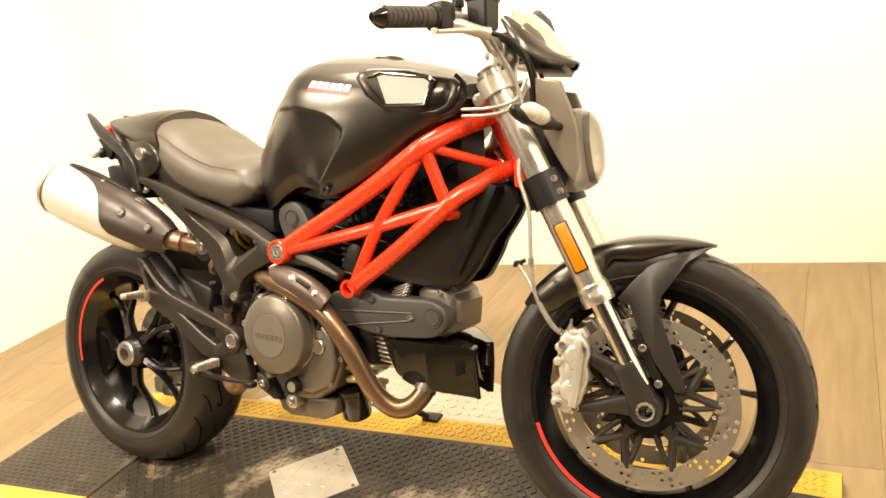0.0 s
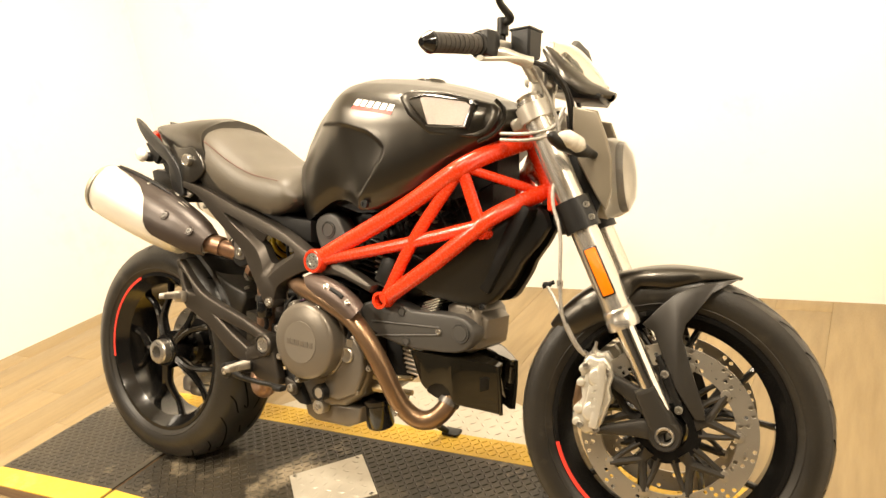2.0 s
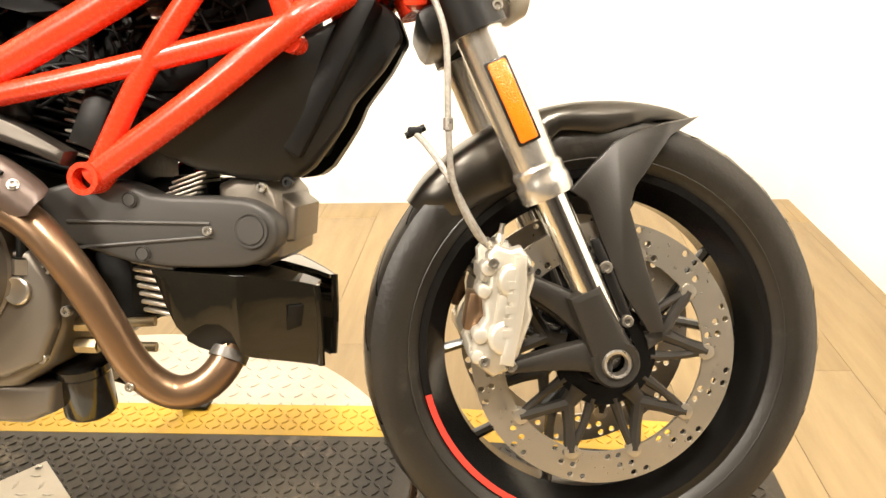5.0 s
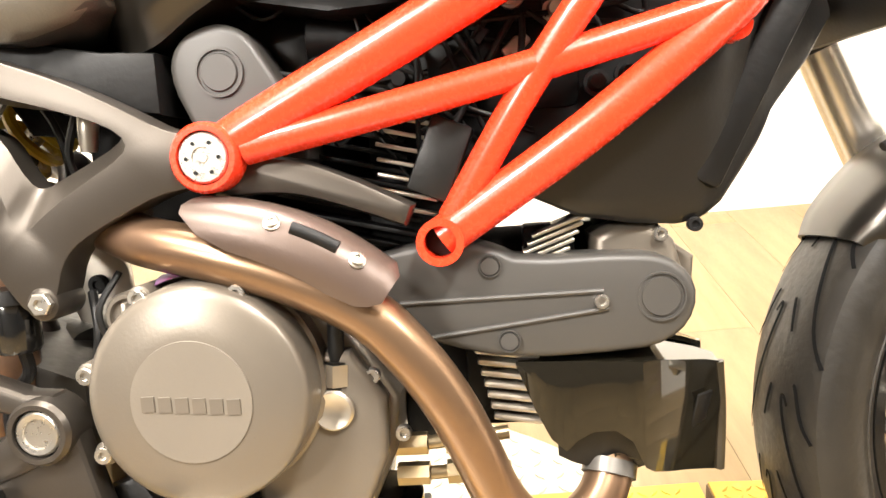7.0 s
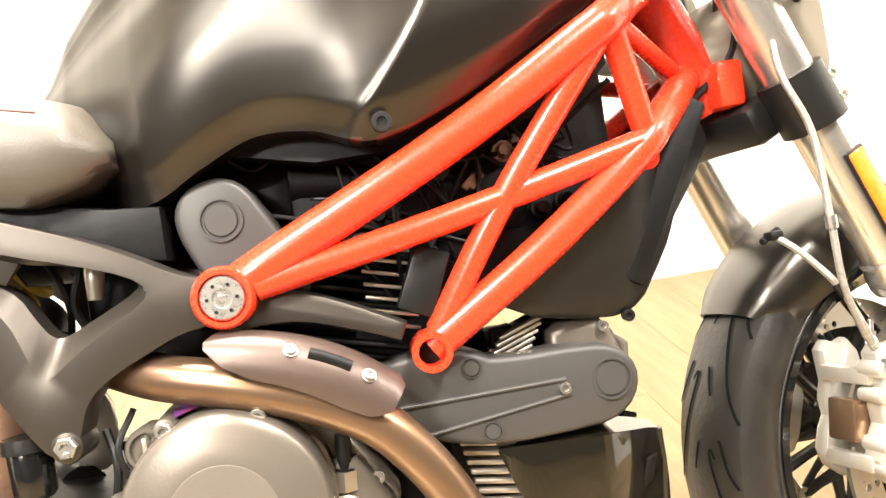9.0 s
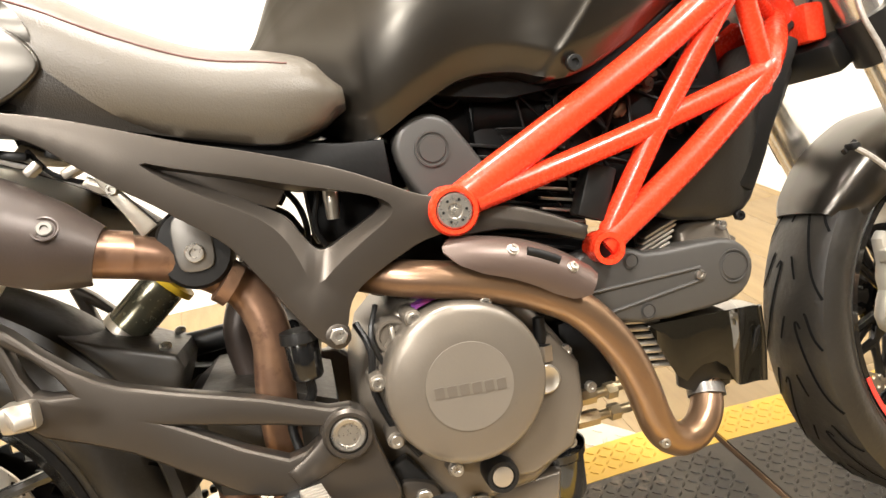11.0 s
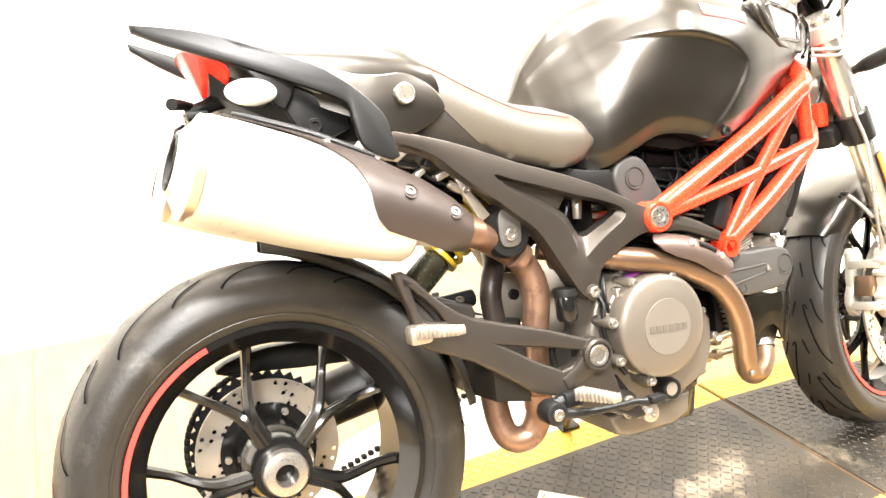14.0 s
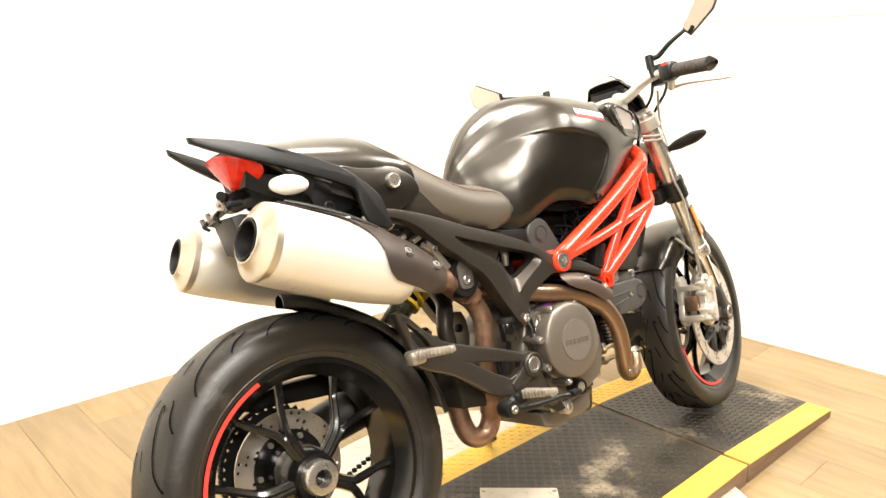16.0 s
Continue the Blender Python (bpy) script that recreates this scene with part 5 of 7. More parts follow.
for s in (-1, 1):
    wing = prism([(q.x, q.z) for q in smooth_path([(0.110, 0, 0.890), (0.136, 0, 0.884), (0.172, 0, 0.872), (0.205, 0, 0.868), (0.237, 0, 0.869), (0.262, 0, 0.857), (0.282, 0, 0.840), (0.293, 0, 0.822), (0.291, 0, 0.807), (0.269, 0, 0.791), (0.236, 0, 0.779), (0.204, 0, 0.787), (0.178, 0, 0.812), (0.148, 0, 0.850), (0.116, 0, 0.876)], 4)], -0.005, 0.006, 0.004, 3)
    for v in wing.verts:
        v.co.y = s * (float(np.interp(v.co.x, (0.11, 0.15, 0.20, 0.30), (0.120, 0.142, 0.154, 0.158))) - 0.25 * max(v.co.z - 0.85, 0) - v.co.y)
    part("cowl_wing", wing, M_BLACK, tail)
    bm = lathe([(0.006, 0.0150), (-0.005, 0.0150), (-0.007, 0.0130), (-0.0055, 0.0110), (-0.0055, 0.0)], 32)
    part("tail_bolt", moved(bm, (Matrix() if s < 0 else Matrix.Scale(-1, 4, (0, 1, 0))) @ Matrix.Translation((0.232, -0.164, 0.837))), M_STEEL, tail, "bright round bolt")
    fin = [(-0.116, 0.971), (-0.070, 0.960), (-0.02, 0.945), (0.060, 0.911), (0.139, 0.869), (0.194, 0.818), (0.207, 0.783), (0.215, 0.749), (0.205, 0.745), (0.166, 0.766), (0.154, 0.805), (0.148, 0.830), (0.113, 0.850), (0.015, 0.896), (-0.068, 0.934), (-0.114, 0.960)]
    fin = [(q.x, q.z) for q in smooth_path([(x, 0, z) for x, z in fin[:8]], 4)] + [(q.x, q.z) for q in smooth_path([(x, 0, z) for x, z in fin[8:]], 4)]
    bm = prism(fin, -0.007, 0.007, 0.003)
    for v in bm.verts:
        v.co.y = s * (float(np.interp(v.co.x, (-0.12, -0.05, 0.02, 0.12, 0.25), (0.054, 0.090, 0.122, 0.150, 0.158))) + v.co.y)
    part("tail_fin", bm, M_MATT, tail, "matt black curved tail fin")
    part("fin_branch", prism([(0.020, 0.890), (0.084, 0.868), (0.078, 0.851), (0.066, 0.832), (0.052, 0.840), (0.042, 0.862)], s * 0.132, s * 0.120, 0.003), M_MATT, tail)
    side = part("side_cover", prism([(0.062, 0.850), (0.085, 0.874), (0.156, 0.840), (0.160, 0.800), (0.112, 0.778), (0.086, 0.802)], s * 0.116, s * 0.098, 0.004), M_INNER, tail, "deep black cover under the seat cowl")
    part("pale_strip", prism([(0.085, 0.878), (0.160, 0.842), (0.160, 0.833), (0.085, 0.868)], s * 0.120, s * 0.110, 0.002), M_SILVER, tail, "narrow pale strip above the cover")
    bolt(side, 0.108, s * 0.117 - 0.002, 0.808, 0.011, M_MATT)
part("undertail", loft([[(x, -w, z1), (x, -w * 0.8, z0), (x, w * 0.8, z0), (x, w, z1)] for x, w, z0, z1 in ((-0.02, 0.060, 0.872, 0.900), (0.06, 0.085, 0.825, 0.875), (0.16, 0.100, 0.785, 0.835), (0.26, 0.11, 0.762, 0.80), (0.34, 0.11, 0.750, 0.77))]), M_INNER, tail, "black undertail")
lampm = bmesh.new()
for x, y, z in ((-0.056, 0.026, 0.939), (-0.052, 0.050, 0.935), (-0.032, 0.076, 0.924), (0.000, 0.092, 0.908), (-0.026, 0.008, 0.872), (0.0, 0.046, 0.872), (0.008, 0.088, 0.892), (0.0, 0.03, 0.872)):
    lampm.verts.new((x, y, z))
    lampm.verts.new((x, -y, z))
bmesh.ops.convex_hull(lampm, input=lampm.verts[:])
bmesh.ops.bevel(lampm, geom=lampm.edges[:], offset=0.003, segments=2, affect="EDGES", profile=0.5, clamp_overlap=True)
part("tail_light", lampm, M_TAIL, tail, "red wedge tail light")
for s in (-1, 1):
    stalk = part("rear_indicator", tube([(0.045, 0.075 * s, 0.852), (0.040, 0.100 * s, 0.852), (0.030, 0.128 * s, 0.852), (0.024, 0.140 * s, 0.852)], [0.008, 0.009, 0.014, 0.010], 14, 4), M_MATT, bike, "rear turn signal with a clear oval lens")
    bm = bmesh.new()
    bmesh.ops.create_uvsphere(bm, u_segments=24, v_segments=14, radius=1.0)
    part("lens", moved(bm, Matrix.Translation((0.020, 0.143 * s, 0.857)) @ Matrix.Rotation(radians(25) * s, 4, "Z") @ Matrix.Rotation(radians(8), 4, "Y") @ Matrix.Diagonal((0.036, 0.015, 0.0185, 1))), M_LENS, stalk)
    part("rear_reflector", moved(lathe([(-0.005, 0.0), (-0.005, 0.010), (0.004, 0.011)], 20), Matrix.Translation((0.180, -0.148, 0.757)) if s < 0 else Matrix.Translation((0.180, 0.148, 0.757)) @ Matrix.Scale(-1, 4, (0, 1, 0))), M_LENS, bike)
    part("mount_tab", prism([(0.150, 0.770), (0.172, 0.752), (0.215, 0.742), (0.230, 0.752), (0.190, 0.768), (0.165, 0.782)], s * 0.150, s * 0.140, 0.003), M_ALLOY, bike)
tail_bracket = part("plate_bracket", join(tube([(0.010, 0.0, 0.868), (-0.025, -0.005, 0.860), (-0.050, -0.012, 0.850)], 0.011, 10, 4), tube([(-0.030, 0.030, 0.862), (-0.052, -0.020, 0.862), (-0.076, -0.060, 0.860)], [0.006, 0.007, 0.009], 10, 3), box(-0.040, -0.010, 0.846, 0.030, 0.050, 0.012, 0.003)), M_INNER, bike, "black plate bracket with bare steel fittings")
part("bracket_arm", tube([(-0.040, -0.030, 0.846), (-0.050, 0.005, 0.838), (-0.058, 0.040, 0.828), (-0.062, 0.075, 0.820)], [0.006, 0.009, 0.008, 0.005], 10, 3, flat=0.5), M_ALLOY, tail_bracket, "bare steel bracket arm")
part("bracket_hook", tube([(-0.058, 0.010, 0.836), (-0.070, 0.000, 0.826), (-0.068, -0.016, 0.816)], [0.004, 0.005, 0.003], 8, 3), M_INNER, tail_bracket)
part("bracket_hook", tube([(-0.062, 0.060, 0.824), (-0.074, 0.052, 0.814), (-0.070, 0.040, 0.806)], [0.004, 0.005, 0.003], 8, 3), M_INNER, tail_bracket)
for x, y, z in ((-0.052, -0.016, 0.842), (-0.062, 0.048, 0.830), (-0.064, 0.078, 0.822)):
    part("fitting", rod((x, y, z - 0.008), (x - 0.004, y, z + 0.010), 0.0055, 6), M_STEEL, tail_bracket)
part("splash_plate", prism([(-0.062, 0.820), (-0.040, 0.824), (0.080, 0.800), (0.080, 0.730), (-0.020, 0.742), (-0.046, 0.752)], -0.055, 0.045, 0.006), M_MATT, tail_bracket, "black plate between the silencers")

# ---- mufflers and pipes ----
for s in (-1, 1):
    A, B = Vector((-0.072, 0.180 * s, 0.762)), Vector((0.294, 0.152 * s, 0.628))
    d = (B - A).normalized()
    rows = []
    for t, ry, rz in ((0.0, 0.064, 0.069), (0.006, 0.066, 0.0715), (0.10, 0.067, 0.0735), (0.35, 0.066, 0.075), (0.55, 0.0645, 0.073), (0.70, 0.060, 0.068), (0.78, 0.056, 0.063), (0.80, 0.050, 0.057), (0.815, 0.034, 0.036), (1.0, 0.026, 0.026)):
        c = A.lerp(B, t)
        side, top = Vector((0, 1, 0)), d.cross(Vector((0, 1, 0))) * -1
        rows.append([c + ry * math.cos(a) * side + rz * math.sin(a) * top for a in [2 * math.pi * k / 36 for k in range(36)]])
    muf = part("muffler", loft(rows), M_MUFFLER, bike, "brushed aluminium silencer with a brown heat shield", sharp=1.0)
    turnm = Matrix.Translation(A) @ (-d).to_track_quat("-Y", "Z").to_matrix().to_4x4()
    part("end_cap", moved(lathe([(0.006, 0.0702), (-0.006, 0.0702), (-0.0085, 0.0680), (-0.0100, 0.064), (-0.0170, 0.052), (-0.0235, 0.0435), (-0.0270, 0.0410), (-0.0275, 0.0385), (-0.022, 0.036)], 44), turnm), M_CAP, muf, "satin steel conical silencer end cap")
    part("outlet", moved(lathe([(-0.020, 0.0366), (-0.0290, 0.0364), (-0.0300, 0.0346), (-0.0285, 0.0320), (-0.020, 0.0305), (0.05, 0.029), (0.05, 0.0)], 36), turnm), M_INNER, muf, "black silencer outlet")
    rows = []
    for t in [k / 40 for k in range(41)]:
        tt = 0.05 + 0.98 * t
        c = A.lerp(B, tt)
        ry = float(np.interp(tt, (0.05, 0.35, 0.60, 0.80, 0.93, 1.03), (0.070, 0.0715, 0.068, 0.057, 0.046, 0.031)))
        rz = float(np.interp(tt, (0.05, 0.35, 0.60, 0.80, 0.93, 1.03), (0.077, 0.0800, 0.074, 0.062, 0.048, 0.031)))
        lo = float(np.interp(tt, (0.05, 0.25, 0.40, 0.50, 0.56, 0.60, 0.66, 0.82, 1.03), (84, 74, 60, 42, 20, -8, -22, -30, -60)))
        hi = float(np.interp(tt, (0.05, 0.2, 0.5, 1), (96, 100, 112, 122)))
        row = []
        side, top = Vector((0, s, 0)), Vector((-d.z, 0, d.x)) 
        aa = [radians(lo + (hi - lo) * q / 14) for q in range(15)]
        for k, grow in ((1, 0.0), (-1, -0.002)):
            for a in aa[::k]:
                row.append(c + (ry + grow) * math.cos(a) * side + (rz + grow) * math.sin(a) * top)
        rows.append(row)
    sh = part("heat_shield", loft(rows), M_SHIELD, muf, "brown matt heat shield on the silencer", sharp=1.0)
    part("shield_rail", tube([A.lerp(B, t) + Vector((-d.z, 0, d.x)) * (float(np.interp(t, (0.04, 0.35, 0.6), (0.079, 0.082, 0.076)))) + Vector((0, s * 0.006, 0)) for t in (0.08, 0.16, 0.27, 0.38, 0.50, 0.60)], [0.003, 0.0055, 0.006, 0.006, 0.005, 0.002], 10, 4), M_MATT, sh, "black rail along the shield")
    part("mount_clip", moved(box(0.098, -0.182 * -s, 0.775, 0.022, 0.012, 0.014, 0.004), Matrix()), M_STEEL, sh)
    for x in (0.191, 0.266):
        t = (x - A.x) / (B.x - A.x)
        ry = float(np.interp(t, (0.05, 0.35, 0.60, 0.80, 0.93, 1.03), (0.070, 0.0715, 0.068, 0.057, 0.046, 0.031)))
        a = 0.58 if x < 0.2 else 0.52
        n = Vector((0, s * math.cos(a), 0)) + Vector((-d.z, 0, d.x)) * math.sin(a)
        q = A.lerp(B, t) + n * (ry * 1.04)
        m = Matrix.Translation(q) @ Vector((0, -1, 0)).rotation_difference(n).to_matrix().to_4x4()
        part("screw_recess", moved(lathe([(0.002, 0.0125), (-0.0004, 0.0125), (-0.0008, 0.0112), (0.0012, 0.0095), (0.0012, 0.0)], 20), m), M_SHIELD, sh)
        part("screw", moved(lathe([(0.004, 0.0076), (-0.0004, 0.0076), (-0.0012, 0.0066), (-0.0012, 0.0036), (0.0008, 0.0030), (0.0008, 0.0)], 18), m), M_TAB, sh)

exhaust = part("exhaust_pipe", tube([(0.275, -0.152, 0.634), (0.335, -0.130, 0.616), (0.385, -0.095, 0.592), (0.428, -0.095, 0.556), (0.444, -0.100, 0.505), (0.436, -0.095, 0.44), (0.432, -0.088, 0.36), (0.432, -0.082, 0.300), (0.418, -0.076, 0.266), (0.395, -0.070, 0.257), (0.376, -0.062, 0.268), (0.368, -0.054, 0.30), (0.366, -0.046, 0.36)], 0.0225, 18, 6), M_COPPER, bike, "heat-tinted brown exhaust pipe")
for p, q in (((0.292, -0.148, 0.630), (0.330, -0.137, 0.620)), ((0.408, -0.112, 0.575), (0.418, -0.110, 0.566)), ((0.432, -0.085, 0.335), (0.432, -0.083, 0.308))):
    part("pipe_clamp", rod(p, q, 0.0245, 20), M_COPPER, exhaust)
part("exhaust_pipe_left", tube([(0.285, 0.150, 0.632), (0.335, 0.140, 0.626), (0.395, 0.105, 0.612), (0.432, 0.050, 0.590), (0.428, 0.010, 0.556), (0.410, -0.008, 0.525), (0.402, -0.012, 0.495), (0.406, -0.010, 0.455), (0.414, -0.005, 0.41)], 0.0195, 16, 6), M_SHIELD, exhaust, "dark brown pipe to the far silencer")
link = part("link_plate", prism(rounded([(0.430, 0.440), (0.432, 0.520), (0.455, 0.530), (0.492, 0.522), (0.496, 0.445), (0.470, 0.430)], 1), 0.018, 0.030, 0.004), M_ALLOY, bike, "bare alloy suspension link plate")
# Near-black head painted as the shade of the plate's hole.
bolt(link, 0.462, 0.012, 0.488, 0.010, M_INNER)
part("header_pipe", tube([(0.47, -0.075, 0.575), (0.52, -0.095, 0.562), (0.587, -0.135, 0.541), (0.649, -0.150, 0.526), (0.712, -0.155, 0.505), (0.768, -0.156, 0.475), (0.802, -0.154, 0.438), (0.826, -0.147, 0.398), (0.843, -0.136, 0.356), (0.857, -0.122, 0.314), (0.873, -0.108, 0.284), (0.897, -0.096, 0.266), (0.925, -0.088, 0.268), (0.948, -0.076, 0.287), (0.961, -0.058, 0.318), (0.967, -0.040, 0.36)], 0.0208, 24, 6), M_HEADER, exhaust, "bronze heat-tinted front header pipe")
part("header_collar", rod((0.955, -0.069, 0.300), (0.958, -0.063, 0.311), 0.0240, 24), M_TAB, exhaust)
part("header_flange", join(rod((0.972, -0.038, 0.35), (0.975, -0.035, 0.40), 0.024, 20)), M_STEEL, exhaust)
bolt(exhaust, 0.862, -0.132, 0.281, 0.006)
rows = []
HS = smooth_path([(0.634, -0.152, 0.541), (0.668, -0.156, 0.536), (0.708, -0.159, 0.525), (0.744, -0.160, 0.508), (0.782, -0.159, 0.481)], 6)
for i, c in enumerate(HS):
    d = (HS[min(i + 1, len(HS) - 1)] - HS[max(i - 1, 0)]).normalized()
    nrm = Vector((-d.z, 0, d.x))
    t = i / (len(HS) - 1)
    r = 0.0238 + 0.0022 * math.sin(math.pi * t)
    lo = float(np.interp(t, (0, 0.12, 0.3, 0.8, 0.93, 1), (42, 12, -8, -26, -16, 12)))
    hi = float(np.interp(t, (0, 0.1, 0.25, 0.88, 0.96, 1), (56, 92, 112, 108, 92, 62)))
    aa = [radians(lo + (hi - lo) * q / 12) for q in range(13)]
    row = [c + (r + 0.006 * math.sin(a)) * (math.cos(a) * Vector((0, -1, 0)) + 1.12 * math.sin(a) * nrm) for a in aa]
    row += [c + (r + 0.006 * math.sin(a) - 0.002) * (math.cos(a) * Vector((0, -1, 0)) + 1.12 * math.sin(a) * nrm) for a in aa[::-1]]
    rows.append(row)
hs = part("header_shield", loft(rows), M_HSHIELD, bike, "brown heat shield over the header pipe", sharp=1.0)
def screw_on(parent, p, n, r):
    """A cap screw at p whose head looks along n."""
    m = Matrix.Translation(p) @ Vector((0, -1, 0)).rotation_difference(n).to_matrix().to_4x4()
    part("screw", moved(lathe([(0.004, r * 1.25), (-0.001, r * 1.25), (-0.0015, r), (-0.004, r), (-0.0045, r * 0.85), (-0.0045, r * 0.5), (-0.002, r * 0.42), (-0.002, 0.0)], 18), m), M_STEEL, parent)


def on_shield(i, a):
    d = (HS[min(i + 1, len(HS) - 1)] - HS[max(i - 1, 0)]).normalized()
    nrm = Vector((-d.z, 0, d.x))
    r = 0.0238 + 0.0022 * math.sin(math.pi * i / (len(HS) - 1)) + 0.006 * math.sin(a)
    n = math.cos(a) * Vector((0, -1, 0)) + 1.12 * math.sin(a) * nrm
    return HS[i] + r * n, (math.cos(a) * Vector((0, -1.2, 0)) + math.sin(a) * nrm).normalized()


for i in (11, 20):
    p, n = on_shield(i, 0.78)
    screw_on(hs, p, n, 0.0052)
# No opening is cut: a dark bar paints the slot's shade onto the shield.
slot = tube([on_shield(i, 0.80)[0] for i in (13, 14, 15, 16, 17, 18)], 0.0052, 10, 2, flat=0.8)
part("slot", slot, M_INNER, hs, "dark bar standing for the slot's shade in the shield")
mount = part("exhaust_mount", loft([[(x, y, z) for x, z in [(0.390 + r * math.cos(a), 0.610 + r * math.sin(a) + (0.010 if math.sin(a) > 0 else 0)) for a in [2 * math.pi * k / 28 for k in range(28)]]] for y, r in ((-0.098, 0.039), (-0.126, 0.039), (-0.133, 0.035), (-0.134, 0.0))]), M_MATT, bike, "round black rubber exhaust mount")
part("mount_tab", prism(rounded([(0.370, 0.604), (0.376, 0.590), (0.404, 0.590), (0.410, 0.604), (0.409, 0.648), (0.371, 0.654)], 2), -0.1375, -0.1325, 0.002), M_TAB, mount, "grey steel mount tab")
bolt(mount, 0.390, -0.140, 0.610, 0.010)

# ---- rear frame and footrests ----
for s in (1, -1):
    Y = -0.140 * s
    OUT = [(0.200, 0.788), (0.245, 0.777), (0.294, 0.763), (0.351, 0.741), (0.405, 0.719), (0.452, 0.704), (0.501, 0.686), (0.551, 0.666), (0.592, 0.644), (0.622, 0.626), (0.650, 0.617), (0.670, 0.599), (0.661, 0.584), (0.640, 0.579), (0.618, 0.576), (0.587, 0.563), (0.562, 0.551), (0.544, 0.540), (0.533, 0.526), (0.527, 0.506), (0.521, 0.493), (0.511, 0.487), (0.499, 0.492), (0.490, 0.504), (0.471, 0.535), (0.447, 0.577), (0.431, 0.605), (0.413, 0.624), (0.389, 0.643), (0.364, 0.665), (0.338, 0.684), (0.300, 0.716), (0.275, 0.740), (0.245, 0.757), (0.200, 0.772)]
    RING = [(0.356, 0.710), (0.399, 0.693), (0.447, 0.678), (0.496, 0.660), (0.542, 0.646), (0.582, 0.631), (0.597, 0.618), (0.592, 0.607), (0.558, 0.588), (0.530, 0.571), (0.508, 0.554), (0.498, 0.557), (0.492, 0.581), (0.483, 0.606), (0.468, 0.626), (0.440, 0.646), (0.404, 0.669), (0.374, 0.692)]
    HOLE = [(0.370, 0.700), (0.401, 0.690), (0.447, 0.674), (0.492, 0.654), (0.534, 0.647), (0.576, 0.635), (0.588, 0.625), (0.583, 0.617), (0.558, 0.604), (0.536, 0.594), (0.522, 0.587), (0.511, 0.588), (0.500, 0.604), (0.489, 0.627), (0.474, 0.638), (0.444, 0.657), (0.411, 0.676), (0.383, 0.692)]
    sub = part("rear_frame", casting(OUT, RING, HOLE, -0.160 * s, -0.146 * s, -0.122 * s), M_BROWN, bike, "bronze grey cast rear frame side", sharp=0.5)
    part("web", prism([(0.359, 0.709), (0.399, 0.696), (0.449, 0.680), (0.493, 0.657), (0.478, 0.638), (0.443, 0.655), (0.405, 0.675), (0.379, 0.694)], -0.140 * s - 0.003, -0.140 * s + 0.003, 0.001), M_BROWN, sub)
    part("front_arm", strut([(0.655, 0.586), (0.690, 0.585), (0.722, 0.581), (0.760, 0.567), (0.806, 0.546)], [0.034, 0.030, 0.028, 0.024, 0.018], -0.132 * s, 0.030, 0.008, segments=2), M_BROWN, sub)
    part("lower_boss", disc(0.514, 0.497, 0.014, Y - 0.022 * s, Y + 0.02 * s, 0.004), M_BROWN, sub)
    if s > 0:
        bolt(sub, 0.515, -0.166, 0.498, 0.0095, hexagon=True)

    Yp = -0.150 * s
    FOUT = [(0.180, 0.582), (0.194, 0.584), (0.210, 0.570), (0.232, 0.545), (0.255, 0.523), (0.275, 0.508), (0.297, 0.496), (0.353, 0.476), (0.390, 0.464), (0.426, 0.452), (0.460, 0.438), (0.490, 0.426), (0.512, 0.424), (0.528, 0.408), (0.530, 0.390), (0.538, 0.355), (0.547, 0.322), (0.543, 0.304), (0.530, 0.298), (0.470, 0.314), (0.432, 0.344), (0.410, 0.350), (0.391, 0.356), (0.350, 0.386), (0.320, 0.408), (0.293, 0.427), (0.255, 0.446), (0.218, 0.462), (0.204, 0.476), (0.203, 0.492), (0.196, 0.530), (0.186, 0.560)]
    FH1 = [(0.203, 0.556), (0.211, 0.525), (0.219, 0.508), (0.232, 0.502), (0.250, 0.500), (0.240, 0.518), (0.222, 0.540)]
    FH2 = [(0.340, 0.444), (0.396, 0.430), (0.440, 0.419), (0.476, 0.408), (0.474, 0.396), (0.458, 0.387), (0.440, 0.384), (0.400, 0.405), (0.365, 0.428)]
    peg = part("footrest_plate", plate(FOUT, [FH1, FH2], Yp - 0.014, Yp + 0.012, 0.0085), M_BROWN, bike, "bronze grey cast footrest plate", sharp=0.45)
    part("rib", strut([(0.440, 0.360), (0.475, 0.376), (0.506, 0.398)], [0.024, 0.034, 0.046], Yp * 1.04, 0.024, 0.007), M_BROWN, peg)
    part("plate_boss", moved(lathe([(0.016, 0.027), (-0.014, 0.027), (-0.018, 0.024), (-0.018, 0.020), (-0.010, 0.0195)], 32), Matrix.Translation((0.504, -0.158 * s, 0.397)) @ (Matrix() if s > 0 else Matrix.Scale(-1, 4, (0, 1, 0)))), M_BROWN, peg)
    part("plate_bolt", moved(lathe([(0.0, 0.0185), (-0.005, 0.0185), (-0.007, 0.0165), (-0.0065, 0.0125), (-0.0045, 0.0115), (-0.0045, 0.0)], 32), Matrix.Translation((0.504, -0.168 * s, 0.397)) @ (Matrix() if s > 0 else Matrix.Scale(-1, 4, (0, 1, 0)))), M_STEEL, peg, "large bright round pivot bolt")
    # folded passenger peg and rider peg
    def ribbed(a, b, r, name, label):
        a, b = Vector(a), Vector(b)
        q = (b - a).to_track_quat("Y", "Z").to_matrix().to_4x4()
        span = (b - a).length
        core = part(name, moved(box(0, 0, 0, 1.5 * r, span, 1.1 * r, 0.003), Matrix.Translation(a.lerp(b, 0.5)) @ q), M_PEG, bike, label)
        for k in range(10):
            part("tooth", moved(box(0, 0, 0, 2.1 * r * (1 - 0.03 * k), 0.0036, 1.7 * r * (1 - 0.03 * k), 0.0010), Matrix.Translation(a.lerp(b, (k + 0.5) / 10)) @ q), M_PEG, core)
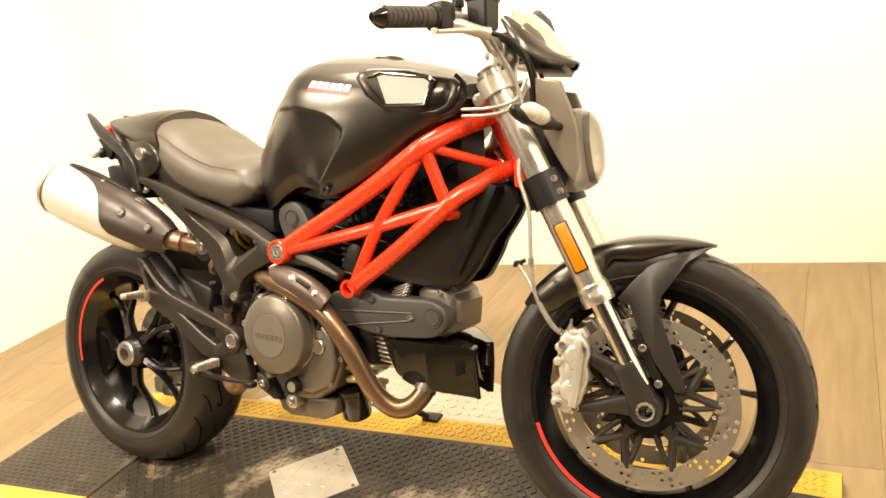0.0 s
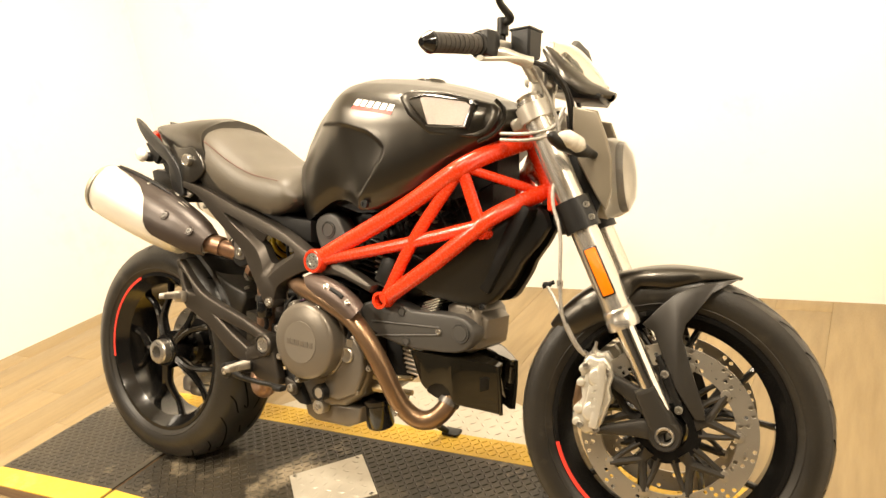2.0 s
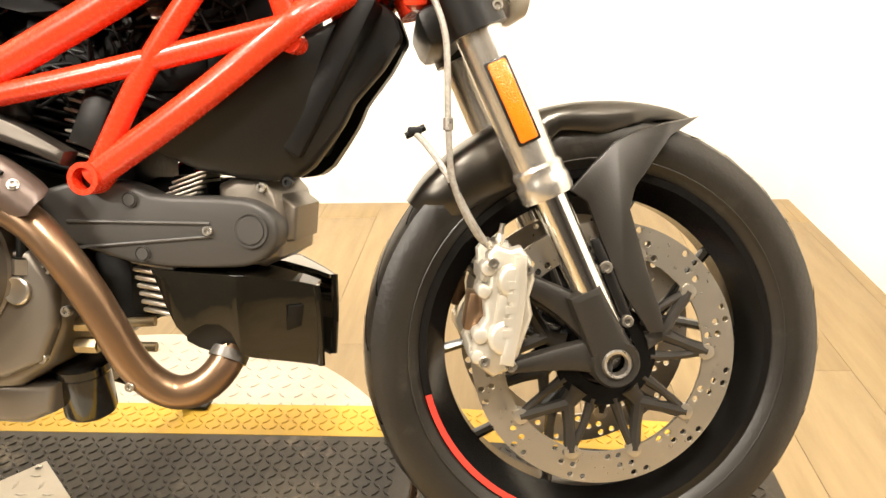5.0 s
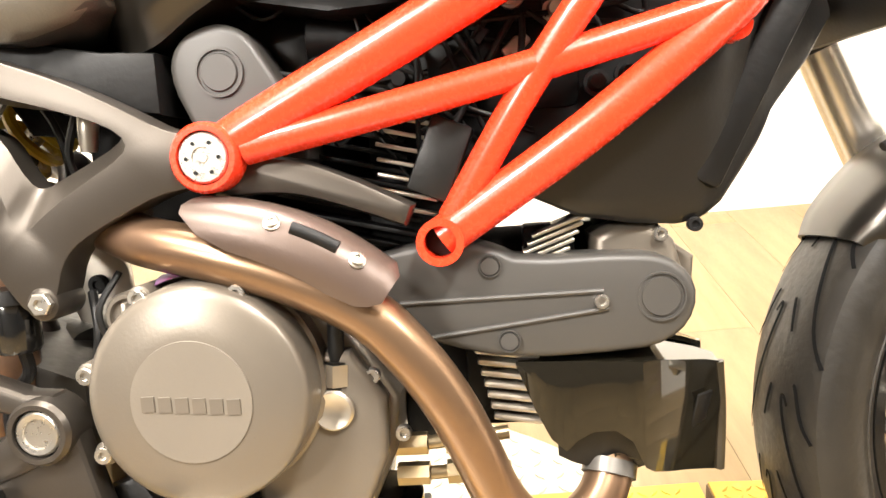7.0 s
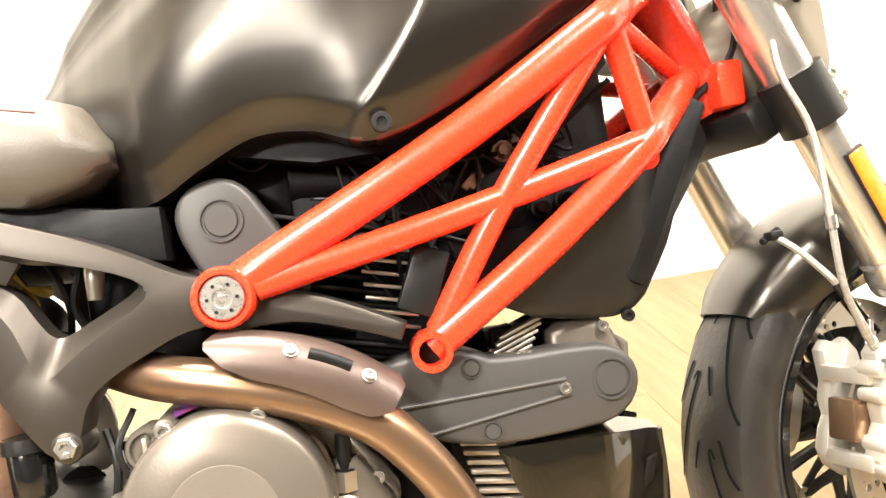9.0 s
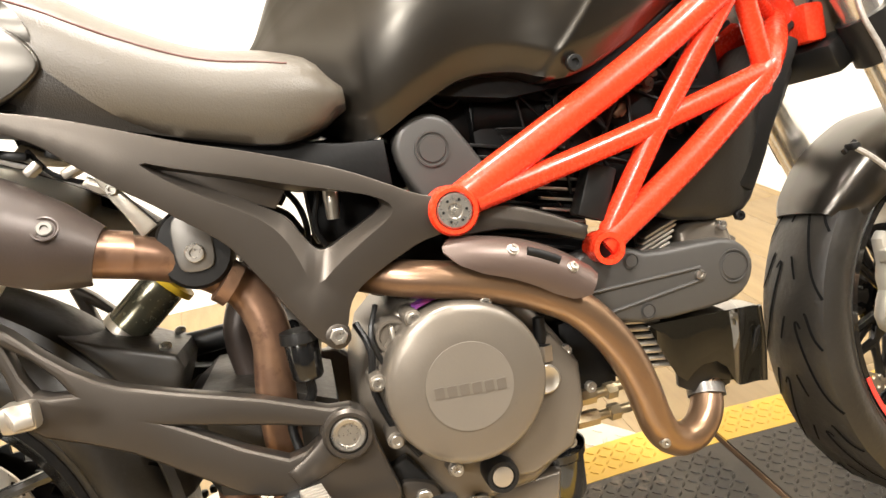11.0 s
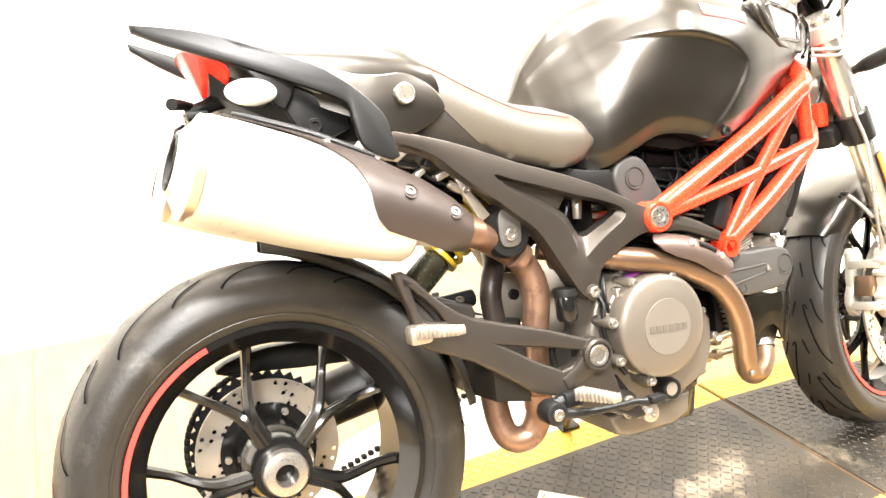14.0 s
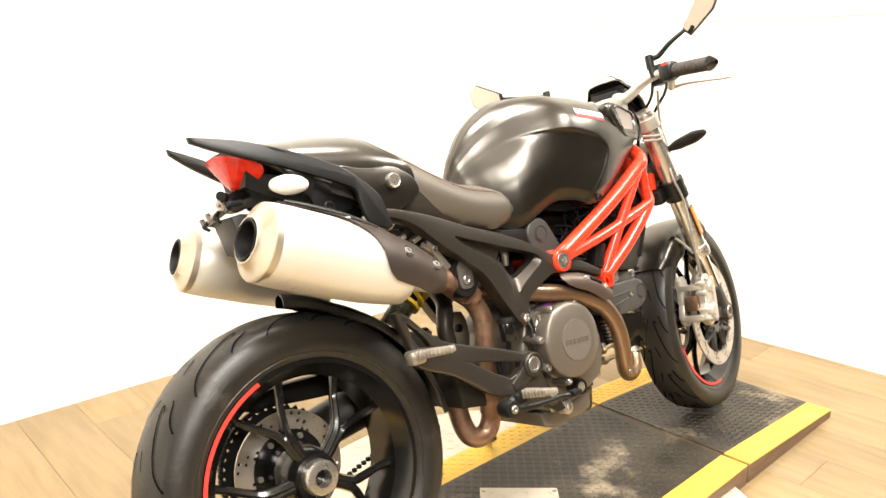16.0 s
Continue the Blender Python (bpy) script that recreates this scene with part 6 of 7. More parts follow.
    ribbed((0.205, -0.172 * s, 0.494), (0.238, -0.250 * s, 0.501), 0.0108, "passenger_footrest", "bare ribbed alloy passenger footrest")
    part("peg_hinge", box(0.205, -0.165 * s, 0.490, 0.035, 0.03, 0.028, 0.006), M_ALLOY, peg)
    ribbed((0.455, -0.176 * s, 0.346), (0.474, -0.256 * s, 0.350), 0.0112, "rider_footrest", "bare ribbed alloy rider footrest")
    part("peg_hinge", join(box(0.446, -0.165 * s, 0.338, 0.034, 0.03, 0.026, 0.006), rod((0.415, -0.165 * s, 0.332), (0.45, -0.165 * s, 0.34), 0.012)), M_MATT, peg)
brake = part("brake_pedal", tube([(0.405, -0.185, 0.326), (0.45, -0.190, 0.318), (0.50, -0.192, 0.314), (0.55, -0.190, 0.312), (0.575, -0.195, 0.308)], [0.009, 0.008, 0.006, 0.006, 0.008], 12, 5, flat=0.8), M_MATT, bike, "black rear brake pedal")
part("pedal_pivot", disc(0.402, 0.328, 0.019, -0.198, -0.160, 0.004), M_MATT, brake)
part("pedal_tip", box(0.585, -0.200, 0.312, 0.028, 0.022, 0.014, 0.005), M_MATT, brake)
bolt(brake, 0.402, -0.200, 0.328, 0.009)
pot = part("rear_brake_reservoir", moved(lathe([(-0.024, 0.0), (-0.024, 0.015), (-0.020, 0.0175), (0.018, 0.0185), (0.022, 0.016), (0.022, 0.0)], 24), Matrix.Translation((0.475, -0.138, 0.480)) @ Matrix.Rotation(math.pi / 2, 4, "X")), M_GLOSSBLACK, bike, "small black brake fluid pot")
part("cap", moved(lathe([(-0.012, 0.0), (-0.012, 0.0205), (-0.004, 0.0215), (0.0, 0.0215), (0.0, 0.0)], 24), Matrix.Translation((0.475, -0.138, 0.497)) @ Matrix.Rotation(-math.pi / 2, 4, "X")), M_MATT, pot)
part("pot_hose", tube([(0.475, -0.136, 0.462), (0.474, -0.130, 0.435), (0.448, -0.122, 0.410), (0.452, -0.130, 0.365)], 0.0055, 10, 5), M_MATT, pot)
bracket = part("exhaust_hanger", strut([(0.318, 0.712), (0.322, 0.690), (0.338, 0.664), (0.352, 0.640)], [0.018, 0.012, 0.016, 0.020], -0.128, 0.010, 0.002), M_ALLOY, bike, "cast alloy exhaust hanger")
part("hanger_arm", strut([(0.300, 0.702), (0.318, 0.690), (0.336, 0.700)], [0.010, 0.012, 0.008], -0.124, 0.010, 0.002), M_ALLOY, bracket)
bolt(bracket, 0.325, -0.136, 0.688, 0.006)
rb = random.Random(4)
for x, z, mt in ((0.255, 0.722, M_ALLOY), (0.275, 0.735, M_MATT), (0.292, 0.715, M_ALLOY), (0.318, 0.722, M_MATT), (0.345, 0.700, M_MATT), (0.372, 0.690, M_ALLOY), (0.240, 0.738, M_MATT), (0.395, 0.668, M_INNER)):
    part("connector", moved(box(0, 0, 0, rb.uniform(0.014, 0.028), 0.02, rb.uniform(0.008, 0.018), 0.002), Matrix.Translation((x, -0.118 + rb.uniform(-0.01, 0.01), z)) @ Matrix.Rotation(rb.uniform(-0.8, 0.8), 4, "Y")), mt, bike)
for k in range(5):
    x0 = 0.25 + 0.03 * k
    part("wire", tube([(x0, -0.112, 0.742), (x0 + 0.02, -0.120, 0.715 + 0.01 * (k % 2)), (x0 + 0.05, -0.118, 0.700 - 0.008 * k), (x0 + 0.085, -0.110, 0.690 - 0.012 * k)], 0.0026, 8, 5), M_INNER, bike)
for k, pts in enumerate(([(0.535, -0.125, 0.500), (0.545, -0.140, 0.470), (0.540, -0.140, 0.430), (0.552, -0.140, 0.385), (0.575, -0.140, 0.345)], [(0.560, -0.125, 0.515), (0.548, -0.142, 0.485), (0.556, -0.138, 0.450)], [(0.600, -0.120, 0.530), (0.640, -0.150, 0.522), (0.690, -0.140, 0.508), (0.730, -0.125, 0.480)])):
    part("cable", tube(pts, (0.004, 0.003, 0.0045)[k], 8, 6), M_MATT, bike)


# ---- swing arm, hugger, shock ----
swing = part("swing_arm", join(
    tube([(0.455, 0.0, 0.392), (0.40, 0.04, 0.395), (0.32, 0.105, 0.385), (0.18, 0.145, 0.350), (0.0, 0.150, 0.312)], [0.055, 0.058, 0.056, 0.050, 0.046], 16, 6, flat=0.72),
    loft([[(x, y0, z0), (x, y1, z0), (x, y1, z1), (x, y0, z1)] for x, y0, y1, z0, z1 in ((0.50, -0.095, 0.115, 0.345, 0.415), (0.42, -0.100, 0.12, 0.325, 0.450), (0.355, -0.085, 0.12, 0.335, 0.455), (0.330, -0.03, 0.12, 0.345, 0.44))]),
    rod((0.0, 0.085, 0.31), (0.0, 0.170, 0.31), 0.058, 28)), M_DUSTY, bike, "dusty black single-sided swing arm")
rows = []
for k in range(22):
    a = radians(86 - 80 * k / 21)
    half = float(np.interp(k, (0, 3, 8, 21), (0.020, 0.055, 0.074, 0.090)))
    r = float(np.interp(k, (0, 5, 21), (0.346, 0.331, 0.328)))
    row = []
    prof = [(-1, -0.020), (-0.97, -0.010), (-0.8, -0.002), (-0.4, 0.004), (0, 0.006), (0.4, 0.004), (0.8, -0.002), (0.97, -0.010), (1, -0.020)]
    for y, dr in prof:
        row.append(((r + dr) * math.cos(a), y * half, 0.31 + (r + dr) * math.sin(a)))
    for y, dr in prof[::-1]:
        row.append(((r + dr - 0.003) * math.cos(a), y * (half - 0.003), 0.31 + (r + dr - 0.003) * math.sin(a)))
    rows.append(row)
hugger = part("hugger", loft(rows), M_DUSTY, bike, "dusty black rear hugger mudguard")
part("shock_deck", prism([(0.222, 0.548), (0.262, 0.529), (0.338, 0.500), (0.343, 0.484), (0.322, 0.440), (0.295, 0.440), (0.26, 0.500)], -0.076, 0.064, 0.007, 3), M_DUSTY, hugger)
for x, y, z in ((0.325, -0.055, 0.508), (0.325, 0.050, 0.508)):
    part("deck_screw", moved(lathe([(0.0, 0.007), (-0.004, 0.007), (-0.006, 0.004), (-0.006, 0.0)], 14), Matrix.Translation((x, y, z)) @ Matrix.Rotation(-1.2, 4, "X")), M_STEEL, hugger)
lo, hi = Vector((0.262, 0.02, 0.522)), Vector((0.470, 0.02, 0.690))
d = (hi - lo).normalized()
o1, o2 = Vector((-d.z, 0, d.x)), Vector((0, 1, 0))
shock = part("shock_absorber", tube([lo, lo + d * 0.006, lo + d * 0.078, lo + d * 0.086], [0.022, 0.0265, 0.0265, 0.021], 24, 1), M_OIL, bike, "rear shock absorber with an olive canister and a yellow spring")
part("canister_band", tube([lo + d * 0.004, lo + d * 0.014], 0.0280, 24, 1), M_ALLOY, shock, "bare alloy ring of the canister")
part("canister_cap", tube([lo - d * 0.012, lo - d * 0.006, lo + d * 0.003], [0.010, 0.019, 0.022], 20, 1), M_MATT, shock)
part("spring_seat", tube([lo + d * 0.084, lo + d * 0.092], 0.035, 24, 1), M_SPRING, shock, "yellow spring seat")
part("damper_body", tube([lo + d * 0.08, lo + d * 0.17], 0.020, 20, 1), M_INNER, shock)
part("damper_rod", rod(lo + d * 0.16, hi, 0.010), M_STEEL, shock)
part("spring", tube([lo + d * (0.094 + 0.125 * k / 72) + 0.031 * (math.cos(k * 0.52) * o1 + math.sin(k * 0.52) * o2) for k in range(73)], 0.0060, 8, 2), M_SPRING, shock, "yellow coil spring")
part("shock_link", tube([(0.268, 0.02, 0.520), (0.31, 0.05, 0.49), (0.40, 0.06, 0.49)], 0.016, 12, 4), M_MATT, shock)
# Near-black plate added to close the gap between seat and rear frame.
part("seat_filler", prism([(0.300, 0.768), (0.450, 0.716), (0.560, 0.694), (0.606, 0.690), (0.606, 0.640), (0.540, 0.650), (0.450, 0.684), (0.300, 0.744)], -0.116, 0.116, 0.004), M_INNER, bike, "black filler plate added under the seat")
part("battery_box", box(0.555, 0.0, 0.645, 0.09, 0.13, 0.12, 0.012), M_INNER, bike, "black electrical box under the seat")
for p in ([(0.47, -0.08, 0.68), (0.50, -0.09, 0.64), (0.505, -0.085, 0.60), (0.49, -0.07, 0.56)], [(0.52, -0.09, 0.68), (0.525, -0.10, 0.65), (0.515, -0.10, 0.61), (0.53, -0.09, 0.57)]):
    part("wire", tube(p, 0.0035, 8, 5), M_MATT, bike)
part("frame_tie", tube([(0.540, -0.10, 0.665), (0.538, -0.105, 0.640), (0.536, -0.105, 0.615)], [0.007, 0.009, 0.007], 12, 3), M_ALLOY, bike)
part("inner_fender", loft([[(x, -0.06, z - 0.004), (x, 0.06, z - 0.004), (x, 0.06, z), (x, -0.06, z)] for x, z in ((0.405, 0.702), (0.43, 0.690), (0.46, 0.640))]), M_INNER, bike)

# ---- engine ----
case = [(0.515, 0.335), (0.535, 0.285), (0.580, 0.262), (0.650, 0.262), (0.705, 0.268), (0.752, 0.298), (0.775, 0.345), (0.782, 0.395), (0.760, 0.435), (0.735, 0.475), (0.690, 0.505), (0.640, 0.520), (0.585, 0.508), (0.545, 0.475), (0.525, 0.425)]
engine = part("engine", prism(case, -0.118, 0.118, 0.014, 3), M_ENGINE, bike, "grey painted v-twin engine")
part("clutch_cover", moved(lathe([(-0.110, 0.0915), (-0.138, 0.0915), (-0.141, 0.0885), (-0.1690, 0.0872), (-0.1735, 0.0862), (-0.1762, 0.0835), (-0.1790, 0.0760), (-0.1830, 0.060), (-0.1850, 0.049), (-0.1850, 0.0)], 72), Matrix.Translation((0.636, 0, 0.420))), M_ENGINE, engine, "grey round clutch cover")
part("cover_badge", moved(lathe([(-0.180, 0.0478), (-0.1864, 0.0470), (-0.1866, 0.0)], 48), Matrix.Translation((0.636, 0, 0.420))), M_BADGE, engine, "flat round badge on the clutch cover")
for k in range(6):
    part("badge_bar", moved(box(0, 0, 0, 0.0100, 0.0012, 0.0118, 0), Matrix.Translation((0.636 - 0.033 + 0.0132 * k, -0.1870, 0.4205 - 0.0010 * k)) @ Matrix.Shear("XZ", 4, (0.12, 0.0))), M_ENGINE, engine)
for a in (64, 115, 165, 207, 255):
    x, z = 0.632 + 0.0905 * math.cos(radians(a)), 0.416 + 0.0905 * math.sin(radians(a))
    part("cover_lug", disc(x, z, 0.0098, -0.163, -0.112, 0.002, 18), M_ENGINE, engine)
    bolt(engine, x, -0.167, z, 0.0072)
part("case_cover", prism([(0.70, 0.285), (0.752, 0.306), (0.772, 0.350), (0.775, 0.400), (0.748, 0.440), (0.70, 0.44), (0.66, 0.36), (0.66, 0.29)], -0.134, -0.112, 0.008, 3), M_ENGINE, engine)
# Matt black plate added over the pale case, where a dark gap lies.
part("case_gap_cover", prism([(0.520, 0.330), (0.548, 0.285), (0.590, 0.262), (0.612, 0.262), (0.590, 0.300), (0.560, 0.345)], -0.138, -0.118, 0.004), M_MATT, engine)
filler = part("filler_cap", moved(lathe([(-0.110, 0.020), (-0.138, 0.020), (-0.141, 0.018), (-0.141, 0.015), (-0.137, 0.014), (-0.137, 0.0)], 28), Matrix.Translation((0.571, 0, 0.480))), M_ENGINE, engine, "grey oil filler cap with a raised grip")
part("grip_bar", moved(box(0, 0, 0, 0.005, 0.012, 0.024, 0.002), Matrix.Translation((0.571, -0.141, 0.480))), M_ALLOY, filler)
part("sticker", moved(lathe([(-0.150, 0.0922), (-0.134, 0.0972)], 10, start=radians(94), sweep=radians(20)), Matrix.Translation((0.636, 0, 0.420))), M_STICKER, engine, "small blue sticker on the cover's rim")
part("bracket_ear", prism(rounded([(0.545, 0.322), (0.560, 0.322), (0.588, 0.310), (0.589, 0.290), (0.574, 0.280), (0.552, 0.288)], 2), -0.146, -0.126, 0.004), M_BROWN, engine)
bolt(engine, 0.570, -0.150, 0.300, 0.009)
part("oil_cap", moved(lathe([(-0.120, 0.0190), (-0.150, 0.0190), (-0.153, 0.0175), (-0.153, 0.0135), (-0.148, 0.0130), (-0.148, 0.0)], 28), Matrix.Translation((0.659, 0, 0.301))), M_MATT, engine)
part("oil_sight", moved(lathe([(-0.146, 0.0118), (-0.151, 0.0118), (-0.1525, 0.0)], 24), Matrix.Translation((0.659, 0, 0.301))), M_ALLOY, engine)
part("sensor_ring", moved(lathe([(-0.124, 0.017), (-0.138, 0.017), (-0.140, 0.015), (-0.138, 0.010), (-0.136, 0.0)], 24), Matrix.Translation((0.731, 0, 0.393))), M_ALLOY, engine)
part("oil_sensor", join(rod((0.733, -0.128, 0.415), (0.735, -0.128, 0.432), 0.011, 6), rod((0.735, -0.128, 0.432), (0.737, -0.128, 0.462), 0.007)), M_MATT, engine)
part("sensor_nut", rod((0.733, -0.128, 0.412), (0.7345, -0.128, 0.430), 0.0125, 6), M_ALLOY, engine)
for x, z in ((0.783, 0.417), (0.805, 0.368), (0.726, 0.490), (0.560, 0.300), (0.600, 0.268), (0.77, 0.31)):
    bolt(engine, x - 0.02, -0.128, z, 0.0065)
part("sump", prism([(0.560, 0.262), (0.575, 0.225), (0.60, 0.215), (0.70, 0.215), (0.735, 0.230), (0.742, 0.268)], -0.10, 0.10, 0.010, 3), M_ENGINE, engine, "grey alloy sump")
part("drain_plug", disc(0.632, 0.258, 0.017, -0.124, -0.09, 0.003), M_ALLOY, engine)
bolt(engine, 0.632, -0.126, 0.258, 0.009)
oil_filter = part("oil_filter", moved(lathe([(-0.034, 0.0), (-0.034, 0.026), (-0.031, 0.031), (-0.026, 0.033), (0.026, 0.033), (0.030, 0.036), (0.040, 0.036), (0.044, 0.030), (0.044, 0.0)], 28), Matrix.Translation((0.752, -0.046, 0.246)) @ Matrix.Rotation(radians(12), 4, "X") @ Matrix.Rotation(math.pi / 2, 4, "X")), M_GLOSSBLACK, engine, "gloss black oil filter")
for z0, z1 in ((0.345, 0.348), (0.318, 0.316)):
    part("oil_line", join(rod((0.772, -0.090, z0), (0.80, -0.090, z0), 0.010, 6), rod((0.80, -0.090, z0), (0.87, -0.080, z1), 0.006), rod((0.815, -0.089, z0), (0.828, -0.088, z0), 0.0105, 6)), M_GOLD, engine, "dull brass oil line fitting")

belt = [(0.755, 0.508), (0.800, 0.521), (0.850, 0.520), (0.872, 0.512), (0.888, 0.503), (0.985, 0.501), (1.010, 0.495), (1.028, 0.480), (1.034, 0.460), (1.026, 0.438), (1.008, 0.424), (0.982, 0.418), (0.880, 0.419), (0.82, 0.436), (0.765, 0.462)]
bm = prism(rounded(belt), -0.096, -0.050, 0.007, 3)
for v in bm.verts:
    v.co.y -= 0.12 * (1.003 - v.co.x)
cover = part("belt_cover", bm, M_BELT, bike, "charcoal timing belt cover")
for x, z, r in ((1.002, 0.463, 0.0190), (0.864, 0.499, 0.0085), (0.876, 0.436, 0.0085)):
    part("cover_dial", moved(lathe([(-0.092, r * 1.12), (-0.0985, r * 1.08), (-0.0985, r), (-0.0965, r * 0.97), (-0.0965, r * 0.86), (-0.0985, r * 0.82), (-0.0985, 0.0)], 32), Matrix.Translation((x, -0.12 * (1.003 - x), z))), M_BELT, cover)
for a, b in (((0.79, 0.474), (0.955, 0.4715)), ((0.80, 0.443), (0.958, 0.4565))):
    part("cover_rib", rod((a[0], -0.0965 - 0.12 * (1.003 - a[0]), a[1]), (b[0], -0.0965 - 0.12 * (1.003 - b[0]), b[1]), 0.0022, 8), M_BELT, cover)
bolt(cover, 0.953, -0.1055, 0.463, 0.0060)
# Near-black core behind the fins: the shade between them is put into colour.
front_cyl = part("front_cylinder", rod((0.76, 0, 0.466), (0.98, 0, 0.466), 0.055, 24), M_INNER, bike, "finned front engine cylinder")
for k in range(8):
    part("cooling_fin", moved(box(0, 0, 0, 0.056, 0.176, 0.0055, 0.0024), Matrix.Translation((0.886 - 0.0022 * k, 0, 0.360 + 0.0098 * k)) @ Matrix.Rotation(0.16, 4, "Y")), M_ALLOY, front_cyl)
part("fin_shade_core", box(0.868, 0, 0.398, 0.062, 0.150, 0.090, 0.004), M_INNER, front_cyl)
# Dark block added to fill the gap behind the header pipe.
part("crank_filler", box(0.812, 0, 0.385, 0.070, 0.120, 0.100, 0.012), M_INNER, front_cyl)
fhead = part("front_cylinder_head", prism([(0.950, 0.422), (1.005, 0.416), (1.026, 0.428), (1.030, 0.470), (1.022, 0.505), (1.006, 0.523), (0.975, 0.526), (0.950, 0.515)], -0.070, 0.070, 0.012, 3), M_ENGINE, bike, "grey alloy cylinder head")
part("valve_cover", prism([(1.010, 0.440), (1.038, 0.446), (1.042, 0.488), (1.016, 0.508)], -0.050, 0.050, 0.008, 3), M_ENGINE, fhead)
part("intake_stub", rod((0.985, -0.02, 0.515), (0.975, -0.02, 0.560), 0.026, 20), M_INNER, fhead)
for x, z in ((1.008, 0.512), (1.018, 0.440)):
    bolt(fhead, x, -0.076, z, 0.006)
for k in range(5):
    part("cooling_fin", moved(box(0, 0, 0, 0.050, 0.050, 0.0032, 0.001), Matrix.Translation((0.908 + 0.004 * k, -0.058, 0.498 + 0.0068 * k)) @ Matrix.Rotation(-0.33, 4, "Y")), M_ALLOY, fhead)
# Near-black again, for the shade behind the upper fins.
part("fin_shade_core", box(0.915, -0.045, 0.510, 0.044, 0.040, 0.030, 0.003), M_INNER, fhead)
up = [(0.614, 0.672), (0.617, 0.688), (0.627, 0.701), (0.642, 0.708), (0.660, 0.710), (0.677, 0.703), (0.690, 0.688), (0.735, 0.602), (0.700, 0.577), (0.650, 0.587), (0.620, 0.648)]
vcover = part("belt_cover", prism(rounded(up), -0.112, -0.060, 0.007, 3), M_BELT, bike, "charcoal upper timing belt cover")
part("cover_dial", moved(lathe([(-0.108, 0.0205), (-0.1145, 0.0200), (-0.1145, 0.0180), (-0.1125, 0.0175), (-0.1125, 0.0155), (-0.1145, 0.0145), (-0.1145, 0.0)], 36), Matrix.Translation((0.657, 0, 0.670))), M_BELT, vcover)
# Cylinder, fins and head near-black: the shade inside the frame put into colour.
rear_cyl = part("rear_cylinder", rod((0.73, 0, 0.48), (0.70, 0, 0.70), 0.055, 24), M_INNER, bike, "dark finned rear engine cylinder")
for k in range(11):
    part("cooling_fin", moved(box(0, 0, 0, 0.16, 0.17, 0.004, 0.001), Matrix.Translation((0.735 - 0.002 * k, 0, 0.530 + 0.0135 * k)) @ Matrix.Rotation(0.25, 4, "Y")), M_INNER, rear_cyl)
for k in range(7):
    part("fin_edge", moved(box(0, 0, 0, 0.05, 0.012, 0.0035, 0.001), Matrix.Translation((0.800, -0.088, 0.548 + 0.0125 * k)) @ Matrix.Rotation(0.25, 4, "Y")), M_ALLOY, rear_cyl)
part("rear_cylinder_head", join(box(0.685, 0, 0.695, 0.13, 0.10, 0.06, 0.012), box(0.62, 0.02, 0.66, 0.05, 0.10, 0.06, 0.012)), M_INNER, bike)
# Near-black filler blocks, added so the wall doesn't show between the frame tubes.
part("frame_filler", loft([[(x, -w, z0), (x, w, z0), (x, w, z1), (x, -w, z1)] for x, w, z0, z1 in ((0.765, 0.060, 0.575, 0.73), (0.82, 0.072, 0.560, 0.75), (0.92, 0.074, 0.575, 0.78), (1.02, 0.070, 0.640, 0.80), (1.05, 0.050, 0.690, 0.80))]), M_INNER, bike, "deep black filler block between the frame tubes")
part("cylinder_filler", box(0.615, 0, 0.552, 0.110, 0.13, 0.080, 0.014), M_INNER, bike, "deep black filler block under the rear cylinder")
part("valley_filler", box(0.800, 0, 0.545, 0.085, 0.12, 0.075, 0.012), M_INNER, bike)
part("duct_filler", join(box(0.770, 0, 0.680, 0.110, 0.13, 0.085, 0.012), rod((0.72, -0.05, 0.70), (0.82, -0.05, 0.69), 0.022)), M_INNER, bike)
part("throttle_body", join(box(0.88, 0.0, 0.66, 0.14, 0.16, 0.08, 0.014), rod((0.80, -0.05, 0.66), (0.97, -0.05, 0.68), 0.026), box(0.87, 0.02, 0.60, 0.10, 0.12, 0.06, 0.01)), M_INNER, bike, "deep black throttle bodies")
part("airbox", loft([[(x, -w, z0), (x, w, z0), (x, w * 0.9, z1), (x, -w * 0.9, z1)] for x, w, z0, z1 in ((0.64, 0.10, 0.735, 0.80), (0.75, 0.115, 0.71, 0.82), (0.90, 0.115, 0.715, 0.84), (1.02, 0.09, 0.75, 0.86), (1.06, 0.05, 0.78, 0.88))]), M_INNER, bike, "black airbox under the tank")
part("relay_box", moved(box(0, 0, 0, 0.034, 0.03, 0.062, 0.003), Matrix.Translation((0.831, -0.116, 0.588)) @ Matrix.Rotation(radians(24), 4, "Y")), M_MATT, bike, "small black relay box")
rr = random.Random(11)
for k in range(26):
    x = rr.uniform(0.74, 0.98)
    z = rr.uniform(max(0.57, 0.60 + (x - 0.80) * 0.62), 0.73)
    p = [Vector((x + rr.uniform(-0.035, 0.035) * q, -0.080 - 0.02 * rr.random(), z + rr.uniform(-0.02, 0.035) * q)) for q in range(4)]
    part("wire", tube(p, rr.choice((0.0016, 0.0022, 0.003)), 8, 5), rr.choice((M_INNER, M_MATT, M_INNER)), bike)
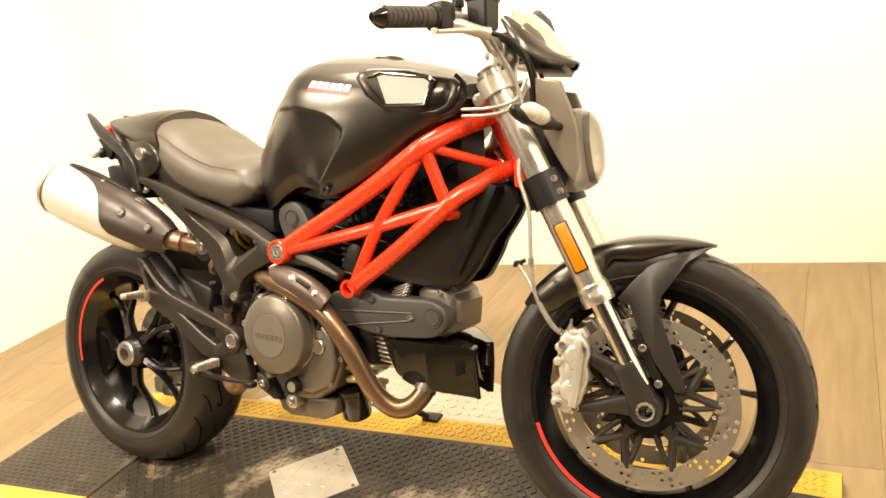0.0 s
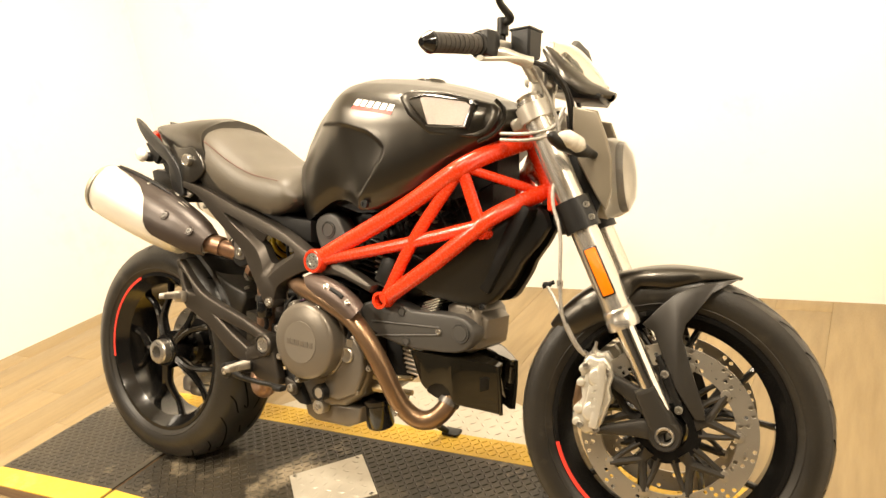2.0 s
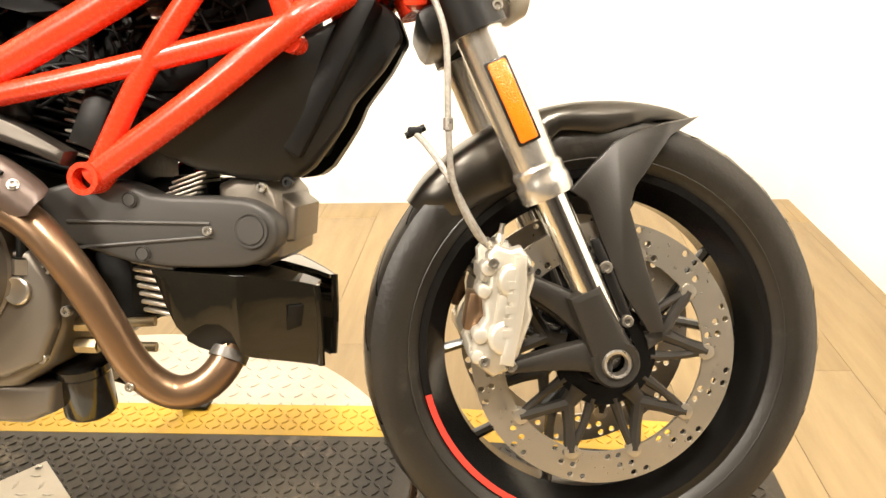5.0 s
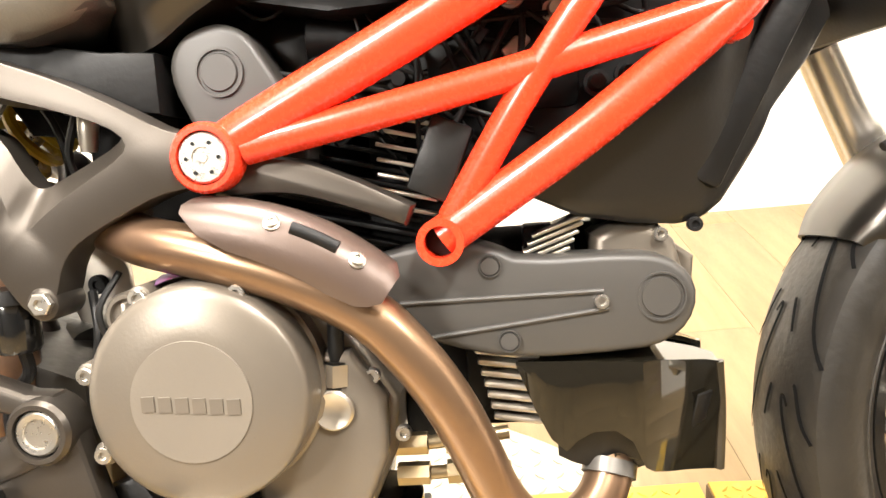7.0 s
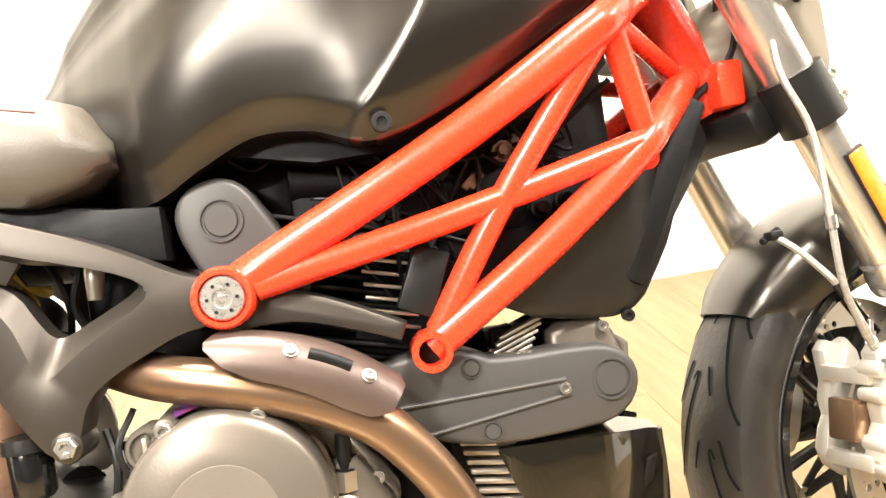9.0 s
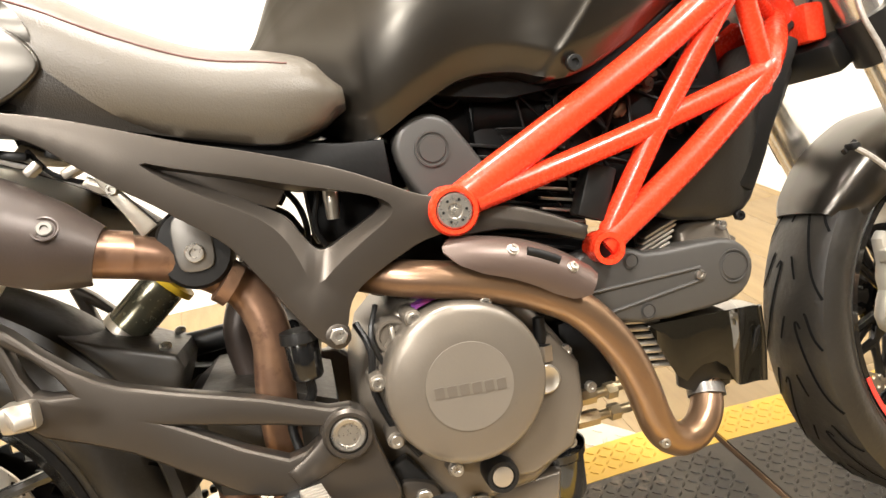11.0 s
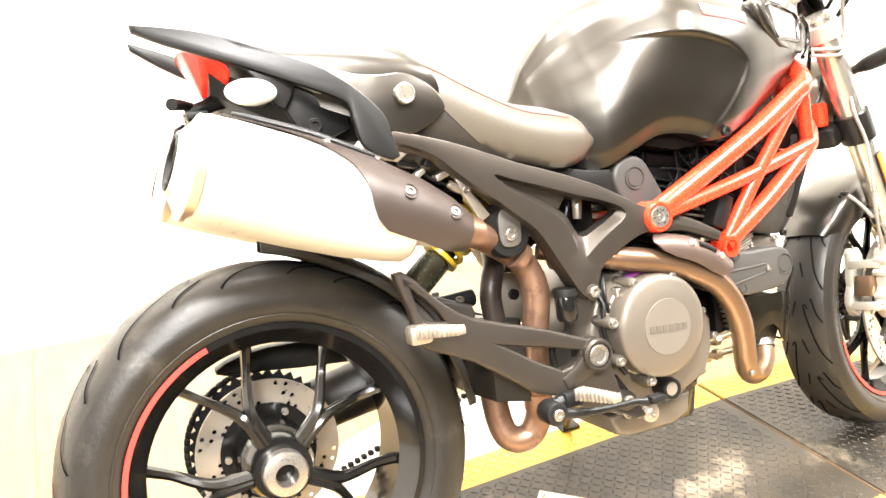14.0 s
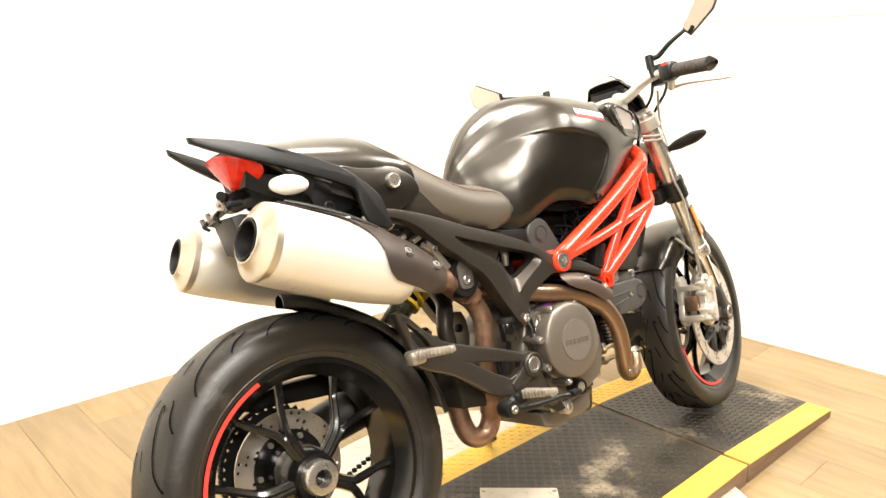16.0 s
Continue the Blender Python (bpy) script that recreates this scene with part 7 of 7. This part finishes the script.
for k in range(12):
    x = rr.uniform(0.76, 0.99)
    z = rr.uniform(max(0.58, 0.61 + (x - 0.80) * 0.62), 0.72)
    part("connector", moved(box(0, 0, 0, rr.uniform(0.010, 0.022), 0.018, rr.uniform(0.008, 0.014), 0.002), Matrix.Translation((x, -0.078, z)) @ Matrix.Rotation(rr.uniform(-0.9, 0.9), 4, "Y")), rr.choice((M_MATT, M_INNER, M_GLOSSBLACK, M_ALLOY)), bike)
for x, z in ((0.80, 0.655), (0.865, 0.70), (0.895, 0.715), (0.96, 0.64), (0.985, 0.645), (0.78, 0.63), (0.93, 0.70)):
    part("clip", join(moved(lathe([(-0.012, 0.0), (-0.012, 0.006), (0.0, 0.008), (0.0, 0.011), (0.006, 0.011)], 12), Matrix.Translation((x, -0.088, z)))), rr.choice((M_ALLOY, M_STEEL, M_MATT)), bike)

PLOW = ((0.892, 0.938, 0.985, 1.024, 1.046, 1.063, 1.082, 1.101, 1.112, 1.130, 1.147, 1.166), (0.556, 0.533, 0.523, 0.519, 0.523, 0.535, 0.560, 0.587, 0.611, 0.632, 0.652, 0.684))
PTOP = ((0.892, 0.920, 0.965, 1.010, 1.050, 1.095, 1.118, 1.146, 1.160, 1.166), (0.562, 0.584, 0.612, 0.640, 0.665, 0.699, 0.716, 0.728, 0.712, 0.692))


def panel_row(x, s):
    z0, z1 = float(np.interp(x, *PLOW)), float(np.interp(x, *PTOP))
    depth = 0.032 * (1 - 0.5 * soft(1.0, 1.12, x))
    def out(f):
        return 0.102 - 0.285 * (x - 0.92) + 0.30 * (z1 - z0) * f * (1 - soft(1.05, 1.17, x)) - 0.004 * (f < 0.05) - 0.004 * (f > 0.95)
    ring = [(out(f), z0 + (z1 - z0) * f) for f in (0.0, 0.06, 0.25, 0.5, 0.75, 0.94, 1.0)]
    return [(x, s * y, z) for y, z in ring] + [(x, s * (ring[k][0] - depth), ring[k][1]) for k in (6, 0)]


for s in (-1, 1):
    part("cooler_panel", loft([panel_row(0.892 + 0.274 * k / 40, s) for k in range(41)]), M_MATT, bike, "matt black side panel in front of the engine", sharp=0.8)
part("oil_cooler", moved(box(0, 0, 0, 0.03, 0.16, 0.20, 0.006), Matrix.Translation((1.090, 0, 0.64)) @ Matrix.Rotation(radians(28), 4, "Y")), M_INNER, bike)
bolt(bike, 1.038, -0.070, 0.518, 0.0065, M_MATT)

for s in (-1, 1):
    def skin(rows, thick=0.005):
        return loft([[(x, s * y, z1), (x, s * y, (z0 + 2 * z1) / 3), (x, s * (y - q), z0), (x, s * (y - q - thick), z0 + 0.002), (x, s * (y - thick), z1 - 0.002)] for x, y, z0, z1, q in rows])
    low = ((0.880, 0.411), (0.887, 0.392), (0.894, 0.372), (0.906, 0.346), (0.918, 0.335), (0.928, 0.344), (0.942, 0.351), (0.960, 0.351), (0.974, 0.340), (0.984, 0.316), (0.992, 0.310), (1.006, 0.305), (1.026, 0.298), (1.046, 0.291), (1.062, 0.285))
    sc = part("belly_scoop", skin([(x, float(np.interp(x, (0.88, 0.985, 1.005, 1.062), (0.102, 0.102, 0.090, 0.042))), z, float(np.interp(x, (0.88, 0.94, 1.0, 1.046, 1.062), (0.416, 0.413, 0.409, 0.397, 0.391))), 0.004 + 0.010 * soft(0.95, 1.03, x)) for x, z in low]), M_CARBON, bike, "glossy carbon fibre belly scoop", sharp=0.25)
    part("chin", skin(((0.912, 0.088, 0.326, 0.372, 0.004), (0.925, 0.089, 0.318, 0.372, 0.008), (0.950, 0.089, 0.308, 0.372, 0.014), (0.972, 0.086, 0.304, 0.368, 0.016), (0.990, 0.080, 0.308, 0.350, 0.012))), M_MATT, sc, "matt black mesh chin under the scoop")
    # Dark inlay in the skin; the slot's shade is only colour.
    part("scoop_slot", moved(box(0, 0, 0, 0.020, 0.003, 0.052, 0.002), Matrix.Translation((1.038, s * 0.0575, 0.345)) @ Matrix.Rotation(-0.70 * s, 4, "Z") @ Matrix.Rotation(-0.30 * s, 4, "X")), M_INNER, sc, "dark inlay standing for the slot's shade in the carbon scoop")
    part("scoop_lip", tube([(1.061, s * 0.041, 0.391), (1.063, s * 0.036, 0.340), (1.062, s * 0.028, 0.286)], 0.0050, 8, 3), M_CARBON, sc)
    part("scoop_top", loft([[(x, s * y, z), (x, s * 0.02, z + 0.003), (x, s * 0.02, z - 0.002), (x, s * y, z - 0.005)] for x, y, z in ((0.882, 0.100, 0.415), (0.94, 0.100, 0.412), (1.0, 0.090, 0.408), (1.044, 0.056, 0.397), (1.061, 0.042, 0.391))]), M_CARBON, sc)
    part("scoop_floor", loft([[(x, s * y, z), (x, s * 0.02, z), (x, s * 0.02, z - 0.004), (x, s * y, z - 0.004)] for x, y, z in ((0.96, 0.080, 0.324), (1.0, 0.066, 0.314), (1.040, 0.042, 0.299), (1.060, 0.026, 0.290))]), M_CARBON, sc)

stand = part("side_stand", tube([(0.60, 0.085, 0.262), (0.625, 0.135, 0.222), (0.675, 0.230, 0.160), (0.712, 0.308, 0.106)], [0.012, 0.011, 0.009, 0.009], 12, 5), M_MATT, bike, "black side stand resting on the lift")
part("stand_foot", moved(box(0, 0, 0, 0.05, 0.035, 0.010, 0.004), Matrix.Translation((0.722, 0.318, 0.1015)) @ Matrix.Rotation(0.28, 4, "X")), M_MATT, stand)


# ---- floor planks ----
plank_mesh = None
rnd = random.Random(5)
PW, PL = 0.182, 1.22
u = U0 - 1.5
col = 0
while u < U1 + 1.49:
    v = V0 - rnd.random() * PL
    w = min(PW, U1 + 1.5 - u)
    while v < V1:
        a, b = max(v, V0), min(v + PL, V1)
        if b - a > 0.02 and (b < VB + 0.1 or U0 - 0.15 < u < U1 + 0.02):
            if w == PW and b - a == PL and plank_mesh:
                ob = new("plank", plank_mesh)
            else:
                ob = part("plank", box(0, 0, -0.0015, w - 0.0008, b - a - 0.0008, 0.003, 0.0006), M_PLANK)
                if w == PW and b - a == PL:
                    plank_mesh = ob.data
            ob.parent = floor
            ob.matrix_basis = Matrix.Translation((u + w / 2, (a + b) / 2, FLOOR))
        v += PL
    u += PW
    col += 1
